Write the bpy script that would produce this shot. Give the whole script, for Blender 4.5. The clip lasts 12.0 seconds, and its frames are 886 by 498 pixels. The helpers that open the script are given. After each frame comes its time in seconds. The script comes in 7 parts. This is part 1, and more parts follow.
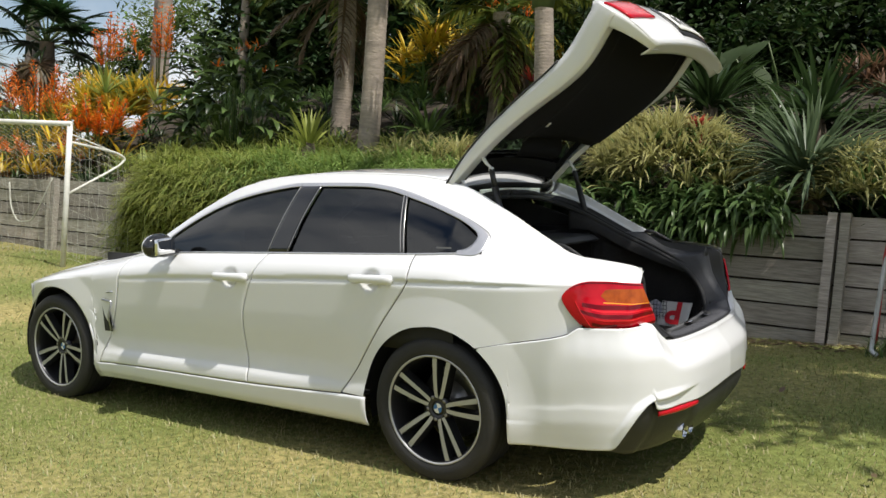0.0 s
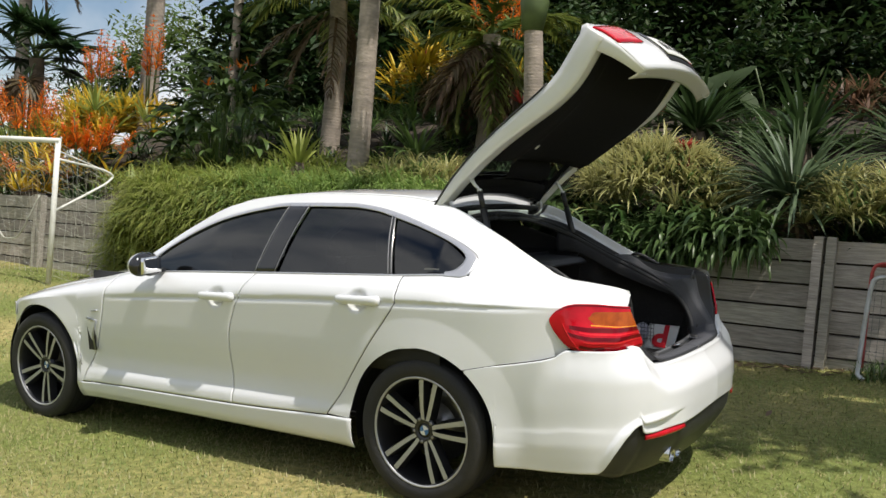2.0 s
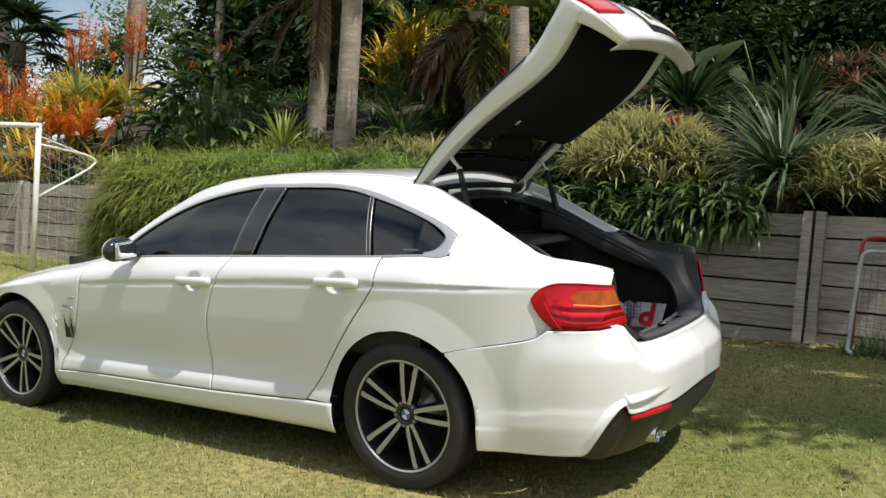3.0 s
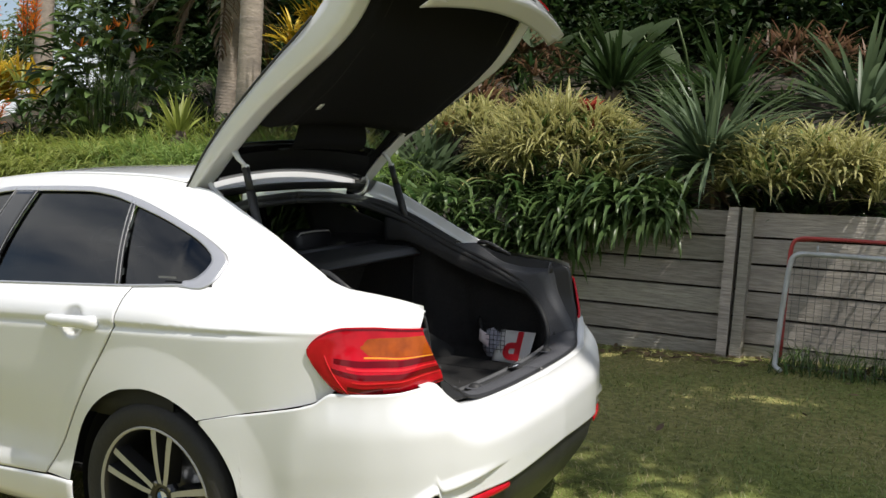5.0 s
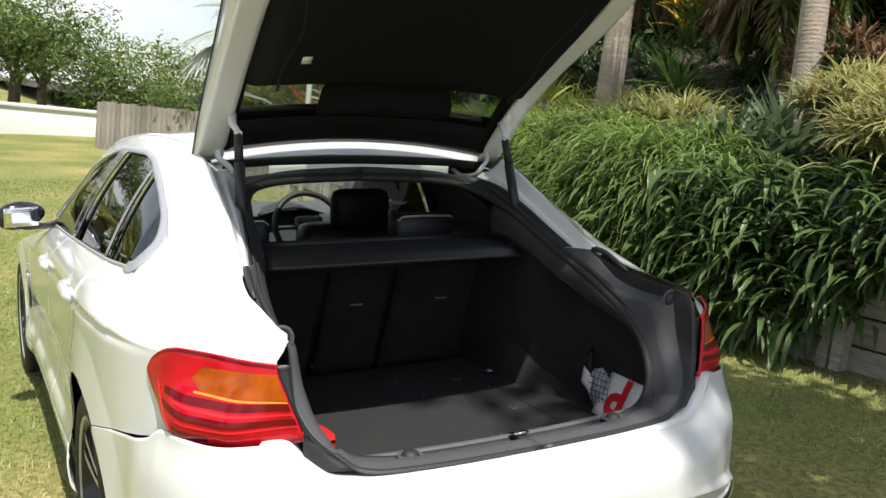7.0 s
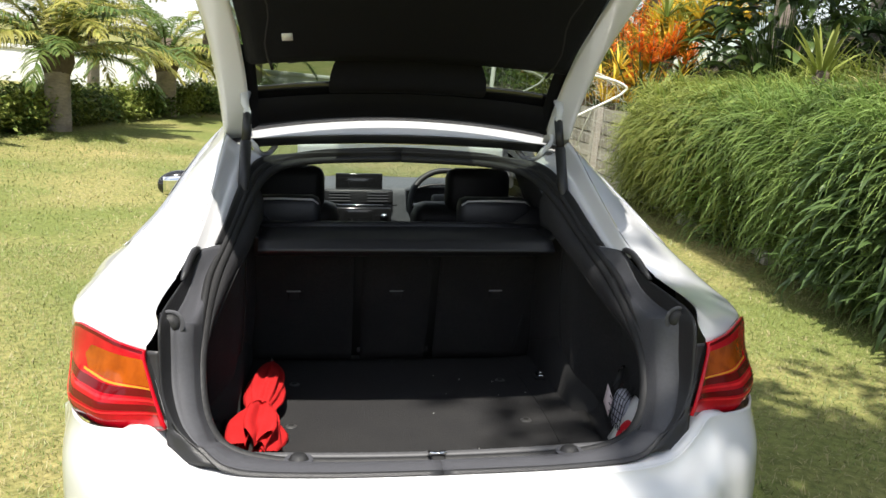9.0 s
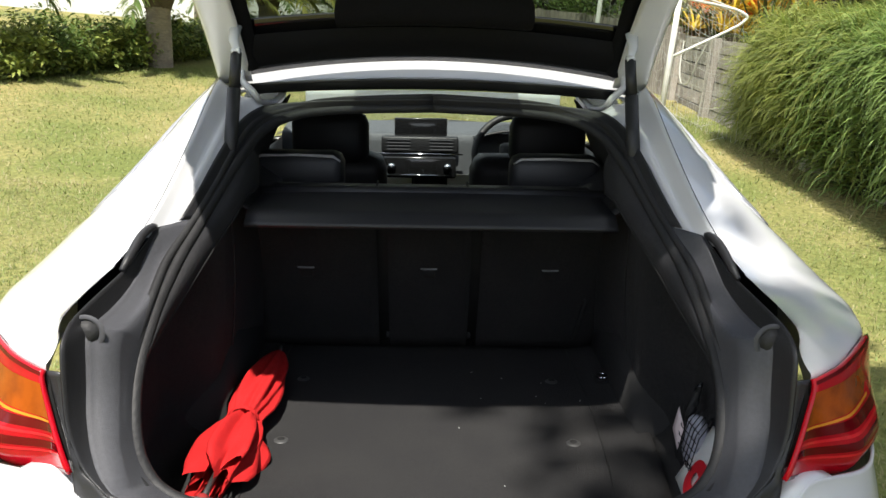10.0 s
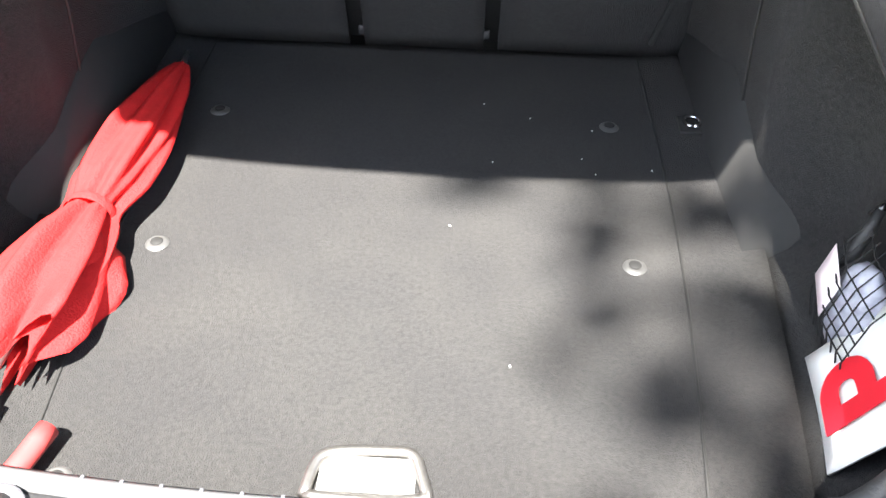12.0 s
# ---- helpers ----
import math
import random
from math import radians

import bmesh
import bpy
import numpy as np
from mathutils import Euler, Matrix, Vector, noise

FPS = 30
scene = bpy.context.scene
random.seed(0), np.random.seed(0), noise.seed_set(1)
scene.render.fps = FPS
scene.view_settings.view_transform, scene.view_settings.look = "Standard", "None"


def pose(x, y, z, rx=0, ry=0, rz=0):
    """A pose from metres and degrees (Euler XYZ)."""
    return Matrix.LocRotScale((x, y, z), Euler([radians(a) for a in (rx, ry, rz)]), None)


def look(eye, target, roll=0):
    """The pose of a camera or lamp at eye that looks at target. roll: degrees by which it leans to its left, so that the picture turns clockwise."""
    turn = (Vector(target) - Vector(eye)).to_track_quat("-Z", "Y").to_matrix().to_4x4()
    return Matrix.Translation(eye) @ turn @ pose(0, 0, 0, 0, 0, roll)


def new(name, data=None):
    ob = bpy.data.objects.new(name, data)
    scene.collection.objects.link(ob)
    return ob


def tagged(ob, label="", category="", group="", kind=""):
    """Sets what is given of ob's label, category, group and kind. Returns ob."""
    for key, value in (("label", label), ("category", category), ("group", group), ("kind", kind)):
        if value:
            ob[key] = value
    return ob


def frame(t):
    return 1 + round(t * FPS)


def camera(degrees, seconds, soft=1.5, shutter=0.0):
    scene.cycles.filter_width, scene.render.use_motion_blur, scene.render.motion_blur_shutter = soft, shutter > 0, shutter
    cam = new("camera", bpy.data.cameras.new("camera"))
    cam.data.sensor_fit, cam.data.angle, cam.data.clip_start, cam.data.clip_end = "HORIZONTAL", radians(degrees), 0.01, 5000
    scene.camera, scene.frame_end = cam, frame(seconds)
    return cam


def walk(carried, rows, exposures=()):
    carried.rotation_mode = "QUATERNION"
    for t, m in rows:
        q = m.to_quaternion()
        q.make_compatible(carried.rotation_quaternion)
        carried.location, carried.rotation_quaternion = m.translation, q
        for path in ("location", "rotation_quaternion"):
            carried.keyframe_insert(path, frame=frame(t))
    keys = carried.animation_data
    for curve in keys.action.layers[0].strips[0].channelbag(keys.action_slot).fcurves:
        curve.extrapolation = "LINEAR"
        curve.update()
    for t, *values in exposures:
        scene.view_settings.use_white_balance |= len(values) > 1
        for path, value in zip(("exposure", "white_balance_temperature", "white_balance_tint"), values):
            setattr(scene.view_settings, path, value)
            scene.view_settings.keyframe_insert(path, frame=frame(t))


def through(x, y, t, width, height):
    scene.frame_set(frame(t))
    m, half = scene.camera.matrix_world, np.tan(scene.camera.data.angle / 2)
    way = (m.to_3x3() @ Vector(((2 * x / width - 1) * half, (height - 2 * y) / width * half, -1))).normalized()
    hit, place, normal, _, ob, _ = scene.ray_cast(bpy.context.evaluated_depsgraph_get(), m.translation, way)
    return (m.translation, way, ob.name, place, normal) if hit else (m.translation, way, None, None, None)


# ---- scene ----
cam = camera(54.8, 12.0)
PATH = [
    (0, (2.004, -4.069, 1.177), (0.923, -2.390, 1.072), 4.30),
    (0.5, (2.008, -4.068, 1.178), (0.930, -2.386, 1.085), 4.36),
    (1, (2.011, -4.073, 1.181), (0.936, -2.388, 1.108), 4.58),
    (1.5, (2.011, -4.077, 1.181), (0.941, -2.387, 1.126), 4.68),
    (2, (2.004, -4.063, 1.182), (0.941, -2.370, 1.126), 4.81),
    (2.5, (2.005, -4.039, 1.178), (0.948, -2.342, 1.111), 4.62),
    (2.7, (2.002, -4.009, 1.178), (0.949, -2.309, 1.103), 4.31),
    (4.3, (2.019, -3.392, 1.212), (1.030, -1.668, 0.997), 3.58),
    (4.5, (2.019, -3.238, 1.249), (1.053, -1.498, 1.054), 3.45),
    (5, (2.050, -2.836, 1.307), (1.083, -1.091, 1.180), 3.74),
    (5.5, (2.084, -2.398, 1.353), (0.996, -0.724, 1.245), 5.70),
    (6, (2.160, -2.007, 1.408), (0.858, -0.497, 1.251), 5.72),
    (6.5, (2.316, -1.637, 1.437), (0.766, -0.396, 1.193), 6.73),
    (6.7, (2.390, -1.492, 1.436), (0.766, -0.355, 1.167), 6.48),
    (8.3, (2.615, -0.599, 1.561), (0.710, -0.076, 1.253), 6.93),
    (8.5, (2.637, -0.511, 1.563), (0.714, -0.079, 1.224), 6.46),
    (9, (2.563, -0.369, 1.559), (0.635, -0.051, 1.134), 6.05),
    (9.5, (2.334, -0.209, 1.582), (0.415, 0.013, 1.065), 6.15),
    (10, (2.060, -0.113, 1.559), (0.152, -0.038, 0.964), 5.27),
    (10.5, (1.776, -0.059, 1.538), (-0.092, -0.063, 0.825), 5.21),
    (11, (1.451, -0.060, 1.487), (-0.348, -0.009, 0.615), 5.39),
    (11.5, (1.252, -0.024, 1.452), (-0.407, 0.060, 0.338), 5.94),
    (12, (1.178, 0.005, 1.394), (-0.264, 0.043, 0.008), 6.77),
]
EXPOSURES = [(0.0, 0.12), (4.3, 0.1), (5.5, 0.18), (6.5, 0.35), (8.3, 0.78), (9.5, 0.75), (10.0, 0.75), (10.5, 1.2), (11.0, 2.9), (11.5, 3.78), (12.0, 3.5)]
walk(cam, [(t, look(eye, target, roll)) for t, eye, target, roll in PATH], EXPOSURES)

# ---- sky and sun ----
SUN = Vector((0.485, -0.125, 1.03)).normalized()
SUN_ELEVATION = math.asin(SUN.z)
SUN_AZIMUTH = math.atan2(SUN.x, SUN.y)
world = bpy.data.worlds.new("sky")
scene.world = world
world.use_nodes = True
wn = world.node_tree
sky = wn.nodes.new("ShaderNodeTexSky")
sky.sky_type, sky.sun_disc = "NISHITA", False
sky.sun_elevation, sky.sun_rotation = SUN_ELEVATION, SUN_AZIMUTH
sky.air_density, sky.dust_density, sky.ozone_density = 1.1, 0.6, 1.4
# a few white clouds
tc = wn.nodes.new("ShaderNodeTexCoord")
cn = wn.nodes.new("ShaderNodeTexNoise")
cn.inputs["Scale"].default_value, cn.inputs["Detail"].default_value = 2.6, 6.0
cr = wn.nodes.new("ShaderNodeValToRGB")
cr.color_ramp.elements[0].position, cr.color_ramp.elements[1].position = 0.40, 0.60
cm = wn.nodes.new("ShaderNodeMix")
cm.data_type = "RGBA"
cm.inputs["B"].default_value = (9.0, 9.2, 9.5, 1)
wn.links.new(tc.outputs["Generated"], cn.inputs["Vector"])
wn.links.new(cn.outputs["Fac"], cr.inputs["Fac"])
wn.links.new(cr.outputs["Color"], cm.inputs["Factor"])
wn.links.new(sky.outputs["Color"], cm.inputs["A"])
wn.links.new(cm.outputs["Result"], wn.nodes["Background"].inputs["Color"])
wn.nodes["Background"].inputs["Strength"].default_value = 0.092
sun_data = bpy.data.lights.new("sun", "SUN")
sun_data.energy, sun_data.angle, sun_data.color = 4.9, radians(0.55), (1.0, 0.95, 0.87)
sun = new("sun", sun_data)
sun.matrix_world = look(SUN * 60, (0, 0, 0))

# ---- materials ----
def material(name, colour, rough=0.5, metal=0.0, coat=0.0, grain=0.0, grain_scale=40.0, stain=0.0, stain_scale=3.0,
             stain_colour=None, bump=0.0, bump_scale=60.0, spread=0.0, stretch=(1, 1, 1), transmission=0.0, spec=0.5, island=0.0, sheen=0.0):
    """A surface with its colour varied at two scales, a fine relief, and a spread from piece to piece."""
    m = bpy.data.materials.new(name)
    m.use_nodes = True
    nt = m.node_tree
    b = nt.nodes["Principled BSDF"]
    b.inputs["Base Color"].default_value = (*colour, 1)
    b.inputs["Roughness"].default_value, b.inputs["Metallic"].default_value = rough, metal
    b.inputs["Coat Weight"].default_value, b.inputs["Coat Roughness"].default_value = coat, 0.03
    b.inputs["Transmission Weight"].default_value = transmission
    b.inputs["Specular IOR Level"].default_value = spec
    b.inputs["Sheen Weight"].default_value = sheen
    co = nt.nodes.new("ShaderNodeTexCoord")
    mp = nt.nodes.new("ShaderNodeMapping")
    mp.inputs["Scale"].default_value = stretch
    nt.links.new(co.outputs["Object"], mp.inputs["Vector"])
    last = None

    def noise_fac(scale, detail, lo, hi):
        n = nt.nodes.new("ShaderNodeTexNoise")
        n.inputs["Scale"].default_value, n.inputs["Detail"].default_value = scale, detail
        nt.links.new(mp.outputs["Vector"], n.inputs["Vector"])
        r = nt.nodes.new("ShaderNodeMapRange")
        r.inputs["From Min"].default_value, r.inputs["From Max"].default_value = lo, hi
        nt.links.new(n.outputs["Fac"], r.inputs["Value"])
        return r.outputs["Result"]

    def mixed(fac, a, bcol, how="MIX"):
        x = nt.nodes.new("ShaderNodeMix")
        x.data_type, x.blend_type = "RGBA", how
        if isinstance(fac, float):
            x.inputs["Factor"].default_value = fac
        else:
            nt.links.new(fac, x.inputs["Factor"])
        for key, v in (("A", a), ("B", bcol)):
            if isinstance(v, tuple):
                x.inputs[key].default_value = (*v, 1)
            else:
                nt.links.new(v, x.inputs[key])
        return x.outputs["Result"]

    def scaled(fac, amount):
        k = nt.nodes.new("ShaderNodeMath")
        k.operation = "MULTIPLY"
        k.inputs[1].default_value = amount
        nt.links.new(fac, k.inputs[0])
        return k.outputs[0]

    cur = tuple(colour)
    if stain > 0:
        cur = mixed(scaled(noise_fac(stain_scale, 4, 0.42, 0.68), stain), cur, stain_colour or tuple(c * 0.5 for c in colour))
    if grain > 0:
        cur = mixed(scaled(noise_fac(grain_scale, 5, 0.35, 0.7), grain), cur, tuple(c * 0.45 for c in colour))
    if spread > 0 or island > 0:
        hs = nt.nodes.new("ShaderNodeHueSaturation")
        src = nt.nodes.new("ShaderNodeObjectInfo") if spread > 0 else nt.nodes.new("ShaderNodeNewGeometry")
        out = src.outputs["Random"] if spread > 0 else src.outputs["Random Per Island"]
        r = nt.nodes.new("ShaderNodeMapRange")
        a = spread or island
        r.inputs["To Min"].default_value, r.inputs["To Max"].default_value = 1 - a, 1 + a
        nt.links.new(out, r.inputs["Value"])
        nt.links.new(r.outputs["Result"], hs.inputs["Value"])
        r2 = nt.nodes.new("ShaderNodeMapRange")
        r2.inputs["To Min"].default_value, r2.inputs["To Max"].default_value = 0.5 - a * 0.06, 0.5 + a * 0.06
        w = nt.nodes.new("ShaderNodeMath")
        w.operation = "FRACT"
        k = nt.nodes.new("ShaderNodeMath")
        k.operation = "MULTIPLY"
        k.inputs[1].default_value = 7.31
        nt.links.new(out, k.inputs[0])
        nt.links.new(k.outputs[0], w.inputs[0])
        nt.links.new(w.outputs[0], r2.inputs["Value"])
        nt.links.new(r2.outputs["Result"], hs.inputs["Hue"])
        if isinstance(cur, tuple):
            hs.inputs["Color"].default_value = (*cur, 1)
        else:
            nt.links.new(cur, hs.inputs["Color"])
        cur = hs.outputs["Color"]
    if not isinstance(cur, tuple):
        nt.links.new(cur, b.inputs["Base Color"])
    if bump > 0:
        n = nt.nodes.new("ShaderNodeTexNoise")
        n.inputs["Scale"].default_value, n.inputs["Detail"].default_value = bump_scale, 4
        nt.links.new(mp.outputs["Vector"], n.inputs["Vector"])
        bp = nt.nodes.new("ShaderNodeBump")
        bp.inputs["Strength"].default_value, bp.inputs["Distance"].default_value = bump, 0.01
        nt.links.new(n.outputs["Fac"], bp.inputs["Height"])
        nt.links.new(bp.outputs["Normal"], b.inputs["Normal"])
    return m


def leaf_material(name, colour, tip=None, rough=0.45, island=0.35, through=0.35, edge=None):
    """Leaves: colour differs from leaf to leaf, and some light comes through."""
    m = material(name, colour, rough, island=island, grain=0.35, grain_scale=9.0, spec=0.4, stain=0.55, stain_scale=1.3, stain_colour=tuple(c * 0.42 for c in colour))
    nt = m.node_tree
    b = nt.nodes["Principled BSDF"]
    out = nt.nodes["Material Output"]
    src = b.inputs["Base Color"].links[0].from_socket
    if tip:
        at = nt.nodes.new("ShaderNodeAttribute")
        at.attribute_name = "along"
        x = nt.nodes.new("ShaderNodeMix")
        x.data_type = "RGBA"
        x.inputs["B"].default_value = (*tip, 1)
        nt.links.new(at.outputs["Fac"], x.inputs["Factor"])
        nt.links.new(src, x.inputs["A"])
        src = x.outputs["Result"]
        nt.links.new(src, b.inputs["Base Color"])
    if edge:
        at = nt.nodes.new("ShaderNodeAttribute")
        at.attribute_name = "across"
        x = nt.nodes.new("ShaderNodeMix")
        x.data_type = "RGBA"
        x.inputs["B"].default_value = (*edge, 1)
        nt.links.new(at.outputs["Fac"], x.inputs["Factor"])
        nt.links.new(src, x.inputs["A"])
        src = x.outputs["Result"]
        nt.links.new(src, b.inputs["Base Color"])
    tr = nt.nodes.new("ShaderNodeBsdfTranslucent")
    nt.links.new(src, tr.inputs["Color"])
    mx = nt.nodes.new("ShaderNodeMixShader")
    mx.inputs["Fac"].default_value = through
    nt.links.new(b.outputs["BSDF"], mx.inputs[1])
    nt.links.new(tr.outputs["BSDF"], mx.inputs[2])
    nt.links.new(mx.outputs["Shader"], out.inputs["Surface"])
    return m


def glass_material(name, tint, gloss=0.0):
    """A thin pane: lets tinted light straight through and reflects by Fresnel."""
    m = bpy.data.materials.new(name)
    m.use_nodes = True
    nt = m.node_tree
    nt.nodes.remove(nt.nodes["Principled BSDF"])
    t = nt.nodes.new("ShaderNodeBsdfTransparent")
    t.inputs["Color"].default_value = (*tint, 1)
    g = nt.nodes.new("ShaderNodeBsdfGlossy")
    g.inputs["Roughness"].default_value = gloss
    lw = nt.nodes.new("ShaderNodeLayerWeight")
    lw.inputs["Blend"].default_value = 0.5
    pw = nt.nodes.new("ShaderNodeMath")
    pw.operation, pw.inputs[1].default_value = "POWER", 4.2
    nt.links.new(lw.outputs["Facing"], pw.inputs[0])
    fr = nt.nodes.new("ShaderNodeMapRange")
    fr.inputs["To Min"].default_value, fr.inputs["To Max"].default_value = 0.09, 0.95
    nt.links.new(pw.outputs[0], fr.inputs["Value"])
    mx = nt.nodes.new("ShaderNodeMixShader")
    nt.links.new(fr.outputs["Result"], mx.inputs["Fac"])
    nt.links.new(t.outputs["BSDF"], mx.inputs[1])
    nt.links.new(g.outputs["BSDF"], mx.inputs[2])
    nt.links.new(mx.outputs["Shader"], nt.nodes["Material Output"].inputs["Surface"])
    return m


PAINT = material("white_paint", (0.72, 0.725, 0.74), 0.32, coat=1.0, stain=0.04, stain_scale=2.0)
GAP = material("gap_black", (0.012, 0.012, 0.012), 0.8, grain=0.3)
TRIM = material("satin_trim", (0.42, 0.43, 0.45), 0.28, metal=0.9, grain=0.1)
BLACK_PLASTIC = material("black_plastic", (0.022, 0.022, 0.024), 0.42, bump=0.15, bump_scale=400, grain=0.3, grain_scale=120)
GREY_PLASTIC = material("grey_plastic", (0.078, 0.079, 0.088), 0.58, bump=0.2, bump_scale=500, grain=0.25, grain_scale=150, spec=0.3)
MATT_TRIM = material("matt_trim", (0.034, 0.034, 0.037), 0.75, bump=0.3, bump_scale=500, grain=0.4, grain_scale=150, stain=0.5, stain_scale=9, stain_colour=(0.052, 0.051, 0.052), spec=0.2)
STUD = material("dull_stud", (0.10, 0.10, 0.10), 0.5, metal=0.5, grain=0.3)
HEADER = material("pale_header", (0.80, 0.83, 0.81), 0.6, grain=0.15)
GLOSS_BLACK = material("gloss_black", (0.012, 0.012, 0.013), 0.12, coat=0.5, stain=0.2)
RUBBER = material("rubber", (0.020, 0.020, 0.021), 0.62, bump=0.2, bump_scale=120, grain=0.35, grain_scale=30)
TYRE = material("tyre", (0.016, 0.016, 0.017), 0.7, bump=0.3, bump_scale=60, stain=0.5, stain_scale=6, stain_colour=(0.032, 0.029, 0.024))
CARPET = material("boot_carpet", (0.0255, 0.025, 0.026), 0.95, bump=0.7, bump_scale=500, grain=0.6, grain_scale=160, stain=0.6, stain_scale=7, stain_colour=(0.037, 0.036, 0.035), sheen=0.03, spec=0.2)
LINING = material("lid_lining", (0.012, 0.012, 0.014), 0.9, bump=0.4, bump_scale=500, grain=0.4, grain_scale=200, spec=0.12)
HEADLINER = material("headliner", (0.40, 0.41, 0.40), 0.9, bump=0.3, bump_scale=500, grain=0.2)
LEATHER = material("black_leather", (0.022, 0.022, 0.024), 0.48, bump=0.12, bump_scale=420, stain=0.3)
PIPING = material("pale_piping", (0.45, 0.44, 0.42), 0.5, grain=0.2)
CHROME = material("chrome", (0.78, 0.78, 0.79), 0.10, metal=1.0, stain=0.15, stain_colour=(0.45, 0.44, 0.42))
ALLOY = material("machined_alloy", (0.46, 0.46, 0.47), 0.34, metal=0.45, grain=0.12, grain_scale=90)
ALLOY_DARK = material("dark_alloy", (0.028, 0.028, 0.031), 0.3, metal=0.4, coat=0.3, stain=0.4, stain_scale=8)
STEEL = material("brake_steel", (0.30, 0.29, 0.28), 0.35, metal=0.9, grain=0.4, grain_scale=60)
GLASS_TINT = glass_material("tinted_glass", (0.035, 0.038, 0.040))
GLASS_REAR = glass_material("rear_glass", (0.30, 0.35, 0.30))
GLASS_SCREEN = glass_material("windscreen_glass", (0.72, 0.78, 0.74))
LENS_RED = material("red_lens", (0.50, 0.004, 0.014), 0.12, coat=0.35, spec=0.2, stain=0.45, stain_scale=16, stain_colour=(0.22, 0.002, 0.006))
LENS_DARK = material("dark_red_lens", (0.13, 0.002, 0.005), 0.12, coat=0.3, spec=0.2, stain=0.3, stain_scale=20)
LENS_AMBER = material("amber_lens", (0.40, 0.075, 0.004), 0.12, coat=0.35, spec=0.25, stain=0.8, stain_scale=24, stain_colour=(0.20, 0.035, 0.002))
LENS_CLEAR = material("clear_lens", (0.6, 0.62, 0.65), 0.06, metal=0.5, coat=1.0, stain=0.4)
BRIGHT_RED = material("bright_red_lens", (0.75, 0.02, 0.03), 0.1, coat=0.35, spec=0.2, stain=0.3, stain_scale=30)
BRIGHT_AMBER = material("bright_amber_lens", (0.80, 0.30, 0.03), 0.12, coat=0.35, spec=0.2, stain=0.3, stain_scale=30)
SATIN = material("satin_aluminium", (0.60, 0.60, 0.63), 0.36, metal=0.75, grain=0.08)
EDGE_GREY = material("edge_grey", (0.20, 0.20, 0.21), 0.4, grain=0.15)
MIRROR = material("mirror", (0.8, 0.8, 0.8), 0.02, metal=1.0)
PLATE_WHITE = material("plate_white", (0.72, 0.72, 0.70), 0.4, stain=0.1)

# ---- small tools ----
def part(name, bm, mat, parent=None, label="", smooth=True, solid=0.0, bevel=0.0):
    """One mesh object from a bmesh, under a thing or a part."""
    me = bpy.data.meshes.new(name)
    bmesh.ops.recalc_face_normals(bm, faces=bm.faces)
    bm.to_mesh(me)
    bm.free()
    me.materials.append(mat)
    for p in me.polygons:
        p.use_smooth = smooth
    ob = new(name, me)
    if solid:
        s = ob.modifiers.new("thickness", "SOLIDIFY")
        s.thickness, s.offset = solid, 0
    if bevel:
        b = ob.modifiers.new("edge", "BEVEL")
        b.width, b.segments, b.limit_method, b.angle_limit = bevel, 2, "ANGLE", radians(35)
    if parent:
        ob.parent = parent
    if label:
        ob["label"] = label
    return ob


def thing(name, label, category, group="", kind="", m=None):
    ob = new(name)
    ob.empty_display_size = 0.1
    if m is not None:
        ob.matrix_world = m
    return tagged(ob, label, category, group, kind)


def smooth_line(*pts):
    """A smooth curve through (x, value...) points; returns a function of x."""
    xs = np.array([p[0] for p in pts], float)
    ys = np.array([p[1:] for p in pts], float)
    h = np.diff(xs)[:, None]
    d = np.diff(ys, axis=0) / h
    m = np.zeros_like(ys)
    m[0], m[-1] = d[0], d[-1]
    for i in range(1, len(xs) - 1):
        for k in range(ys.shape[1]):
            a, b = d[i - 1, k], d[i, k]
            m[i, k] = 0 if a * b <= 0 else 2 * a * b / (a + b)

    xl, yl, ml = xs.tolist(), ys.tolist(), m.tolist()
    n, one = len(xl), ys.shape[1] == 1

    def at(x):
        x = min(max(x, xl[0]), xl[-1])
        i = 0
        while i < n - 2 and x >= xl[i + 1]:
            i += 1
        hh = xl[i + 1] - xl[i]
        t = (x - xl[i]) / hh
        t2, t3 = t * t, t * t * t
        a, b, c, d = 2 * t3 - 3 * t2 + 1, (t3 - 2 * t2 + t) * hh, 3 * t2 - 2 * t3, (t3 - t2) * hh
        v = [a * p + b * k + c * q + d * r for p, k, q, r in zip(yl[i], ml[i], yl[i + 1], ml[i + 1])]
        return v[0] if one else tuple(v)

    return at


def grid(fn, nu, nv, bm=None, close_u=False):
    """A sheet of quads: fn(u, v) gives the places."""
    bm = bm or bmesh.new()
    vs = [[bm.verts.new(fn(i / nu, j / nv)) for j in range(nv + 1)] for i in range(nu if close_u else nu + 1)]
    n = len(vs)
    for i in range(nu):
        for j in range(nv):
            q = [vs[i][j], vs[(i + 1) % n][j], vs[(i + 1) % n][j + 1], vs[i][j + 1]]
            try:
                bm.faces.new(q)
            except ValueError:
                pass
    return bm


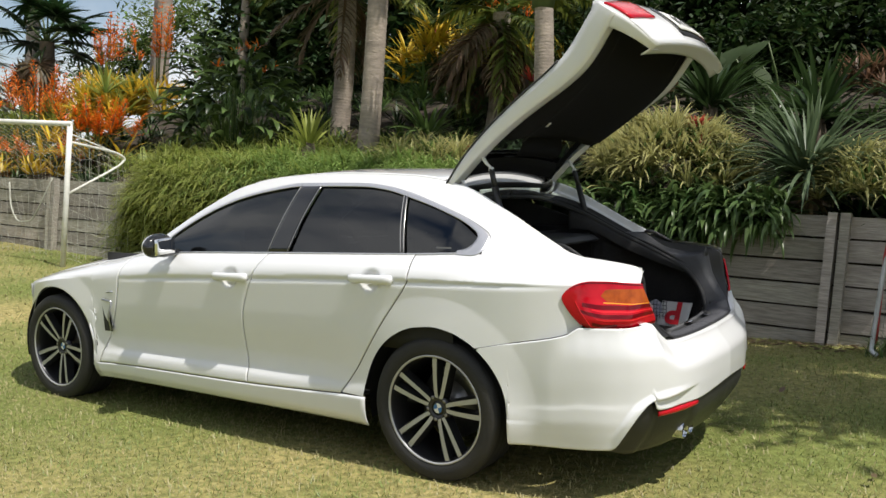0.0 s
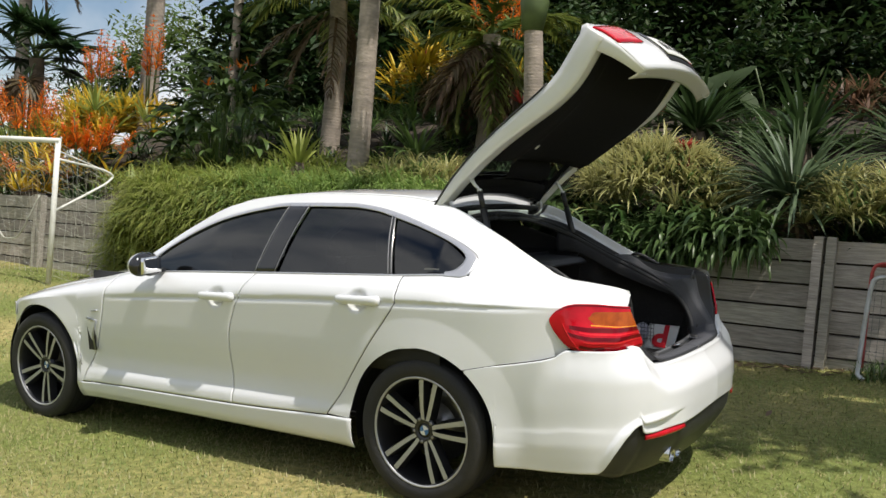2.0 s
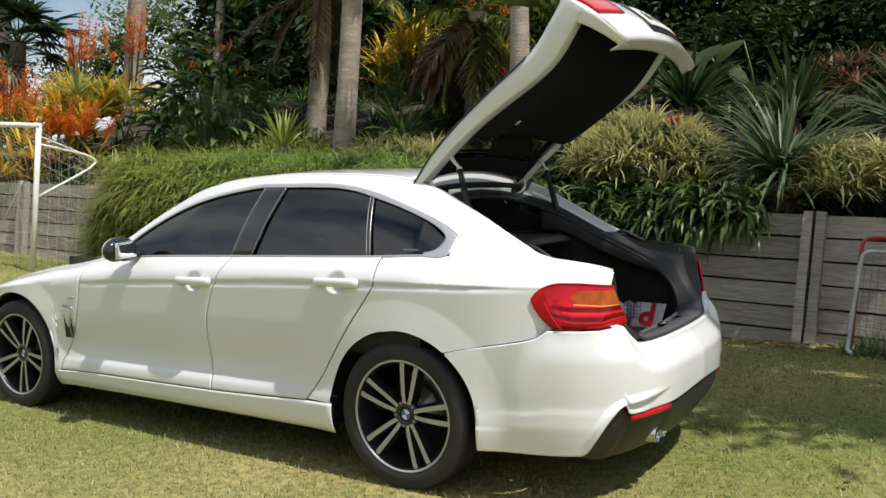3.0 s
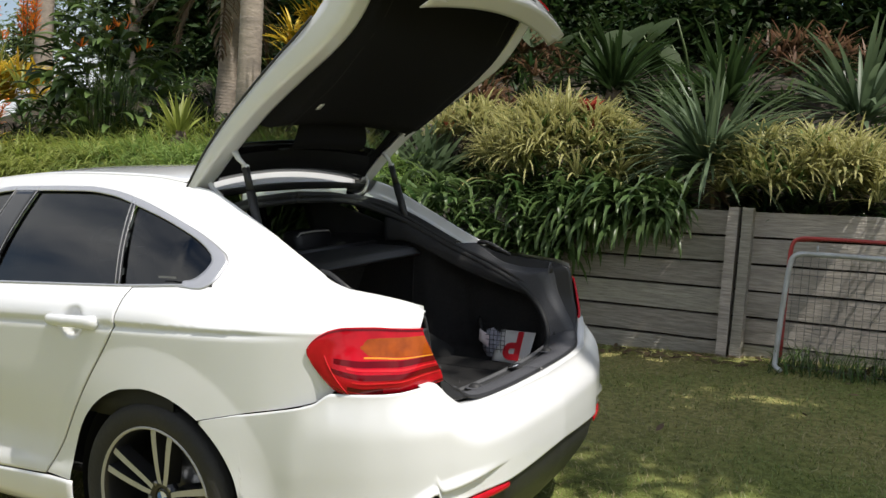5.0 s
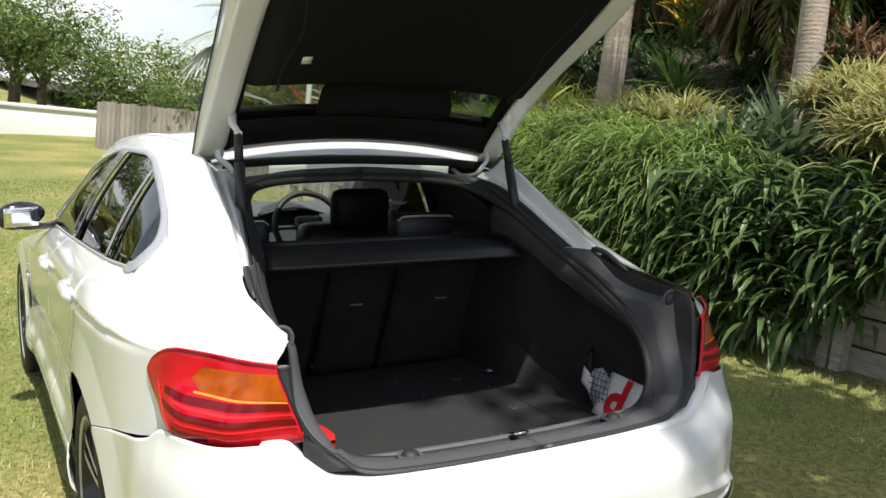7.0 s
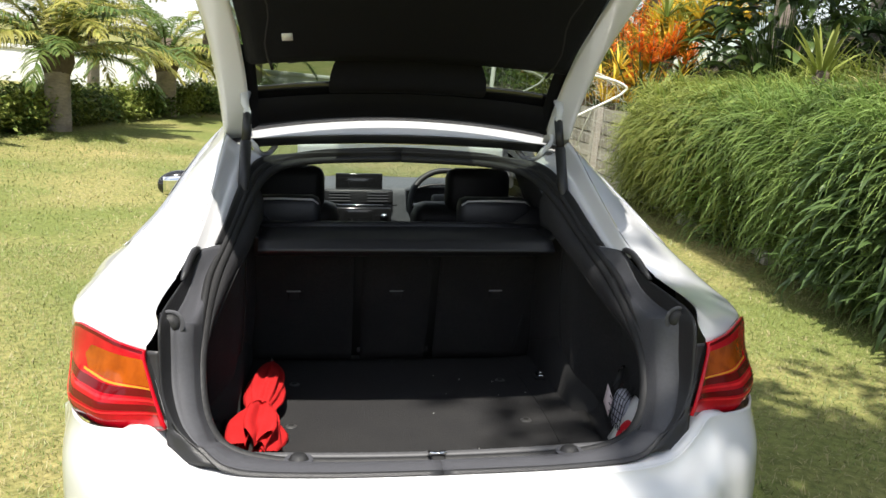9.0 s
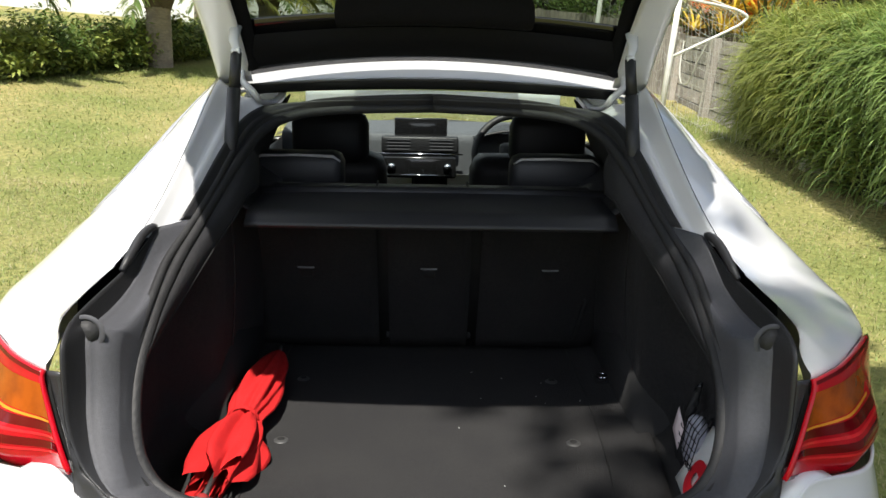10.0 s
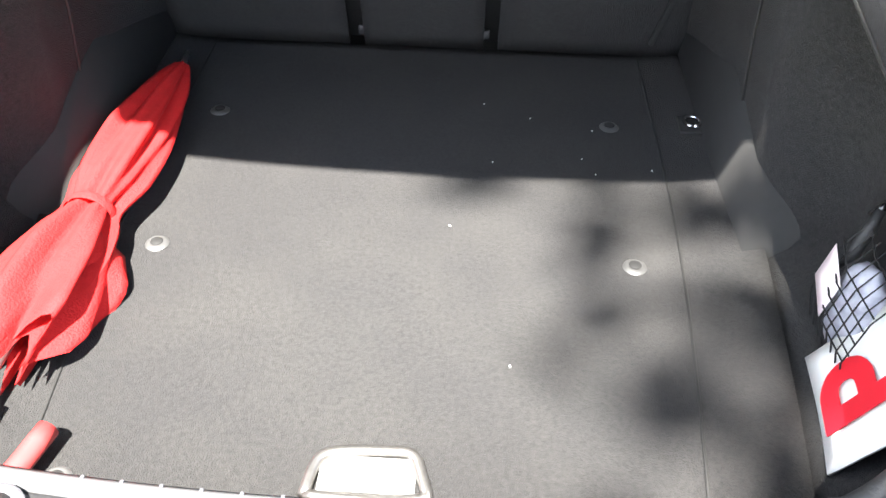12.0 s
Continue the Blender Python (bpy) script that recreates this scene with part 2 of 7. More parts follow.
def tube(pts, r, sides=8, bm=None, cap=True, flat=1.0):
    """A round bar along a line of places; r may be one number or one per place."""
    bm = bm or bmesh.new()
    pts = [Vector(p) for p in pts]
    rs = r if isinstance(r, (list, tuple)) else [r] * len(pts)
    rings, ref = [], None
    for i, p in enumerate(pts):
        d = (pts[min(i + 1, len(pts) - 1)] - pts[max(i - 1, 0)]).normalized()
        if ref is None or abs(ref.dot(d)) > 0.95:
            ref = Vector((0, 0, 1)) if abs(d.z) < 0.9 else Vector((1, 0, 0))
        a = d.cross(ref).normalized()
        b = a.cross(d).normalized()
        ref = b
        rings.append([bm.verts.new(p + rs[i] * (math.cos(k * math.tau / sides) * a + flat * math.sin(k * math.tau / sides) * b)) for k in range(sides)])
    for q, s in zip(rings, rings[1:]):
        for k in range(sides):
            bm.faces.new((q[k], q[(k + 1) % sides], s[(k + 1) % sides], s[k]))
    if cap:
        bm.faces.new(rings[0][::-1])
        bm.faces.new(rings[-1])
    return bm


def box(size, at=(0, 0, 0), turn=None, bm=None, bevel=0.0):
    """A block with its edges rounded."""
    own = bmesh.new()
    bmesh.ops.create_cube(own, size=1.0)
    for v in own.verts:
        v.co = Vector((v.co.x * size[0], v.co.y * size[1], v.co.z * size[2]))
    if bevel:
        bmesh.ops.bevel(own, geom=own.edges[:], offset=bevel, segments=2, affect="EDGES", profile=0.5)
    m = Matrix.Translation(at) @ (turn.to_4x4() if turn is not None else Matrix())
    own.transform(m)
    if bm is None:
        return own
    me = bpy.data.meshes.new("tmp")
    own.to_mesh(me)
    own.free()
    bm.from_mesh(me)
    bpy.data.meshes.remove(me)
    return bm


def lathe(profile, sides=48, bm=None, centre=(0, 0, 0), axis="y", start=0.0, sweep=math.tau):
    """Turns (radius, height) points round an axis."""
    bm = bm or bmesh.new()
    c = Vector(centre)
    full = abs(sweep - math.tau) < 1e-6
    n = sides if full else sides + 1
    rings = []
    for k in range(n):
        a = start + sweep * k / sides
        ring = []
        for r, h in profile:
            p = {"y": (r * math.cos(a), h, r * math.sin(a)), "z": (r * math.cos(a), r * math.sin(a), h), "x": (h, r * math.cos(a), r * math.sin(a))}[axis]
            ring.append(bm.verts.new(c + Vector(p)))
        rings.append(ring)
    for k in range(sides):
        a, b = rings[k], rings[(k + 1) % n]
        for j in range(len(profile) - 1):
            bm.faces.new((a[j], b[j], b[j + 1], a[j + 1]))
    return bm


def ease(a, b, x):
    t = max(0.0, min(1.0, (x - a) / (b - a)))
    return t * t * (3 - 2 * t)


def smooth_path(pts, n):
    """n + 1 places along a rounded line through pts."""
    f = smooth_line(*[(i, *p) for i, p in enumerate(pts)])
    return [f(k * (len(pts) - 1) / n) for k in range(n + 1)]

# ---- ground ----
def ground_z(x, y):
    return 0.20 * math.tanh(x / 3.2) + 0.17 * math.tanh(y / 2.5) + 0.012 * noise.noise((x * 0.5, y * 0.5, 3.0)) * min(1.0, max(0.0, (abs(x + 1.3) - 2.2)))


LAWN = material("lawn", (0.185, 0.215, 0.058), 0.9, grain=0.8, grain_scale=24, stain=0.9, stain_scale=0.42, stain_colour=(0.45, 0.36, 0.155), bump=1.0, bump_scale=90, spec=0.2)
EARTH = material("garden_earth", (0.045, 0.034, 0.024), 0.95, grain=0.6, grain_scale=30, stain=0.6, stain_scale=4, stain_colour=(0.075, 0.055, 0.034), bump=1.0, bump_scale=25)


def spaced(lo, hi, fine_lo, fine_hi, step, grow):
    """Even steps in the middle, wider and wider ones outside."""
    xs = list(np.arange(fine_lo, fine_hi + 1e-6, step))
    d = step
    while xs[-1] < hi:
        d *= grow
        xs.append(xs[-1] + d)
    d = step
    while xs[0] > lo:
        d *= grow
        xs.insert(0, xs[0] - d)
    return xs


def make_ground():
    xs, ys = spaced(-900, 900, -14, 8, 0.35, 1.25), spaced(-900, 900, -9, 4.4, 0.35, 1.25)
    verts = [(x, y, ground_z(x, y)) for x in xs for y in ys]
    n = len(ys)
    faces = [(i * n + j, (i + 1) * n + j, (i + 1) * n + j + 1, i * n + j + 1) for i in range(len(xs) - 1) for j in range(n - 1)]
    me = bpy.data.meshes.new("ground")
    me.from_pydata(verts, [], faces)
    me.materials.append(LAWN)
    for p in me.polygons:
        p.use_smooth = True
    tagged(new("ground", me), "mown lawn of green and straw-yellow grass", "lawn", kind="structure")


make_ground()

# ---- retaining wall of timber sleepers, and the planted bank behind it ----
SLEEPER = material("weathered_sleeper", (0.42, 0.385, 0.335), 0.85, grain=0.75, grain_scale=6, stain=0.6, stain_scale=2.2, stain_colour=(0.25, 0.23, 0.20), bump=0.9, bump_scale=9, spread=0.28, stretch=(1.2, 14, 14))
WALL_Y0, WALL_SLOPE = 4.06, -0.014


def wall_y(x):
    return WALL_Y0 + WALL_SLOPE * (x - 0.85)


def wall_top(x):
    return 1.345 + 0.020 * (x - 0.85)


bank_rise = smooth_line((0.0, 0.0), (0.5, 0.05), (2.0, 0.75), (5.0, 2.1), (9.0, 3.0), (40.0, 5.0), (900.0, 6.0))


def bank_z(x, y):
    xx = max(-14.0, min(6.0, x))
    fall = max(0.12, min(1.0, 1 - (-13.0 - x) / 9.0))
    return wall_top(xx) - 0.10 + fall * bank_rise(max(0.0, y - wall_y(xx))) + 0.10 * noise.noise((x * 0.6, y * 0.6, 1.0)) * min(1.0, max(0.0, y - wall_y(xx) - 0.3))


def make_bank():
    xs = spaced(-400, 400, -15, 6, 0.5, 1.3)
    ds = [0.0, 0.25, 0.5, 0.8, 1.2, 1.6, 2.0, 2.5, 3, 3.5, 4, 5, 6, 7, 9, 12, 20, 60, 300]
    verts = [(x, wall_y(x if -60 < x < 60 else 0) + d + 0.02, bank_z(x, wall_y(x) + d)) for x in xs for d in ds]
    n = len(ds)
    faces = [(i * n + j, (i + 1) * n + j, (i + 1) * n + j + 1, i * n + j + 1) for i in range(len(xs) - 1) for j in range(n - 1)]
    me = bpy.data.meshes.new("bank")
    me.from_pydata(verts, [], faces)
    me.materials.append(EARTH)
    for p in me.polygons:
        p.use_smooth = True
    tagged(new("ground_bank", me), "brown mulched garden bank rising behind the wall", "bank", kind="structure")


make_bank()

# ---- the car: x to its tail, y to its right side, z up, from the ground below the rear axle ----
UP_IN_CAR = Vector((0.054, 0.068, 1.0)).normalized()
CAR_POSE = UP_IN_CAR.rotation_difference(Vector((0, 0, 1))).to_matrix().to_4x4()
car = thing("car", "white four-door liftback car with its tailgate raised, parked on the lawn", "car", m=CAR_POSE)
WHEELBASE, AXLE_Z = 2.81, 0.325
ARCH = 0.378

half_width = smooth_line((-3.60, 0.10), (-3.58, 0.30), (-3.50, 0.52), (-3.35, 0.70), (-3.15, 0.82), (-2.81, 0.890), (-2.4, 0.885), (-1.9, 0.880), (-1.0, 0.888), (-0.4, 0.898),
                         (0.0, 0.910), (0.25, 0.900), (0.42, 0.880), (0.56, 0.843), (0.66, 0.797), (0.74, 0.740), (0.80, 0.686), (0.835, 0.640), (0.858, 0.606), (0.885, 0.578), (0.905, 0.560))
belt = smooth_line((-3.60, 0.10, 0.60), (-3.45, 0.50, 0.66), (-3.2, 0.68, 0.725), (-2.81, 0.755, 0.80), (-2.3, 0.77, 0.885), (-2.05, 0.775, 0.925), (-1.82, 0.788, 0.945), (-0.93, 0.805, 0.980),
                   (-0.21, 0.800, 1.003), (0.16, 0.775, 1.018), (0.40, 0.742, 1.005), (0.60, 0.700, 0.990), (0.75, 0.655, 0.975), (0.85, 0.600, 0.955), (0.88, 0.575, 0.94))
top_edge = smooth_line((-2.12, 0.765, 0.935), (-1.95, 0.700, 1.055), (-1.70, 0.640, 1.20), (-1.42, 0.602, 1.318), (-1.15, 0.580, 1.362), (-0.8, 0.568, 1.378), (-0.35, 0.556, 1.364), (-0.06, 0.545, 1.318),
                       (0.18, 0.553, 1.205), (0.36, 0.568, 1.105), (0.45, 0.580, 1.058), (0.52, 0.592, 1.025), (0.62, 0.602, 1.003), (0.80, 0.608, 0.985), (0.85, 0.596, 0.960), (0.88, 0.570, 0.94))
window_top = smooth_line((-1.99, 0.945), (-1.90, 1.03), (-1.70, 1.145), (-1.52, 1.224), (-1.22, 1.298), (-0.96, 1.325), (-0.56, 1.322), (-0.31, 1.274), (-0.14, 1.226), (0.06, 1.152), (0.15, 1.108), (0.176, 1.080), (0.186, 1.020))
crease_z = smooth_line((-3.6, 0.62), (-2.6, 0.772), (-2.2, 0.797), (-1.1, 0.860), (-0.5, 0.888), (-0.1, 0.899), (0.3, 0.909), (0.6, 0.914), (0.9, 0.918))


flank_section = smooth_line((-0.3, -0.06), (0.0, -0.030), (0.07, -0.004), (0.18, 0.004), (0.23, 0.000), (0.30, -0.020), (0.40, -0.029), (0.50, -0.020), (0.62, -0.006), (0.75, 0.0), (1.0, 0.0))
low_line = smooth_line((-3.6, 0.22), (-3.2, 0.19), (-2.4, 0.185), (-0.4, 0.198), (0.4, 0.235), (0.9, 0.30))


def low_z(x):
    z = low_line(x)
    for xc in (0.0, -WHEELBASE):
        d = ARCH**2 - (x - xc) ** 2
        if d > 0:
            z = max(z, AXLE_Z + math.sqrt(d))
    return z


def haunch(x):
    k = max(0.0, min(1.0, (x - 0.02) / 0.24))
    return k * k * (3 - 2 * k)


def shoulder_y(x, z):
    """The rounded shoulder behind the windows, from the crease up to the hatch's edge."""
    w, zc = half_width(x), crease_z(x)
    yt, zt = top_edge(x)
    g = max(0.0, min(1.0, (z - zc) / max(1e-3, zt - zc)))
    t = (1.1 - math.sqrt(1.21 - 0.4 * g)) / 0.2
    return (1 - t) ** 2 * w + 2 * t * (1 - t) * (w - 0.012 - 0.35 * (w - yt)) + t * t * yt


def cup(x, z, zc):
    """Depth of the finger cups behind the door handles."""
    d = 0.0
    for xh in (-1.270, -0.335):
        r = ((x - xh + 0.008) / 0.064) ** 2 + ((z - zc + 0.008) / 0.054) ** 2
        if r < 1:
            d = 0.022 * min(1.0, (1 - r) * 1.6)
    return d


def side_y(x, z):
    """Half the body's width at a height, for the flank below the windows."""
    yb, zb = belt(x)
    w = half_width(x)
    zc = crease_z(x)
    if z >= zc:
        t = min(1.0, (z - zc) / max(1e-3, zb - zc))
        y = w + (yb - w) * (0.10 * t + 0.90 * t**2.2)
        k = haunch(x)
        return (y + (shoulder_y(x, z) - y) * k if k > 0 else y) - cup(x, z, zc)
    t = (z - 0.19) / (zc - 0.19)
    flare = 0.0
    for xc in (0.0, -WHEELBASE):
        r = math.hypot(x - xc, z - AXLE_Z)
        if r < ARCH + 0.13:
            flare = max(flare, 0.014 * (1 - max(0.0, r - ARCH) / 0.13))
    hollow = 1.0 if t < 0.2 else 0.25 + 0.75 * max(0.0, min(1.0, (x + 2.5) / 0.4, (-0.10 - x) / 0.8))
    run = max(0.0, min(1.0, (x + 2.3) / 0.4, (0.62 - x) / 0.25))
    groove = 0.0085 * run * math.exp(-(((z - zc + 0.010) / 0.011) ** 2))
    return w + flank_section(t) * min(1.0, w / 0.8) * hollow + flare - max(groove, cup(x, z, zc))


gap_front = smooth_line((0.19, -2.40), (0.30, -2.375), (0.45, -2.30), (0.60, -2.235), (0.75, -2.205), (0.95, -2.185))
gap_mid = smooth_line((0.19, -1.150), (0.36, -1.163), (0.50, -1.186), (0.65, -1.183), (0.78, -1.148), (0.84, -1.122), (0.97, -1.062), (1.05, -1.035))
gap_rear = smooth_line((0.19, -0.615), (0.33, -0.530), (0.45, -0.440), (0.60, -0.335), (0.72, -0.250), (0.80, -0.190), (0.87, -0.140), (0.905, -0.127), (0.935, -0.127), (1.0, -0.146), (1.05, -0.155))
sill_top = smooth_line((-2.5, 0.272), (-2.35, 0.280), (-1.15, 0.305), (-0.51, 0.334), (-0.3, 0.345))
bumper_top = smooth_line((0.18, 0.614), (0.26, 0.634), (0.42, 0.668), (0.482, 0.679), (0.56, 0.694), (0.613, 0.709), (0.640, 0.722), (0.664, 0.741), (0.70, 0.745), (0.90, 0.745))
lamp_end = smooth_line((0.60, 0.898), (0.752, 0.892), (0.841, 0.867), (0.911, 0.851), (1.1, 0.851))


def flank(x_lo, x_hi, z_lo, z_hi, s, nu, nv):
    """A sheet of the flank between two lines of x over height and two of z over length."""
    def at(u, v):
        x = x_lo(0.5) + (x_hi(0.5) - x_lo(0.5)) * u
        for _ in range(9):
            z0, z1 = z_lo(x), z_hi(x)
            z = z0 + (z1 - z0) * v
            x = x_lo(z) + (x_hi(z) - x_lo(z)) * u
        z = z_lo(x) + (z_hi(x) - z_lo(x)) * v
        return (x, s * side_y(x, z), z)
    return grid(at, nu, nv)


def shifted(f, d):
    return lambda z: f(z) + d


def fixed(v):
    return lambda z: v


belt_z = lambda x: belt(x)[1]
G = 0.0028
for s in (-1, 1):
    # front wing with the nose
    part("front_wing", flank(fixed(-3.60), shifted(gap_front, -G), low_z, belt_z, s, 110, 26), PAINT, car, solid=0.006)
    fd = part("front_door", flank(shifted(gap_front, G), shifted(gap_mid, -G), lambda x: sill_top(x) + G, belt_z, s, 96, 72), PAINT, car, solid=0.006)
    rd = part("rear_door", flank(shifted(gap_mid, G), shifted(gap_rear, -G), lambda x: sill_top(x) + G, belt_z, s, 90, 72), PAINT, car, solid=0.006)
    part("side_skirt", flank(fixed(-2.418), fixed(-0.368), lambda x: 0.186 + 0.006 * (x + 2.4), lambda x: sill_top(x) - G, s, 60, 10), PAINT, car, solid=0.006)
    # rear quarter: the strip before and over the wheel, then back to the lamp
    def quarter_low(x):
        return AXLE_Z + ARCH if x < 0 else max(low_z(x), bumper_top(x) + G) if x > 0.18 else low_z(x)

    def before_arch(u, v):
        z = 0.340 + (AXLE_Z + ARCH - 0.340) * v
        x0, x1 = gap_rear(z) + G, -math.sqrt(max(0.0, ARCH**2 - (z - AXLE_Z) ** 2))
        x = x0 + (x1 - x0) * u
        return (x, s * side_y(x, z), z)
    bm = flank(shifted(gap_rear, G), shifted(lamp_end, -0.003), quarter_low, belt_z, s, 170, 50)
    grid(before_arch, 20, 30, bm)
    part("quarter_panel", bm, PAINT, car)
    # dark liner behind the gaps
    part("inner_side", grid(lambda u, v: (-2.50 + u * 2.60, s * (side_y(-2.50 + u * 2.60, 0.24 + v * 0.68) - 0.035), 0.24 + v * 0.68 + (0.50 if (abs(-2.50 + u * 2.60) < 0.42 or u < 0.06) and v < 0.5 else 0) * (1 - 2 * v if v < 0.5 else 0)), 60, 10), GAP, car)
    for dn, dd in ((-WHEELBASE, "front"), (0.0, "rear")):
        arc = [(ARCH - 0.002, -0.02 if s > 0 else 0.02), (ARCH + 0.012, -s * 0.05), (ARCH + 0.012, -s * 0.40), (0.02, -s * 0.41)]
        part("wheel_arch_liner", lathe(arc, 40, centre=(dn, s * 0.885, AXLE_Z), start=-0.25, sweep=math.pi + 0.5), GAP, car)
    # greenhouse: frame over the glass, and the pillar behind it
    def over_glass(u, v):
        x = -2.06 + u * (0.851 + 2.06)
        yb, zb = belt(x)
        yt, zt = top_edge(x)
        w = max(window_top(x), zb) if -1.99 < x < 0.186 else zb
        k0 = min(1.0, max(0.0, (w - zb) / max(1e-3, zt - zb)))
        k = k0 + (1 - k0) * v
        bow = (0.022 + 0.012 * ease(0.0, 0.2, x)) * math.sin(math.pi * k)
        z = zb + (zt - zb) * k
        y = yb + (yt - yb) * k + bow
        h = haunch(x)
        y += (shoulder_y(x, z) - y) * h
        return (x, s * y, z)
    # flange behind the joint of the quarter panel and the frame
    def flange_strip(u, v):
        x = 0.20 + 0.645 * u
        z = belt(x)[1] + 0.018 * (2 * v - 1)
        return (x, s * (side_y(x, min(z, belt(x)[1])) if v < 0.5 else shoulder_y(x, z)) - s * 0.0022, z - 0.0012)
    part("joint_flange", grid(flange_strip, 60, 4), PAINT, car)
    part("side_frame", grid(over_glass, 300, 10), PAINT, car)

    def glass_at(x, v, d=-0.008, lo=0.0, hi=1.0):
        yb, zb = belt(x)
        yt, zt = top_edge(x)
        w = max(window_top(x), zb)
        k1 = min(1.0, (w - zb) / max(1e-3, zt - zb))
        k = k1 * (lo + (hi - lo) * v)
        return (x, s * (yb + (yt - yb) * k + 0.022 * math.sin(math.pi * k) + d), zb + (zt - zb) * k)
    panes = ((-1.985, -1.076, 30), (-0.936, -0.236, 24), (-0.212, 0.184, 26))
    for a, b, n in panes:
        def pane(u, v):
            x0 = a + (0.075 * v if a == -0.936 else 0)
            x1 = b + (0.075 * v if b == -1.076 else -0.095 * v if b == -0.236 else 0)
            x0 = x0 - 0.095 * v if a == -0.212 else x0
            x = x0 + (x1 - x0) * u
            return glass_at(x, v, -0.008 - 0.018 * max(0.0, min(1.0, x / 0.12)))
        part("side_window", grid(pane, n, 12), GLASS_TINT, car, "dark tinted side window")
    # pillar between the doors, and the bar before the small window
    def post(a, b, rake):
        return lambda u, v: glass_at(a + (b - a) * u + rake * v, v, 0.004)
    part("door_pillar", grid(post(-1.079, -0.933, 0.075), 6, 12), GLOSS_BLACK, car, solid=0.004)
    part("window_bar", grid(post(-0.238, -0.210, -0.095), 3, 12), GLOSS_BLACK, car, solid=0.004)
    for xx, rk in ((-0.233, -0.095), (-0.215, -0.095), (-1.074, 0.075), (-0.938, 0.075)):
        part("pillar_strip", tube([glass_at(xx + rk * v / 10, v / 10, 0.006) for v in range(11)], 0.0022, 6), EDGE_GREY, car)
    low = [glass_at(-1.99 + 2.10 * k / 40, 0.0, 0.006) for k in range(41)]
    part("belt_strip", tube(low, 0.006, 6), SATIN, car)

    # bright band round the windows, widest at the rear tip
    def skin(x, z):
        yb, zb = belt(x)
        yt, zt = top_edge(x)
        if z < zb:
            return s * side_y(x, z)
        k = min(1.0, (z - zb) / max(1e-3, zt - zb))
        y = yb + (yt - yb) * k + (0.022 + 0.012 * ease(0.0, 0.2, x)) * math.sin(math.pi * k)
        h = haunch(x)
        return s * (y + (shoulder_y(x, z) - y) * h)
    inner = [(x, window_top(x) - 0.012) for x in (-1.95, -1.8, -1.6, -1.4, -1.2, -1.0, -0.8, -0.6, -0.45)] + [(-0.289, 1.258), (-0.134, 1.214), (0.019, 1.160), (0.090, 1.127), (0.126, 1.104), (0.139, 1.086), (0.136, 1.069), (0.114, 1.043), (0.088, 1.033), (0.060, 1.029)]
    outer = [(x, window_top(x) + 0.003) for x in (-1.95, -1.8, -1.6, -1.4, -1.2)] + [(x, window_top(x) + 0.006) for x in (-1.0, -0.8, -0.6, -0.45)] + [(-0.295, 1.282), (-0.134, 1.233), (0.05, 1.168), (0.135, 1.130), (0.180, 1.104), (0.198, 1.080), (0.197, 1.050), (0.184, 1.024), (0.146, 1.011), (0.060, 1.012)]
    inner, outer = smooth_path(inner, 120), smooth_path(outer, 120)

    def band(u, v):
        i = round(u * 120)
        x, z = inner[i][0] + (outer[i][0] - inner[i][0]) * v, inner[i][1] + (outer[i][1] - inner[i][1]) * v
        return (x, skin(x, z) + s * (0.001 + 0.0035 * math.sin(math.pi * (0.15 + 0.7 * v))), z)
    part("window_trim", grid(band, 120, 5), SATIN, car, "satin aluminium window surround", solid=0.005)
    # black border on the rear edge of the small pane, with its maker's mark as a pale bar
    part("pane_mark", grid(lambda u, v: glass_at(-0.045 + 0.075 * u, 0.0, -0.004, 0.0, 0.0)[:2] + (1.0355 + 0.007 * v,), 4, 2), EDGE_GREY, car)
    # door handles
    for x, door in ((-1.270, fd), (-0.335, rd)):
        z = crease_z(x) - 0.004
        y = half_width(x)
        bar = tube(smooth_path([(x - 0.126, s * (y - 0.004), z), (x - 0.108, s * (y + 0.008), z), (x, s * (y + 0.016), z + 0.003), (x + 0.098, s * (y + 0.013), z + 0.004), (x + 0.124, s * (y - 0.004), z + 0.003)], 16), [0.008, 0.013] + [0.0150 + 0.0004 * k for k in range(13)] + [0.017, 0.009], 14, flat=1.2)
        part("door_handle", bar, PAINT, door)
    # air outlet behind the front wheel
    part("air_outlet", grid(lambda u, v: (-2.335 + 0.075 * u - 0.02 * v + 0.05 * (1 - v) * 0, s * (side_y(-2.33, 0.6) + 0.004 - 0.008 * math.sin(math.pi * u)), 0.47 + 0.17 * v * (1 - 0.35 * u)), 6, 8), BLACK_PLASTIC, car)
    part("outlet_trim", tube([(-2.345, s * (side_y(-2.34, 0.64) + 0.008), 0.655), (-2.262, s * (side_y(-2.26, 0.64) + 0.008), 0.645), (-2.30, s * (side_y(-2.3, 0.55) + 0.008), 0.56), (-2.285, s * (side_y(-2.29, 0.5) + 0.008), 0.475)], 0.006, 6), TRIM, car)
    part("wing_badge", tube([(-2.30, s * (side_y(-2.3, 0.70) + 0.004), 0.70), (-2.25, s * (side_y(-2.25, 0.70) + 0.004), 0.705)], 0.011, 6, flat=0.4), TRIM, car)
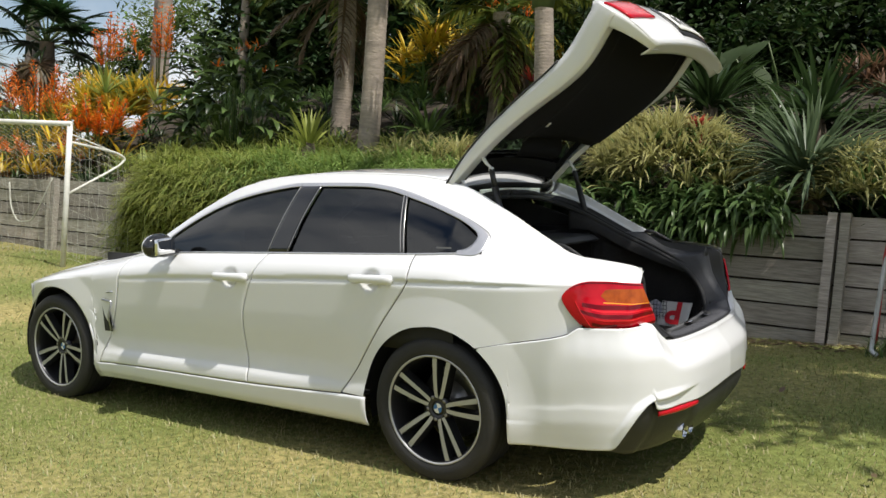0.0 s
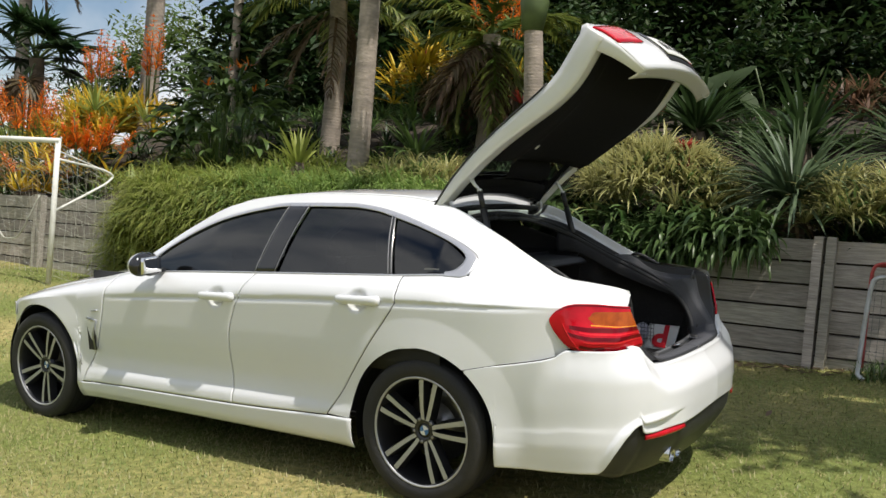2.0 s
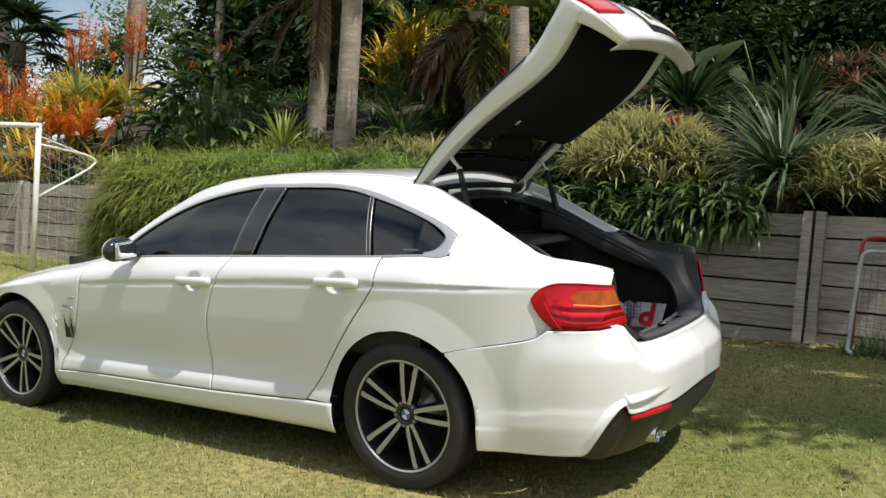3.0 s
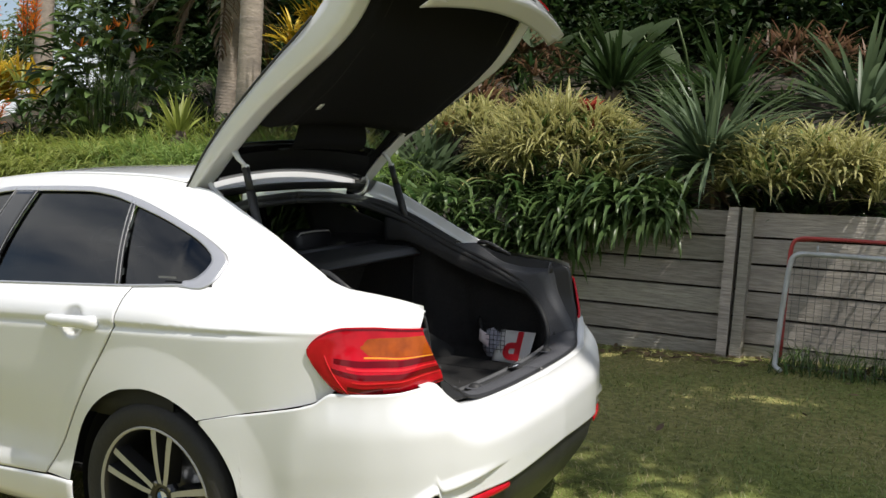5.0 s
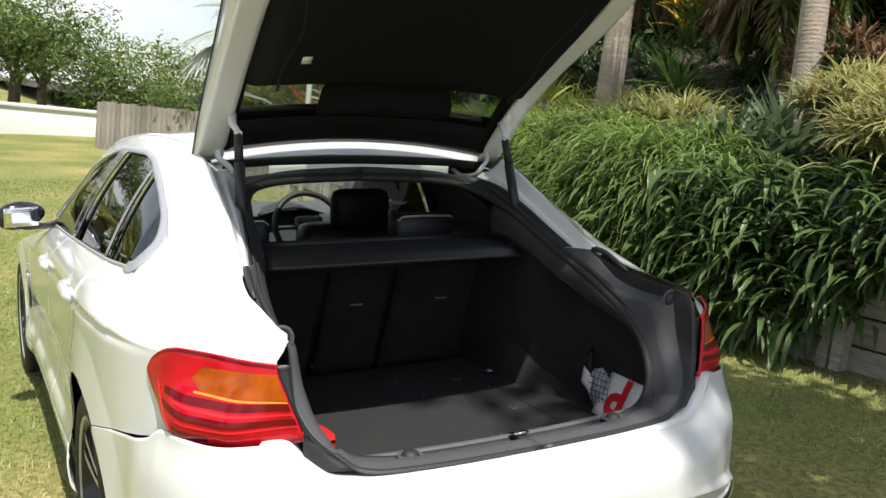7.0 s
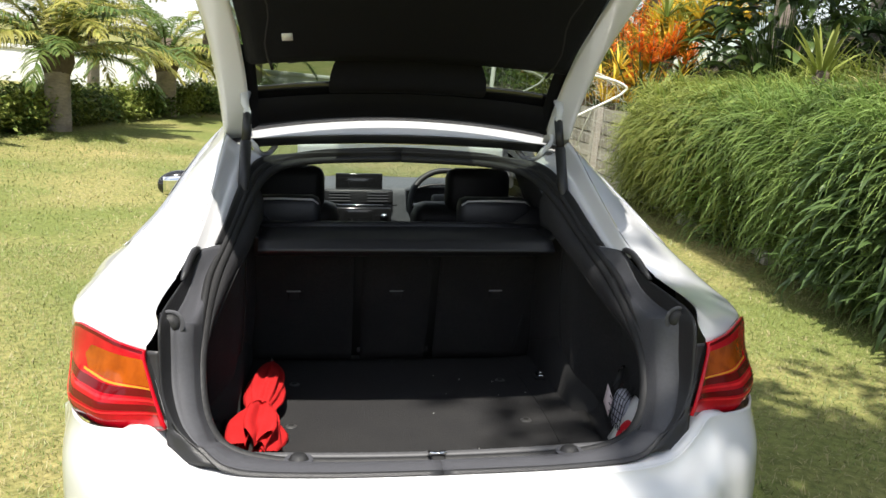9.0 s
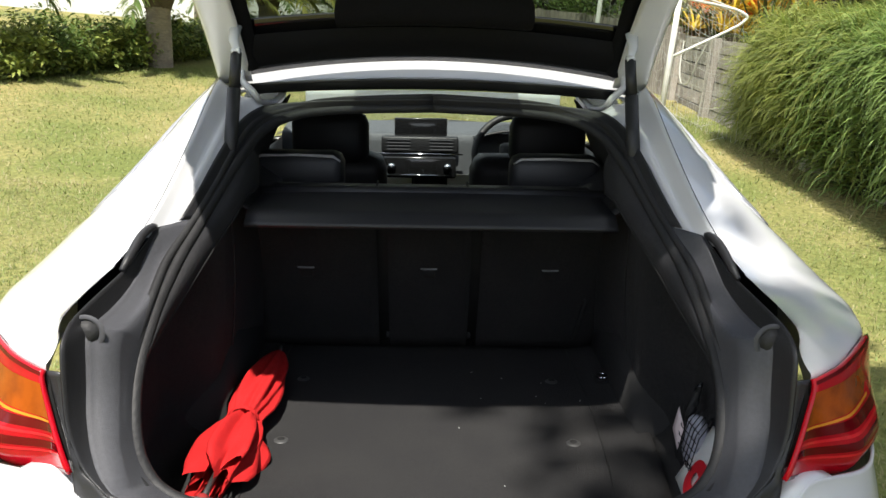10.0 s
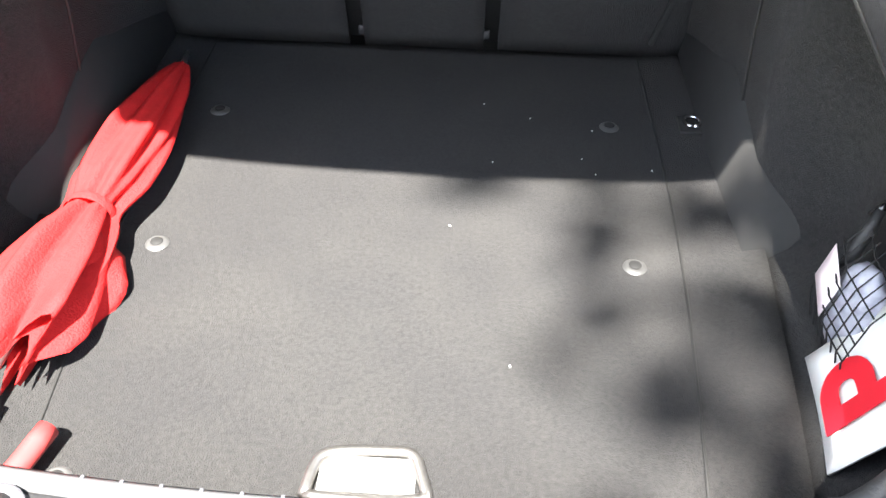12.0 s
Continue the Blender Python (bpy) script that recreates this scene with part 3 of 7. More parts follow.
    # door mirror
    def shell(front):
        mh = bmesh.new()
        bmesh.ops.create_uvsphere(mh, u_segments=28, v_segments=16, radius=1.0)
        for v in mh.verts:
            c = v.co.copy()
            k = c.y
            v.co = Vector((-1.755 + (0.085 if c.x < 0 else 0.045) * c.x + 0.018 * k, s * (0.945 + 0.105 * k), 1.000 + 0.064 * c.z * (1 + 0.12 * k) - 0.010 * k))
        cut = [f for f in mh.faces if (f.calc_center_median().x > -1.765 + 0.018 * (f.calc_center_median().y * s - 0.945) / 0.105) == front]
        bmesh.ops.delete(mh, geom=cut, context="FACES")
        return mh
    mirror = part("door_mirror", shell(True), PAINT, car)
    part("mirror_housing", shell(False), GLOSS_BLACK, mirror)
    part("mirror_lower", tube([(-1.80, s * 0.79, 0.955), (-1.77, s * 0.84, 0.948), (-1.755, s * 0.92, 0.950), (-1.75, s * 1.02, 0.960)], [0.028, 0.026, 0.034, 0.02], 10, flat=0.55), GLOSS_BLACK, mirror)
    part("mirror_glass", grid(lambda u, v: (-1.7085 + 0.012 * u, s * (0.875 + 0.140 * u), 0.957 + 0.086 * v - 0.008 * u), 4, 4), MIRROR, mirror, solid=0.003)

# roof, bonnet, windscreen
roof_c = smooth_line((-2.12, 0.965), (-1.95, 1.05), (-1.60, 1.235), (-1.40, 1.335), (-1.15, 1.388), (-0.85, 1.405), (-0.5, 1.402), (-0.25, 1.385), (-0.02, 1.352))


def roof_at(x, k, d=0.0):
    yt, zt = top_edge(min(x, -0.06))
    zc = roof_c(x)
    return (x, k * yt, zt + (zc - zt) * (1 - abs(k) ** 2.3) + d)


def roof_end(k):
    return -0.160 - 0.010 * (1 - k * k)


def roof_rear(u, v):
    k = 2 * v - 1
    x_front = -1.36 - 0.10 * (1 - k * k)
    return roof_at(x_front + (roof_end(k) - x_front) * u, k)


part("roof", grid(roof_rear, 40, 32), PAINT, car, solid=0.008)
part("roof_lip", grid(lambda u, v: Vector(roof_at(roof_end((2 * u - 1) * 0.90), (2 * u - 1) * 0.90)) + Vector((0.004 * v, 0, -0.054 * v ** 1.1)), 32, 6), PAINT, car, solid=0.004)


def screen_at(u, v):
    k = 2 * v - 1
    xt, xb = -1.37 - 0.10 * (1 - k * k), -2.00 - 0.26 * (1 - k * k)
    x = xb + (xt - xb) * u
    yb = 0.71 + (0.590 - 0.71) * u
    zb, zt = 0.955 + 0.035 * (1 - k * k), roof_at(xt, k)[2]
    return (x, k * yb, zb + (zt - zb) * (u * 1.12 - 0.12 * u * u))


part("windscreen", grid(screen_at, 14, 24), GLASS_SCREEN, car)


def bonnet_at(u, v):
    k = 2 * v - 1
    xb = -2.04 - 0.24 * (1 - k * k)
    xf = -3.595 + 0.10 * abs(k) ** 3
    x = xf + (xb - xf) * u
    yb, zb = belt(x)
    crown = 0.035 + 0.035 * min(1.0, u * 2.5)
    return (x, k * yb, zb + crown * (1 - abs(k) ** 2.2) + 0.004)


part("bonnet", grid(bonnet_at, 40, 30), PAINT, car, solid=0.006)
part("scuttle", grid(lambda u, v: (-2.06 - 0.24 * (1 - (2 * v - 1) ** 2) + 0.10 * u, (2 * v - 1) * 0.74, 0.955 + 0.05 * (1 - (2 * v - 1) ** 2)), 3, 16), BLACK_PLASTIC, car)
part("antenna_fin", grid(lambda u, v: (-0.42 + 0.20 * u, (0.030 * (1 - u * 0.4)) * math.cos(math.pi * v) * (1 if 0 < u < 1 else 0.1), 1.378 + 0.055 * math.sin(math.pi * v) * math.sin(min(1.0, u * 1.15) * math.pi * 0.62)), 14, 12), PAINT, car)
part("front_bumper_face", grid(lambda u, v: (-3.598 + 0.02 * (1 - v), -0.12 + 0.24 * u, 0.22 + 0.38 * v), 4, 8), GLOSS_BLACK, car, solid=0.01)
for s in (-1, 1):
    part("headlamp", grid(lambda u, v: (lambda x: (x, s * (side_y(x, 0.60) + 0.006), 0.565 + 0.085 * v + 0.045 * u))(-3.52 + 0.36 * u), 14, 6), LENS_CLEAR, car, solid=0.006)
part("underbody", box((3.9, 1.1, 0.06), (-1.3, 0, 0.27), bevel=0.02), GAP, car)

# ---- wheels ----
ROUNDEL_BLUE = material("roundel_blue", (0.03, 0.14, 0.38), 0.3, coat=0.6, stain=0.1)


def make_wheel(s, x, turn):
    """A wheel whose outer face lies towards s along y; turn: the angle of its first pair of spokes."""
    c = (x, s * 0.775, AXLE_Z)
    o = s * 0.120
    wheel = part("wheel", lathe([(0.236, o * 0.96), (0.226, o * 0.80), (0.222, 0.0), (0.226, -o)], 56, centre=c), ALLOY_DARK, car, "dark five-spoke alloy wheel with machined faces")
    tyre = [(0.238, -o), (0.27, -o * 1.06), (0.31, -o * 1.0), (0.324, -o * 0.86), (0.327, -o * 0.5), (0.3275, 0), (0.327, o * 0.5), (0.324, o * 0.86), (0.316, o * 0.97), (0.300, o * 1.045), (0.275, o * 1.065), (0.256, o * 1.03), (0.247, o * 0.98), (0.238, o * 0.94)]
    part("tyre", lathe(tyre, 64, centre=c), TYRE, wheel)
    for k in range(-2, 3):
        part("tread_groove", lathe([(0.3283, k * 0.042 - 0.004), (0.3286, k * 0.042), (0.3283, k * 0.042 + 0.004)], 48, centre=c), GAP, wheel)
    part("rim_lip", lathe([(0.236, o * 0.95), (0.239, o * 1.0), (0.2445, o * 1.01), (0.247, o * 0.98)], 72, centre=c), ALLOY, wheel)
    face_y = lambda r: s * (0.775 + 0.118 - 0.030 * (1 - min(1.0, r / 0.22)) ** 1.3 - 0.010)
    for k in range(5):
        a0 = radians(turn + 72 * k)
        for e in (-1, 1):
            bm = bmesh.new()
            rows = []
            for i in range(9):
                r = 0.048 + (0.238 - 0.048) * i / 8
                off = e * (0.011 + 0.027 * (i / 8) ** 0.75)
                half = 0.0088 + 0.0030 * (i / 8)
                dirv, tan = Vector((math.cos(a0), 0, math.sin(a0))), Vector((-math.sin(a0), 0, math.cos(a0)))
                base = Vector((x, 0, AXLE_Z)) + dirv * r + tan * off
                yf = face_y(r)
                deep = s * (0.040 + 0.01 * (1 - i / 8))
                rows.append([bm.verts.new(base + tan * w + Vector((0, yy, 0))) for w, yy in ((half, yf), (-half, yf), (-half * 1.7 - 0.002, yf - deep), (half * 1.7 + 0.002, yf - deep))])
            for p, q in zip(rows, rows[1:]):
                for j in range(4):
                    bm.faces.new((p[j], p[(j + 1) % 4], q[(j + 1) % 4], q[j]))
            bm.faces.new(rows[0])
            bm.faces.new(rows[-1][::-1])
            spoke = part("spoke", bm, ALLOY_DARK, wheel, smooth=False)
            spoke.data.materials.append(ALLOY)
            for p in spoke.data.polygons:
                if p.normal.y * s > 0.85:
                    p.material_index = 1
    hub = lathe([(0.062, face_y(0.05) - s * 0.03), (0.060, face_y(0.05)), (0.035, face_y(0.03) + s * 0.002), (0.032, face_y(0.0) - s * 0.004), (0.0, face_y(0.0) - s * 0.004)], 40, centre=(x, 0, AXLE_Z))
    part("hub", hub, ALLOY_DARK, wheel)
    yb = face_y(0.0)
    part("badge_ring", lathe([(0.034, yb - s * 0.003), (0.033, yb + s * 0.002), (0.022, yb + s * 0.003)], 32, centre=(x, 0, AXLE_Z)), GLOSS_BLACK, wheel)
    for q in range(4):
        bm = bmesh.new()
        a = q * math.pi / 2 + radians(20)
        ring = [bm.verts.new((x + 0.022 * math.cos(a + t * math.pi / 16), yb + s * 0.0035, AXLE_Z + 0.022 * math.sin(a + t * math.pi / 16))) for t in range(9)]
        bm.faces.new([bm.verts.new((x, yb + s * 0.0045, AXLE_Z))] + ring)
        part("badge_quarter", bm, (PLATE_WHITE, ROUNDEL_BLUE)[q % 2], wheel, smooth=False)
    for k in range(5):
        a = radians(turn + 36 + 72 * k)
        part("wheel_bolt", lathe([(0.0, s * 0.006), (0.008, s * 0.005), (0.009, -s * 0.01)], 10, centre=(x + 0.052 * math.cos(a), face_y(0.05) - s * 0.004, AXLE_Z + 0.052 * math.sin(a))), STEEL, wheel)
    part("brake_disc", lathe([(0.165, s * 0.70), (0.165, s * 0.725), (0.075, s * 0.728), (0.07, s * 0.76), (0.0, s * 0.76)], 48, centre=(x, 0, AXLE_Z)), STEEL, wheel)
    cal = lathe([(0.115, s * 0.69), (0.115, s * 0.765), (0.172, s * 0.765), (0.185, s * 0.745), (0.185, s * 0.69)], 10, centre=(x, 0, AXLE_Z), start=radians(20 if x > -1 else 140), sweep=radians(62))
    part("brake_caliper", cal, STEEL, wheel)


for s in (-1, 1):
    make_wheel(s, 0.0, 80)
    make_wheel(s, -WHEELBASE, 62)

# ---- tail: bumper, lamps ----
tail_plan = smooth_line((0.0, 0.379, 0.888, 0.659, 0.236), (0.14, 0.50, 0.874, 0.682, 0.238), (0.28, 0.62, 0.854, 0.711, 0.240), (0.335, 0.675, 0.842, 0.742, 0.241), (0.42, 0.760, 0.815, 0.742, 0.242), (0.52, 0.855, 0.758, 0.742, 0.242),
                        (0.575, 0.905, 0.710, 0.745, 0.242), (0.617, 0.942, 0.655, 0.748, 0.24), (0.66, 0.968, 0.605, 0.706, 0.24), (0.715, 0.995, 0.53, 0.662, 0.24), (0.76, 1.012, 0.465, 0.657, 0.24), (0.817, 1.025, 0.39, 0.657, 0.24), (0.86, 1.035, 0.30, 0.657, 0.24), (1.0, 1.050, 0.0, 0.657, 0.24))
# lower edge of the white part, the crease over the corner blade, and the step under it
skirt_edge = smooth_line((0.0, 0.236), (0.455, 0.246), (0.475, 0.258), (0.50, 0.305), (0.525, 0.355), (0.55, 0.398), (0.58, 0.436), (0.597, 0.447), (0.606, 0.415), (0.62, 0.404), (0.81, 0.408), (0.85, 0.412), (1.0, 0.430))
fold_z = smooth_line((0.0, 0.25), (0.44, 0.29), (0.48, 0.345), (0.51, 0.395), (0.55, 0.445), (0.60, 0.475), (0.68, 0.488), (0.76, 0.490), (1.0, 0.48))
step_z = smooth_line((0.0, 0.44), (0.597, 0.447), (0.79, 0.470), (1.0, 0.48))
tail_section = smooth_line((-1.0, -0.05), (0.0, -0.016), (0.15, -0.003), (0.26, 0.004), (0.35, 0.004), (0.39, 0.001), (0.6, 0.004), (0.85, 0.002), (1.0, 0.0))



def tail_at(q, t, out=0.0, z=None, shaped=True):
    """A place on the bumper: q from the wheel (0) to the middle (1) and on to the other side (2), t up it."""
    s = -1 if q <= 1 else 1
    q = q if q <= 1 else 2 - q
    x, y, zt, _ = tail_plan(q)
    zb = skirt_edge(q)
    z = zb + (zt - zb) * t if z is None else z
    x2, y2, _, _ = tail_plan(min(1.0, q + 0.01))
    x1, y1, _, _ = tail_plan(max(0.0, q - 0.01))
    d = Vector((y1 - y2, x2 - x1)).normalized()
    o = tail_section((z - 0.24) / (zt - 0.24)) + out
    o -= (0.022 * ease(0.22, 0.36, q) + 0.038 * ease(0.48, 0.62, q)) * ease(0.70, 1.0, (z - 0.24) / (zt - 0.24)) ** 1.5
    if shaped:
        o += 0.015 * ease(0.45, 0.52, q) * (1 - ease(0.62, 0.80, q)) * (1 - ease(-0.030, 0.004, z - fold_z(q)))
        o -= 0.017 * ease(0.585, 0.622, q) * (1 - ease(0.70, 0.82, q)) * (1 - ease(-0.004, 0.003, z - step_z(q)))
    p = Vector((x + d.x * o, y + d.y * o, z))
    k = ease(0.0, 0.22, q)
    p = Vector((x, side_y(x, z) + out, z)).lerp(p, k)
    return Vector((p.x, s * p.y, p.z))


def bumper_at(u, v):
    """The whole bumper in one sheet, from over one wheel round to the other."""
    w, s = (u, -1) if u <= 0.5 else (1 - u, 1)
    if w < 0.06:
        x = 0.2372 + (0.3785 - 0.2372) * w / 0.0575 if w < 0.0575 else 0.3785
        z0, z1 = low_z(min(x, 0.3778)), bumper_top(x)
        z = z0 + (z1 - z0) * v
        return (x, s * side_y(x, z), z)
    q = (w - 0.06) / 0.44
    return tail_at(q if s < 0 else 2 - q, v)


bm = grid(bumper_at, 300, 56)
bumper = part("rear_bumper", bm, PAINT, car, solid=0.006)
# the ledge on top
part("bumper_ledge", grid(lambda u, v: tail_at(0.585 + 0.83 * u, 1.0, -0.075 * v) + Vector((0, 0, 0.003 * math.sin(math.pi * v))), 60, 4), PAINT, bumper, solid=0.004)


def low_black(u, v):
    q = 0.450 + 1.10 * u
    qq = q if q <= 1 else 2 - q
    top = skirt_edge(qq) + 0.012
    low = 0.236 - 0.026 * ease(0.47, 0.60, qq)
    return tail_at(q, 0, -0.014 - 0.012 * ease(0.60, 0.62, qq) * (1 - ease(0.8, 0.84, qq)), z=top - v * (top - low), shaped=False) + Vector((-0.07 * v * v, 0, 0))


part("diffuser", grid(low_black, 110, 12), BLACK_PLASTIC, bumper, "matt black lower bumper", solid=0.008)
for s in (-1, 1):
    q0 = lambda u: (0.617 + 0.200 * u) if s < 0 else 2 - (0.617 + 0.200 * u)
    part("reflector", grid(lambda u, v: tail_at(q0(u), 0, -0.008 + 0.004 * math.sin(math.pi * v), z=0.378 + 0.004 * u + 0.020 * v, shaped=False), 20, 4), LENS_RED, bumper, "red strip reflector", solid=0.006)
    # parking sensor
    def sensor(u, v):
        a, r = u * math.tau, 0.0005 + 0.0105 * v
        q = 0.608 + r * math.cos(a) / 1.1
        return tail_at(q if s < 0 else 2 - q, 0, 0.0012 - 0.001 * v * v, z=0.523 + r * math.sin(a))
    part("parking_sensor", grid(sensor, 20, 3), PAINT, bumper)
    # lamp
    lamp_top = smooth_line((0.592, 0.866), (0.600, 0.880), (0.612, 0.894), (0.632, 0.909), (0.655, 0.921), (0.69, 0.928), (0.75, 0.926), (0.85, 0.911), (0.90, 0.906))
    lamp_low = smooth_line((0.592, 0.856), (0.600, 0.838), (0.612, 0.816), (0.635, 0.784), (0.66, 0.757), (0.69, 0.740), (0.73, 0.729), (0.80, 0.729), (0.855, 0.739), (0.90, 0.755))

    def on_lamp(x, z, out):
        d = Vector((0.40 + 0.3 * ease(0.60, 0.75, x), 0.90 - 0.18 * ease(0.60, 0.75, x)))
        mid, half = (lamp_top(x) + lamp_low(x)) / 2, max(0.01, (lamp_top(x) - lamp_low(x)) / 2)
        o = out + 0.010 * math.sqrt(max(0.0, 1 - ((z - mid) / half) ** 2 * 0.98)) * ease(0.588, 0.66, x)
        o += 0.040 * math.exp(-(((z - 0.770) / 0.065) ** 2)) * ease(0.61, 0.72, x) * (1 - ease(0.79, 0.87, x))
        return Vector((x + d.x * o, s * (half_width(x) + d.y * o), z))

    def lens(x0, lo, hi, out, x1=None):
        """A patch of the lens from x0 back to x1, or to the inner edge, between two heights (0 to 1)."""
        def at(u, v):
            x = x0 + ((x1 or 0.88) - x0) * u
            for _ in range(4):
                a, b = lamp_low(x), lamp_top(x)
                z = a + (b - a) * (lo(u) + (hi(u) - lo(u)) * v)
                x = x0 + ((x1 or lamp_end(z) - 0.001) - x0) * u
            return on_lamp(x, z, out)
        return at
    lamp = part("tail_lamp", grid(lens(0.592, lambda u: 0.0, lambda u: 1.0, 0.004), 50, 20), LENS_RED, car, "red tail lamp with an amber indicator", solid=0.008)
    part("indicator", grid(lens(0.722, lambda u: 0.60 - 0.03 * u + 0.10 * (1 - ease(0, 0.14, u)), lambda u: 0.83 + 0.06 * u - 0.10 * (1 - ease(0, 0.14, u)), 0.0090), 24, 6), LENS_AMBER, lamp, "amber indicator lens")
    part("indicator_edge", grid(lens(0.728, lambda u: 0.565 - 0.03 * u, lambda u: 0.59 - 0.03 * u, 0.0095), 24, 2), BRIGHT_AMBER, lamp)
    part("lamp_border", grid(lens(0.598, lambda u: 0.955, lambda u: 0.992, 0.0088), 40, 2), LENS_DARK, lamp)
    part("lamp_border", grid(lens(0.640, lambda u: 0.010, lambda u: 0.055, 0.0088), 40, 2), LENS_DARK, lamp)
    part("dark_bar", grid(lens(0.662, lambda u: 0.44, lambda u: 0.530, 0.0090), 28, 3), LENS_DARK, lamp)
    part("light_bar", grid(lens(0.690, lambda u: 0.395 - 0.02 * u, lambda u: 0.425 - 0.02 * u, 0.0095), 26, 2), BRIGHT_RED, lamp)
    part("dark_bar", grid(lens(0.655, lambda u: 0.275 - 0.02 * u, lambda u: 0.355 - 0.02 * u, 0.0090), 28, 3), LENS_DARK, lamp)
    part("light_bar", grid(lens(0.700, lambda u: 0.215, lambda u: 0.240, 0.0095), 26, 2), BRIGHT_RED, lamp)
    part("dark_bar", grid(lens(0.690, lambda u: 0.075, lambda u: 0.145, 0.0090, 0.765), 12, 3), LENS_DARK, lamp)
    part("light_rib", tube([on_lamp(0.640 + 0.055 * k / 10, 0.850 - 0.112 * (k / 10) ** 0.8, 0.0095) for k in range(11)], 0.0016, 5), BRIGHT_RED, lamp)
    part("lamp_shell", grid(lens(0.596, lambda u: 0.03, lambda u: 0.97, -0.006), 20, 6), GAP, lamp)
    # exhaust
    if s < 0:
        for y in (-0.405, -0.322):
            c = (0.885, y, 0.262)
            pipe = lathe([(0.028, 0.0), (0.032, 0.0), (0.0345, 0.012), (0.0345, -0.16)], 28, centre=(c[0] + 0.075, y, 0.262), axis="x")
            ex = part("exhaust_tip", pipe, CHROME, car, "polished round exhaust tip", solid=0.003)
            part("exhaust_bore", lathe([(0.0, -0.06), (0.029, -0.05), (0.029, 0.0)], 20, centre=(c[0] + 0.075, y, 0.262), axis="x"), GAP, ex)

# ---- tailgate, drawn shut and then swung up about its hinge ----
HINGE = Vector((-0.134, 0.0, 1.318))
OPEN = 61.5
gate_line = smooth_line((0.0, -0.134, 1.358, 0.553), (0.10, 0.0, 1.342, 0.554), (0.20, 0.14, 1.308, 0.556), (0.30, 0.30, 1.250, 0.562), (0.44, 0.46, 1.180, 0.574), (0.57, 0.60, 1.115, 0.584), (0.66, 0.70, 1.084, 0.590), (0.78, 0.85, 1.070, 0.598),
                        (0.85, 0.935, 1.062, 0.598), (0.875, 0.955, 1.040, 0.598), (0.92, 0.965, 0.94, 0.588), (0.96, 0.950, 0.82, 0.568), (1.0, 0.905, 0.695, 0.500))


def gate_at(u, k, inward=0.0):
    x, z, w = gate_line(u)
    x1, z1, _ = gate_line(max(0.0, u - 0.02))
    x2, z2, _ = gate_line(min(1.0, u + 0.02))
    n = Vector((-(z2 - z1), x2 - x1)).normalized()
    crown = 0.035 + 0.03 * min(1.0, u * 1.2)
    back = crown * k * k
    # the front edge bows backwards in plan
    bow = (1 - k * k) * max(0.0, 1 - u / 0.34) ** 2
    return Vector((x - n.x * (back + inward) + 0.040 * bow, k * w, z - n.y * (back + inward) + 0.006 * bow))


swing = Matrix.Translation(HINGE) @ Matrix.Rotation(radians(-OPEN), 4, "Y") @ Matrix.Translation(-HINGE)
tailgate = part("tailgate", grid(lambda u, v: gate_at(0.62 + 0.38 * u, 2 * v - 1), 40, 32), PAINT, car, "white tailgate raised on two struts", solid=0.006)
tailgate.matrix_local = swing
part("rear_window", grid(lambda u, v: gate_at(0.02 + 0.60 * u, (2 * v - 1) * 0.965), 26, 24), GLASS_REAR, tailgate, "dark tinted rear window")
# frit band round the glass
for k0, k1 in ((-1.0, -0.90), (0.90, 1.0)):
    part("glass_border", grid(lambda u, v: gate_at(0.0 + 0.62 * u, k0 + (k1 - k0) * v, 0.004), 26, 3), GLOSS_BLACK, tailgate, solid=0.003)
part("glass_border", grid(lambda u, v: gate_at(0.0 + 0.135 * u, 2 * v - 1, 0.004), 6, 24), GLOSS_BLACK, tailgate, solid=0.003)
# white flange down each side, folded inwards
flange_in = smooth_line((0.0, 0.022), (0.1, 0.040), (0.3, 0.060), (0.5, 0.080), (0.7, 0.095), (0.86, 0.090), (0.95, 0.060), (1.0, 0.030))
lining_in = smooth_line((0.0, 0.05), (0.2, 0.115), (0.4, 0.135), (0.6, 0.130), (0.8, 0.115), (0.92, 0.085), (1.0, 0.05))
for s in (-1, 1):
    def flange(u, v):
        if v < 0.35:
            return gate_at(u, s * 1.0, flange_in(u) * v / 0.35)
        w = gate_line(u)[2]
        t = (v - 0.35) / 0.65
        return gate_at(u, s * (1.0 - (0.085 / w) * t), flange_in(u) + 0.010 * t)
    part("side_flange", grid(flange, 50, 10), PAINT, tailgate, "white inner flange", solid=0.004)
    part("flange_seal", tube([gate_at(u / 30, s * 0.998, -0.004) for u in range(19)], 0.006, 6), RUBBER, tailgate)


def end_flange(u, v):
    k = 2 * u - 1
    return gate_at(1.0, k, 0.03 * v) + Vector((-0.035 * v, 0, 0.03 * v))


part("end_flange", grid(end_flange, 30, 6), PAINT, tailgate, solid=0.004)


def lining(u, v):
    k = (2 * v - 1)
    uu = 0.24 + 0.735 * u
    w = gate_line(uu)[2]
    edge = 1.0 - 0.090 / w
    rim = min(1.0, min(u * 14, (1 - u) * 14, v * 22, (1 - v) * 22))
    return gate_at(uu, k * edge, flange_in(uu) + 0.004 + (lining_in(uu) - flange_in(uu)) * rim**0.5)


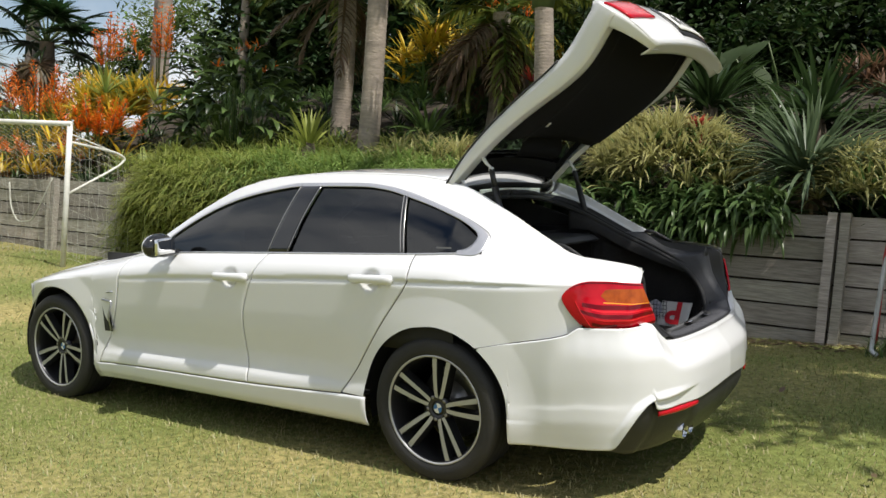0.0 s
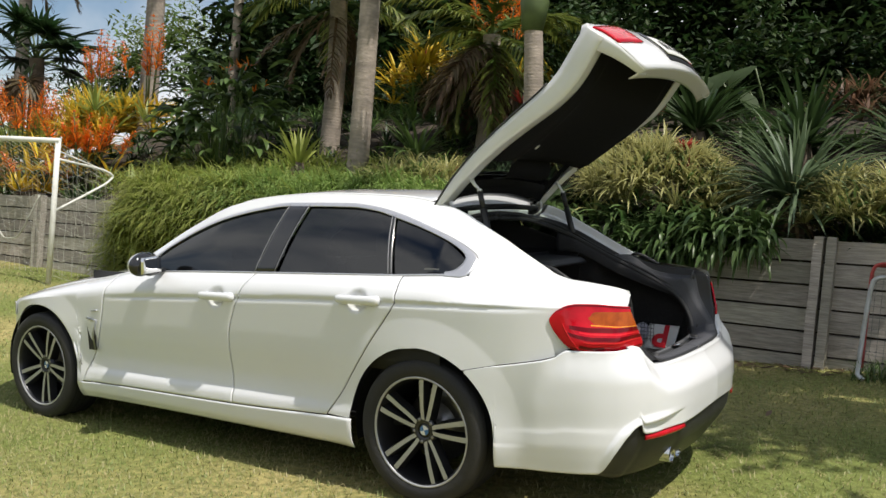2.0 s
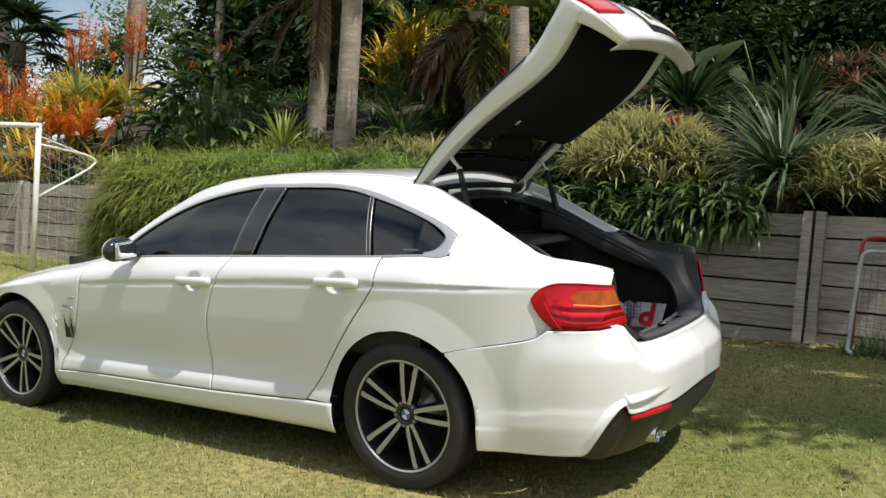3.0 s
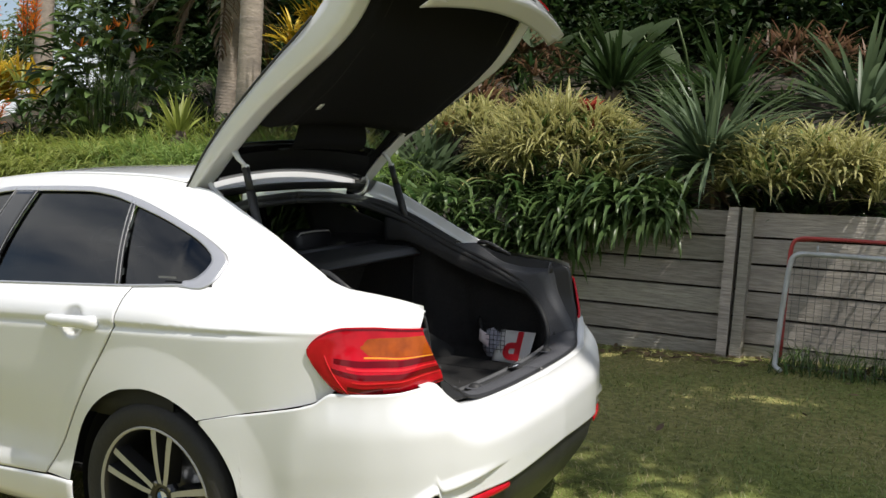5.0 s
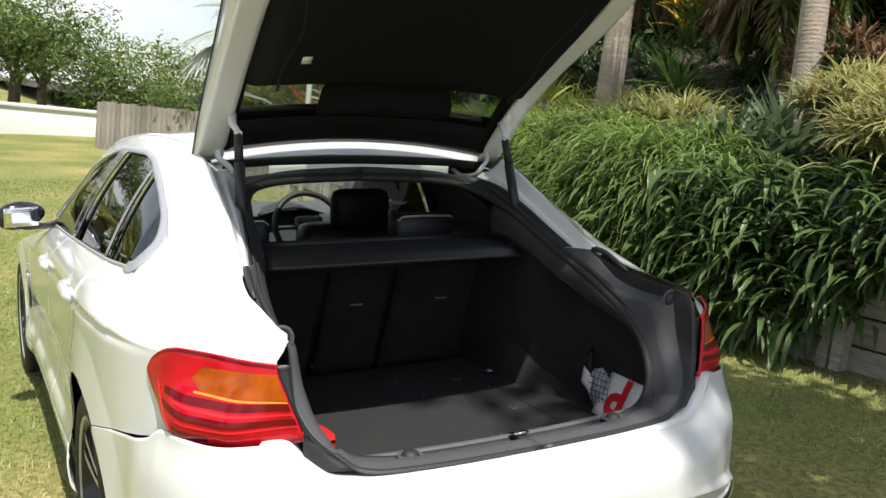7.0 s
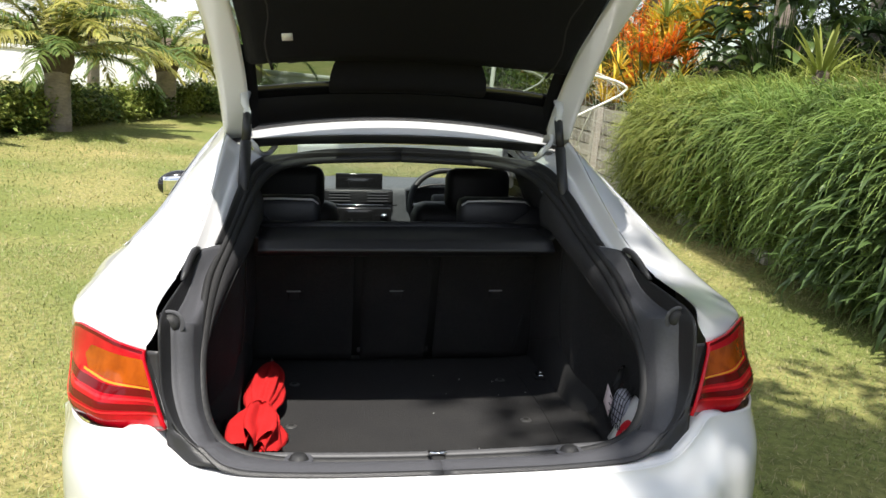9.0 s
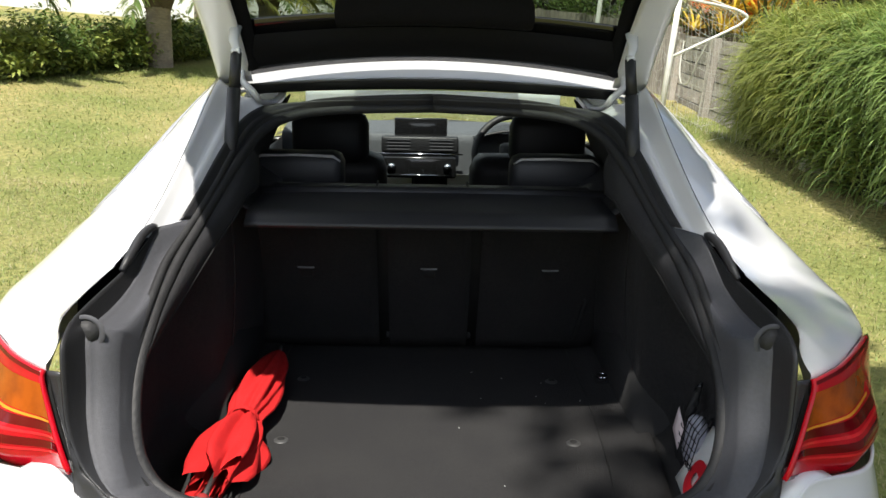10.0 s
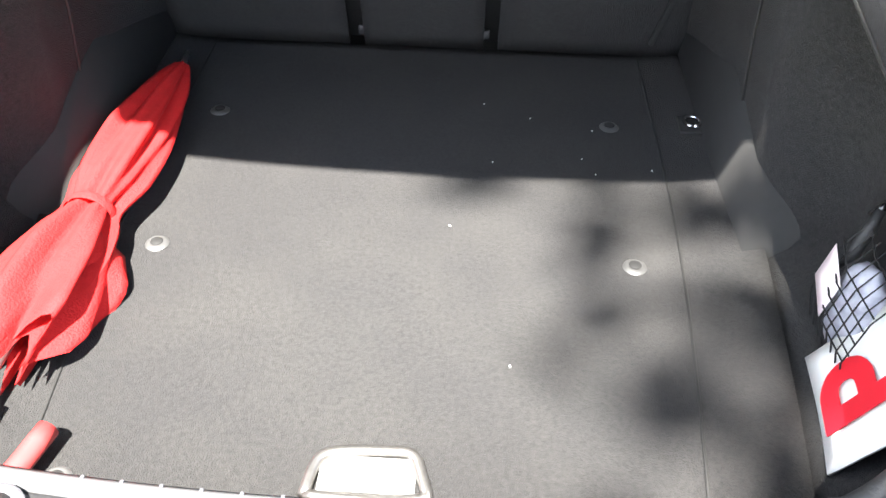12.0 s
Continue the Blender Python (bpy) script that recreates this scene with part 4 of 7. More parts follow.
part("lining", grid(lining, 60, 48), LINING, tailgate, "black moulded tailgate lining")
part("lining_upper", grid(lambda u, v: gate_at(0.03 + 0.080 * u, (2 * v - 1) * (0.80 + 0.04 * u), 0.028 + 0.012 * math.sin(math.pi * u)), 8, 24), LINING, tailgate)
for s in (-1, 1):
    part("lining_side", grid(lambda u, v: gate_at(0.03 + 0.24 * u, s * (0.80 + 0.075 * v), 0.030 + 0.014 * math.sin(math.pi * v)), 12, 6), LINING, tailgate)
    # seam where the strut cover ends
    part("lining_seam", tube([gate_at(0.26 + 0.5 * t / 12, s * (0.70 + 0.02 * math.sin(t)), lining_in(0.26 + 0.5 * t / 12) + 0.001) for t in range(13)], 0.004, 6), GAP, tailgate)
part("brake_light_cover", grid(lambda u, v: gate_at(0.120 + 0.135 * u, (2 * v - 1) * 0.42 * (1 - 0.22 * abs(2 * u - 1) ** 3), 0.030 + 0.075 * math.sin(math.pi * u)), 10, 20), LINING, tailgate)
part("lining_wire", tube([gate_at(0.235, -0.30, 0.05), gate_at(0.242, -0.45, 0.062), gate_at(0.235, -0.62, 0.066), gate_at(0.27, -0.74, 0.075), gate_at(0.34, -0.765, 0.080)], 0.003, 6), GREY_PLASTIC, tailgate)
part("lining_label", grid(lambda u, v: gate_at(0.352 + 0.024 * u, -0.635 + 0.050 * v, lining_in(0.36) + 0.006), 2, 2), PLATE_WHITE, tailgate, "small white label", solid=0.001)
latch = gate_at(0.93, 0.0, 0.10)
part("latch_loop", tube([latch + Vector(p) for p in ((0.0, -0.022, 0.02), (-0.035, -0.022, -0.01), (-0.05, -0.010, -0.02), (-0.05, 0.010, -0.02), (-0.035, 0.022, -0.01), (0.0, 0.022, 0.02))], 0.0045, 8), CHROME, tailgate)
part("latch_plate", box((0.02, 0.10, 0.06), latch + Vector((0.005, 0, 0.012)), bevel=0.004), BLACK_PLASTIC, tailgate)
# outer things: number plate, inner lamp halves, badge
plate = part("number_plate", grid(lambda u, v: gate_at(0.935 + 0.04 * u, (2 * v - 1) * 0.33, -0.012), 3, 10), PLATE_WHITE, tailgate, "white number plate", solid=0.004)
for k in range(6):
    part("plate_bar", grid(lambda u, v: gate_at(0.945 + 0.02 * u, -0.25 + 0.086 * k + 0.05 * v, -0.0175), 2, 2), GAP, plate)
part("plate_recess", grid(lambda u, v: gate_at(0.925 + 0.06 * u, (2 * v - 1) * 0.36, -0.004), 4, 10), BLACK_PLASTIC, tailgate, solid=0.004)
for s in (-1, 1):
    part("inner_tail_lamp", grid(lambda u, v: gate_at(0.905 + 0.05 * u, s * (0.60 + 0.39 * v), -0.008), 6, 12), LENS_RED, tailgate, "red inner tail lamp", solid=0.008)
part("boot_badge", lathe([(0.0, 0.004), (0.030, 0.003), (0.036, 0.0)], 24, centre=gate_at(0.90, 0.0, -0.004), axis="x"), GLOSS_BLACK, tailgate)

# gas struts and hinge arms
for s in (-1, 1):
    top = Vector((0.057, s * 0.469, 1.390))
    foot = Vector((0.137, s * 0.482, 1.095))
    mid = foot.lerp(top, 0.72)
    strut = part("gas_strut", tube([foot, mid], 0.0165, 12), BLACK_PLASTIC, car, "black tailgate strut")
    part("strut_rod", tube([mid, top], 0.0135, 10), BLACK_PLASTIC, strut)
    part("strut_joint", box((0.024, 0.022, 0.022), top, bevel=0.006), PAINT, strut)
    root = swing @ gate_at(0.15, s * 0.86, 0.050)
    part("strut_bracket", tube([root, root.lerp(top, 0.5) + Vector((0, s * 0.006, 0)), top + Vector((0, 0, 0.006))], [0.016, 0.012, 0.009], 10, flat=0.6), PAINT, strut)
    end = swing @ gate_at(0.035, s * 0.885, 0.020)
    arm = smooth_path([(-0.185, s * 0.400, 1.282), (-0.150, s * 0.425, 1.258), (-0.105, s * 0.445, 1.262), (-0.075, s * 0.458, 1.288), (end.x + 0.014, end.y, (end.z + 1.288) / 2), tuple(end)], 18)
    part("hinge_arm", tube(arm, 0.0105, 10, flat=0.7), PAINT, car, "white curved hinge arm")

# ---- boot and cabin ----
edge_line = [(-0.100, 0.0, 1.298), (-0.100, 0.25, 1.292), (-0.060, 0.500, 1.278), (0.05, 0.520, 1.256), (0.2, 0.535, 1.183), (0.36, 0.550, 1.092), (0.45, 0.566, 1.042), (0.55, 0.582, 1.003), (0.8, 0.597, 0.972), (0.848, 0.594, 0.945),
             (0.866, 0.590, 0.84), (0.884, 0.564, 0.758), (0.906, 0.510, 0.708), (0.932, 0.458, 0.672), (0.948, 0.40, 0.665), (0.966, 0.2, 0.663), (0.970, 0.0, 0.663)]
seal_line = [(-0.110, 0.0, 1.254), (-0.105, 0.25, 1.245), (-0.070, 0.375, 1.226), (0.00, 0.425, 1.197), (0.10, 0.452, 1.158), (0.22, 0.480, 1.095), (0.33, 0.503, 1.035), (0.45, 0.522, 0.978), (0.58, 0.530, 0.915), (0.68, 0.530, 0.855),
             (0.74, 0.524, 0.79), (0.778, 0.508, 0.725), (0.80, 0.470, 0.672), (0.822, 0.40, 0.650), (0.838, 0.30, 0.642), (0.846, 0.15, 0.640), (0.848, 0.0, 0.640)]
N_LOOP = 96
edge_pts, seal_pts = [Vector(p) for p in smooth_path(edge_line, N_LOOP)], [Vector(p) for p in smooth_path(seal_line, N_LOOP)]


def flip(p, s):
    return Vector((p[0], s * p[1], p[2]))


def between(i, v, s, bulge=0.0):
    """A place between the aperture's edge (v = 0) and its seal (v = 1)."""
    a, b = edge_pts[i], seal_pts[i]
    k = 0.75 * max(0.0, min(1.0, (i - 40) / 10, (78 - i) / 10))
    vy, vx = v + (min(1.0, v / 0.42) - v) * k, v + (max(0.0, (v - 0.30) / 0.70) - v) * k
    p = Vector((a.x + (b.x - a.x) * vx, a.y + (b.y - a.y) * vy, a.z + (b.z - a.z) * v))
    n = Vector((0.55, 0.0, 0.35)) if i < 8 else Vector((0.55, 0.25, 0.35)) if i < 66 else Vector((0.2, 0, 0.9))
    return flip(p + n.normalized() * bulge * math.sin(math.pi * v), s)


def sunk(i, v):
    """The trim by the lamp lies deeper than its black edge."""
    deep = ease(36, 45, i) * (1 - ease(56, 72, i)) * min(1.0, v / 0.10) * (1 - ease(0.35, 0.95, v))
    back = ease(44, 52, i)
    return Vector((-0.070 * back, 0.0, -0.040 * (1 - back))) * deep


HOOK = 35  # where the painted gutter ends and the plastic begins
for s in (-1, 1):
    def gutter(u, v):
        i = round(11 + u * (HOOK + 3 - 11))
        x = edge_pts[i].x
        yt, zt = top_edge(max(-0.13, x))
        a, b = Vector((max(-0.13, x), s * (yt - 0.002), zt - 0.001)), between(min(i, HOOK), 0.62, s, 0.0)
        return a.lerp(b, v) + Vector((0, 0, -0.016 * math.sin(math.pi * v) + 0.010 * math.exp(-((v - 0.6) / 0.12) ** 2)))
    part("painted_gutter", grid(gutter, HOOK + 3 - 11, 12), PAINT, car, "white painted hatch gutter", solid=0.004)
    part("gutter_trim", grid(lambda u, v: between(round(u * HOOK), 0.55 + v * 0.45, s, 0.010), HOOK, 6), BLACK_PLASTIC, car, solid=0.004)
    def rear_trim(u, v):
        i = round(HOOK + u * (N_LOOP - HOOK))
        lip = 0.014 * math.exp(-((v - 0.06) / 0.06) ** 2)
        return between(i, v, s, 0.004 if i < 72 else 0.016 + lip) + sunk(i, v)
    part("aperture_trim", grid(lambda u, v: rear_trim(u, 0.09 + 0.91 * v), N_LOOP - HOOK, 14), GREY_PLASTIC, car, "dark grey boot aperture trim", solid=0.004)
    hook = [between(HOOK + k, 0.0, s) + Vector((0, 0, 0.004 + 0.020 * math.sin(math.pi * k / 8))) for k in range(9)]
    part("trim_hook", tube(hook, [0.005] + [0.009] * 7 + [0.005], 8), BLACK_PLASTIC, car)
    part("trim_edge", grid(lambda u, v: rear_trim(u, 0.105 * v), N_LOOP - HOOK, 6), BLACK_PLASTIC, car, "black recessed edge of the aperture trim", solid=0.004)
for s in (-1, 1):
    # jamb between the lamp and the trim
    def jamb(u, v):
        z = 0.676 + 0.232 * u
        x = lamp_end(z) - 0.005
        inner = min(edge_pts[48:], key=lambda p: abs(p.z - z))
        return Vector((x, s * (half_width(x) + 0.001), z)).lerp(Vector((inner.x - 0.003, s * inner.y, z)), v)
    part("lamp_jamb", grid(jamb, 24, 3), BLACK_PLASTIC, car, solid=0.003)
for d, r in ((0.0, 0.0125), (0.030, 0.009)):
    loop = [flip(p + (edge_pts[i] - p).normalized() * d, -1) for i, p in enumerate(seal_pts)] + [flip(p + (edge_pts[i] - p).normalized() * d, 1) for i, p in list(enumerate(seal_pts))[::-1]][1:]
    part("boot_seal", tube(loop, r, 10), RUBBER, car, "black rubber boot seal")
# header under the roof's rear edge
part("header_strip", grid(lambda u, v: (-0.100 - 0.006 * v + 0.012 * (2 * u - 1) ** 2, -0.328 + 0.656 * u, 1.299 - 0.033 * v - 0.006 * (2 * u - 1) ** 2), 24, 3), HEADER, car, "pale grey headliner edge", solid=0.004)
part("header_gutter", grid(lambda u, v: (-0.085 - 0.030 * v, -0.47 + 0.94 * u, 1.328 - 0.026 * v - 0.020 * (2 * u - 1) ** 2), 24, 4), BLACK_PLASTIC, car, solid=0.004)
part("headliner", grid(lambda u, v: (-1.36 + 1.24 * u, -0.56 + 1.12 * v, roof_c(-1.36 + 1.24 * u) - 0.045 - 0.05 * (2 * v - 1) ** 2), 20, 16), HEADLINER, car)
# rubber buffers, sill plate, striker
for s in (-1, 1):
    for c, ax in (((0.768, s * 0.584, 0.944), "x"), ((0.862, s * 0.305, 0.662), "z")):
        b = part("buffer", lathe([(0.0, 0.012), (0.012, 0.012), (0.018, 0.007), (0.022, 0.0)], 20, centre=c, axis=ax), RUBBER, car, "round rubber buffer")
        part("buffer_ring", lathe([(0.022, 0.0), (0.027, 0.004), (0.032, 0.0)], 20, centre=c, axis=ax), GREY_PLASTIC, b)
SCUFF = material("sill_plate", (0.10, 0.10, 0.104), 0.55, metal=0.15, grain=0.3, grain_scale=80)
plate = part("sill_plate", grid(lambda u, v: (0.824 - 0.034 * (2 * u - 1) ** 2 + 0.020 * v, -0.46 + 0.92 * u, 0.650 + 0.005 * math.sin(math.pi * v)), 40, 4), SCUFF, car, "ribbed grey boot sill plate", solid=0.006)
for k in range(14):
    part("sill_rib", box((0.010, 0.004, 0.003), (0.828 - 0.16 * (-0.24 + 0.037 * k) ** 2, -0.24 + 0.037 * k, 0.655), bevel=0.001), GREY_PLASTIC, plate)
striker = part("striker_plate", box((0.05, 0.030, 0.012), (0.868, 0.0, 0.660), bevel=0.004), GAP, car)
part("striker_bar", tube([(0.850, -0.016, 0.664), (0.877, -0.016, 0.672), (0.877, 0.016, 0.672), (0.850, 0.016, 0.664)], 0.0045, 8), CHROME, striker)
part("sill_inner", grid(lambda u, v: (0.828 - 0.034 * (2 * u - 1) ** 2 - 0.018 * v, -0.49 + 0.98 * u, 0.650 - 0.115 * v), 20, 4), GREY_PLASTIC, car, solid=0.004)

# floor, side walls, seat backs
FLOOR_Z = 0.535


floor_half = smooth_line((-0.30, 0.495), (0.0, 0.508), (0.25, 0.520), (0.46, 0.505), (0.68, 0.482), (0.80, 0.465))


fl = part("boot_floor", grid(lambda u, v: (-0.26 + 1.070 * u, (2 * v - 1) * floor_half(-0.26 + 1.070 * u), FLOOR_Z + 0.012 * max(0.0, abs(2 * v - 1) - 0.80) / 0.2), 40, 40), CARPET, car, "dark carpeted boot floor", solid=0.006)
for s in (-1, 1):
    part("floor_seam", tube([(0.74 - 0.98 * k / 14, s * (0.366 + 0.040 * math.sin(min(1.0, k / 9) * math.pi / 2)), FLOOR_Z + 0.0035) for k in range(15)], 0.0020, 6), GAP, fl)
HOLE = material("handle_recess", (0.22, 0.22, 0.215), 0.5, metal=0.1, grain=0.2)
hz = FLOOR_Z + 0.008
hd = part("floor_handle", tube(smooth_path([(0.750, -0.060, hz), (0.720, -0.056, hz), (0.702, -0.050, hz), (0.694, -0.036, hz), (0.690, 0.0, hz), (0.689, 0.040, hz), (0.696, 0.054, hz), (0.715, 0.061, hz), (0.745, 0.070, hz), (0.752, 0.0, hz), (0.750, -0.060, hz)], 40), 0.007, 8), STEEL, fl, "metal floor handle")
part("handle_pan", grid(lambda u, v: (0.698 + 0.045 * u, -0.048 + 0.104 * v, FLOOR_Z + 0.0085 - 0.003 * math.sin(math.pi * u) * math.sin(math.pi * v)), 4, 6), HOLE, hd)
for x, y, z in ((0.358, -0.336, 0.0), (0.358, 0.332, 0.0), (0.002, 0.330, 0.0), (0.004, -0.336, 0.0), (0.745, -0.325, 0.0), (0.745, 0.325, 0.0)):
    e = part("floor_stud", lathe([(0.0, 0.004), (0.008, 0.004), (0.011, 0.006), (0.017, 0.001)], 20, centre=(x, y, FLOOR_Z + 0.003 + z), axis="z"), STUD, fl, "small dull steel floor stud")
    part("stud_slot", lathe([(0.0, 0.001), (0.008, 0.001), (0.009, 0.0)], 14, centre=(x, y, FLOOR_Z + 0.0085 + z), axis="z"), GAP, e)
ring = part("lashing_plate", box((0.05, 0.045, 0.006), (0.0, 0.467, FLOOR_Z + 0.014), bevel=0.002), GAP, fl)
part("lashing_ring", tube([(0.0 + 0.016 * math.cos(a / 12 * math.tau), 0.467 + 0.014 * math.sin(a / 12 * math.tau), FLOOR_Z + 0.022) for a in range(13)], 0.0035, 8), CHROME, ring)


wall_rim_z = smooth_line((-0.32, 1.02), (0.20, 1.06), (0.33, 1.03), (0.45, 0.972), (0.58, 0.91), (0.68, 0.85), (0.74, 0.785), (0.78, 0.71))
wall_rim_y = smooth_line((-0.32, 0.46), (0.2, 0.478), (0.33, 0.503), (0.45, 0.520), (0.58, 0.530), (0.68, 0.530), (0.74, 0.524), (0.78, 0.508))


def side_wall(s):
    def at(u, v):
        x = -0.32 + 1.10 * u
        zt = wall_rim_z(x)
        yt = wall_rim_y(x)
        y0 = floor_half(x)
        z = FLOOR_Z + (zt - FLOOR_Z) * v
        pocket = ease(0.22, 0.36, x) * max(0.0, min(1.0, (0.78 - x) / 0.06))
        bow = -0.020 * math.sin(math.pi * v) * (1 - pocket)
        bow += 0.095 * pocket * min(1.0, v / 0.07) * (1 - ease(0.80, 1.0, v))
        return (x, s * (y0 + (yt - y0) * v**1.5 + bow), z)
    return at


for s in (-1, 1):
    part("boot_side", grid(side_wall(s), 44, 18), CARPET, car, "dark carpeted boot side", solid=0.006)
    part("side_seam", tube([Vector(side_wall(s)(0.42 + 0.10 * (k / 10) ** 2 * 0.3, k / 10)) + Vector((0, -s * 0.006, 0)) for k in range(11)], 0.0025, 6), GAP, car)
    # ledge that carries the shelf, and the trim that climbs from it to the strut
    part("shelf_ledge", grid(lambda u, v: (-0.40 + 0.56 * u, s * (0.425 + 0.075 * v), 1.026 + 0.050 * v), 12, 6), BLACK_PLASTIC, car, solid=0.006)
    trim_out = smooth_line((0.04, 0.440, 1.166), (0.12, 0.456, 1.146), (0.22, 0.480, 1.092), (0.33, 0.503, 1.032), (0.45, 0.521, 0.975), (0.58, 0.530, 0.912), (0.68, 0.531, 0.852))
    trim_in = smooth_line((0.04, 0.434, 1.060), (0.12, 0.436, 1.062), (0.22, 0.446, 1.034), (0.33, 0.480, 0.972), (0.45, 0.504, 0.918), (0.58, 0.522, 0.872), (0.68, 0.530, 0.842))

    def side_trim(u, v):
        x = 0.04 + 0.64 * u
        a, b = trim_out(x), trim_in(x)
        k = math.sin(math.pi * v)
        return (x, s * (a[0] + (b[0] - a[0]) * v - 0.010 * k), a[1] + (b[1] - a[1]) * v + 0.012 * k)
    part("side_trim", grid(side_trim, 32, 8), MATT_TRIM, car, "dark grey moulded boot side trim", solid=0.004)
    part("trim_groove", tube([Vector(side_trim(k / 20, 0.97)) + Vector((0, -s * 0.002, 0)) for k in range(21)], 0.0025, 6), GAP, car)
    part("pillar_lining", grid(lambda u, v: (-0.42 + 0.62 * u, s * (0.505 - 0.085 * v * (1 - 0.2 * u) + 0.03 * u), 1.06 + (0.20 - 0.19 * u**1.3) * v), 12, 8), MATT_TRIM, car, solid=0.004)

seat_back = lambda y0, y1: grid(lambda u, v: (-0.262 + 0.195 * v + 0.010 * math.sin(math.pi * u) * math.sin(math.pi * v), y0 + (y1 - y0) * u, FLOOR_Z + 0.008 + 0.465 * v), 10, 12)
for y0, y1 in ((-0.485, -0.147), (-0.117, 0.111), (0.139, 0.485)):
    sb = part("seat_back", seat_back(y0, y1), CARPET, car, "dark carpeted folding seat back", solid=0.014)
    yc = (y0 + y1) / 2
    ya = -0.342 if y0 < -0.3 else 0.332 if y1 > 0.3 else -0.004
    part("tether_cover", box((0.008, 0.046, 0.004), (-0.130, ya, 0.812), bevel=0.001), EDGE_GREY, sb)
    part("tether_recess", box((0.006, 0.034, 0.030), (-0.139, ya, 0.795), turn=Euler((0, radians(22.5), 0)).to_matrix(), bevel=0.003), GAP, sb)
    for e in (-1, 1):
        part("child_seat_loop", box((0.010, 0.030, 0.018), (-0.250, yc + e * 0.11, 0.575), bevel=0.003), BLACK_PLASTIC, sb)
part("seat_slot", box((0.008, 0.012, 0.150), (-0.196, 0.432, 0.650), turn=Euler((radians(-7), radians(22.5), 0)).to_matrix(), bevel=0.003), GAP, car)
part("seat_bulkhead", box((0.02, 0.98, 0.50), (-0.195, 0, 0.78), turn=Euler((0, radians(22.5), 0)).to_matrix()), GAP, car)
shelf = part("parcel_shelf", grid(lambda u, v: (0.222 - 0.262 * u + 0.018 * (1 - (2 * v - 1) ** 2) * (1 - u), (2 * v - 1) * (0.432 - 0.004 * u), 1.030 + 0.010 * u - 0.022 * math.exp(-((u) / 0.08) ** 2) + 0.004 * math.sin(math.pi * v)), 26, 24), LEATHER, car, "black retractable parcel shelf", solid=0.010)
part("shelf_housing", tube([(-0.030, -0.455, 1.036), (-0.030, 0.0, 1.040), (-0.030, 0.455, 1.036)], 0.021, 14), BLACK_PLASTIC, shelf)
# rear bench top, head restraints, front seats
part("bench_top", box((0.185, 0.98, 0.10), (-0.150, 0.0, 0.985), bevel=0.035), LEATHER, car)
for y in (-0.15, 0.10):
    part("bench_seam", box((0.18, 0.006, 0.012), (-0.145, y, 1.0335), bevel=0.002), GAP, car)
part("seat_release", box((0.020, 0.075, 0.008), (-0.130, -0.235, 1.038), bevel=0.003), CHROME, car)
part("bench_front", grid(lambda u, v: (-0.235 - 0.10 * v, -0.49 + 0.98 * u, 1.0 - 0.42 * v), 6, 6), LEATHER, car, solid=0.01)
for y in (-0.385, 0.358):
    rest = part("rear_head_restraint", box((0.105, 0.262, 0.120), (-0.335, y, 1.046), bevel=0.030), LEATHER, car, "black leather head restraint with pale piping")
    part("piping", tube([(-0.296, y - 0.122, 1.080), (-0.292, y - 0.102, 1.096), (-0.290, y, 1.099), (-0.292, y + 0.102, 1.096), (-0.296, y + 0.122, 1.080)], 0.0045, 6), PIPING, rest)
for y in (-0.42, 0.40):
    fr = part("front_seat", box((0.16, 0.50, 0.62), (-1.20, y, 0.69), turn=Euler((0, radians(14), 0)).to_matrix(), bevel=0.06), LEATHER, car, "black leather front seat")
    part("front_head_restraint", box((0.10, 0.29, 0.20), (-1.10, y + 0.04, 1.050), bevel=0.045), LEATHER, fr)
# dashboard
dash = part("dashboard", grid(lambda u, v: (-2.20 + 0.30 * math.sin(min(1.0, v * 1.6) * math.pi / 2) + 0.02 * math.sin(math.pi * u), -0.70 + 1.40 * u, 1.008 - 0.06 * v - 0.36 * max(0.0, v - 0.55)), 24, 14), material("dash_grey", (0.11, 0.115, 0.125), 0.5, bump=0.3, bump_scale=200, grain=0.2, spec=0.3), car, "grey moulded dashboard")
scr = part("screen", box((0.02, 0.247, 0.110), (-1.895, -0.047, 0.996), bevel=0.006), GLOSS_BLACK, dash, "black display screen")
part("vent_panel", box((0.05, 0.36, 0.075), (-1.865, -0.05, 0.932), bevel=0.010), BLACK_PLASTIC, dash)
for y in (-0.15, 0.05):
    for k in range(4):
        part("vent_slat", box((0.008, 0.11, 0.006), (-1.838, y, 0.910 + 0.015 * k), bevel=0.001), GREY_PLASTIC, dash)
part("vent_line", tube([(-1.835, -0.24, 0.890), (-1.832, 0.15, 0.890)], 0.004, 6), CHROME, dash)
part("radio_panel", box((0.05, 0.34, 0.10), (-1.82, -0.05, 0.832), bevel=0.010), GLOSS_BLACK, dash)
for y in (-0.18, 0.08):
    part("radio_knob", lathe([(0.0, 0.016), (0.018, 0.014), (0.020, 0.0)], 16, centre=(-1.795, y, 0.832), axis="x"), CHROME, dash)
part("radio_trim", tube([(-1.79, -0.20, 0.797), (-1.79, 0.10, 0.797)], 0.0035, 6), CHROME, dash)
part("gear_lever", tube([(-1.50, -0.03, 0.60), (-1.47, -0.03, 0.70), (-1.44, -0.03, 0.745)], [0.016, 0.014, 0.024], 10), CHROME, car)
wheel_c, tilt = Vector((-1.58, 0.375, 0.925)), Euler((0, radians(-24), 0)).to_matrix()
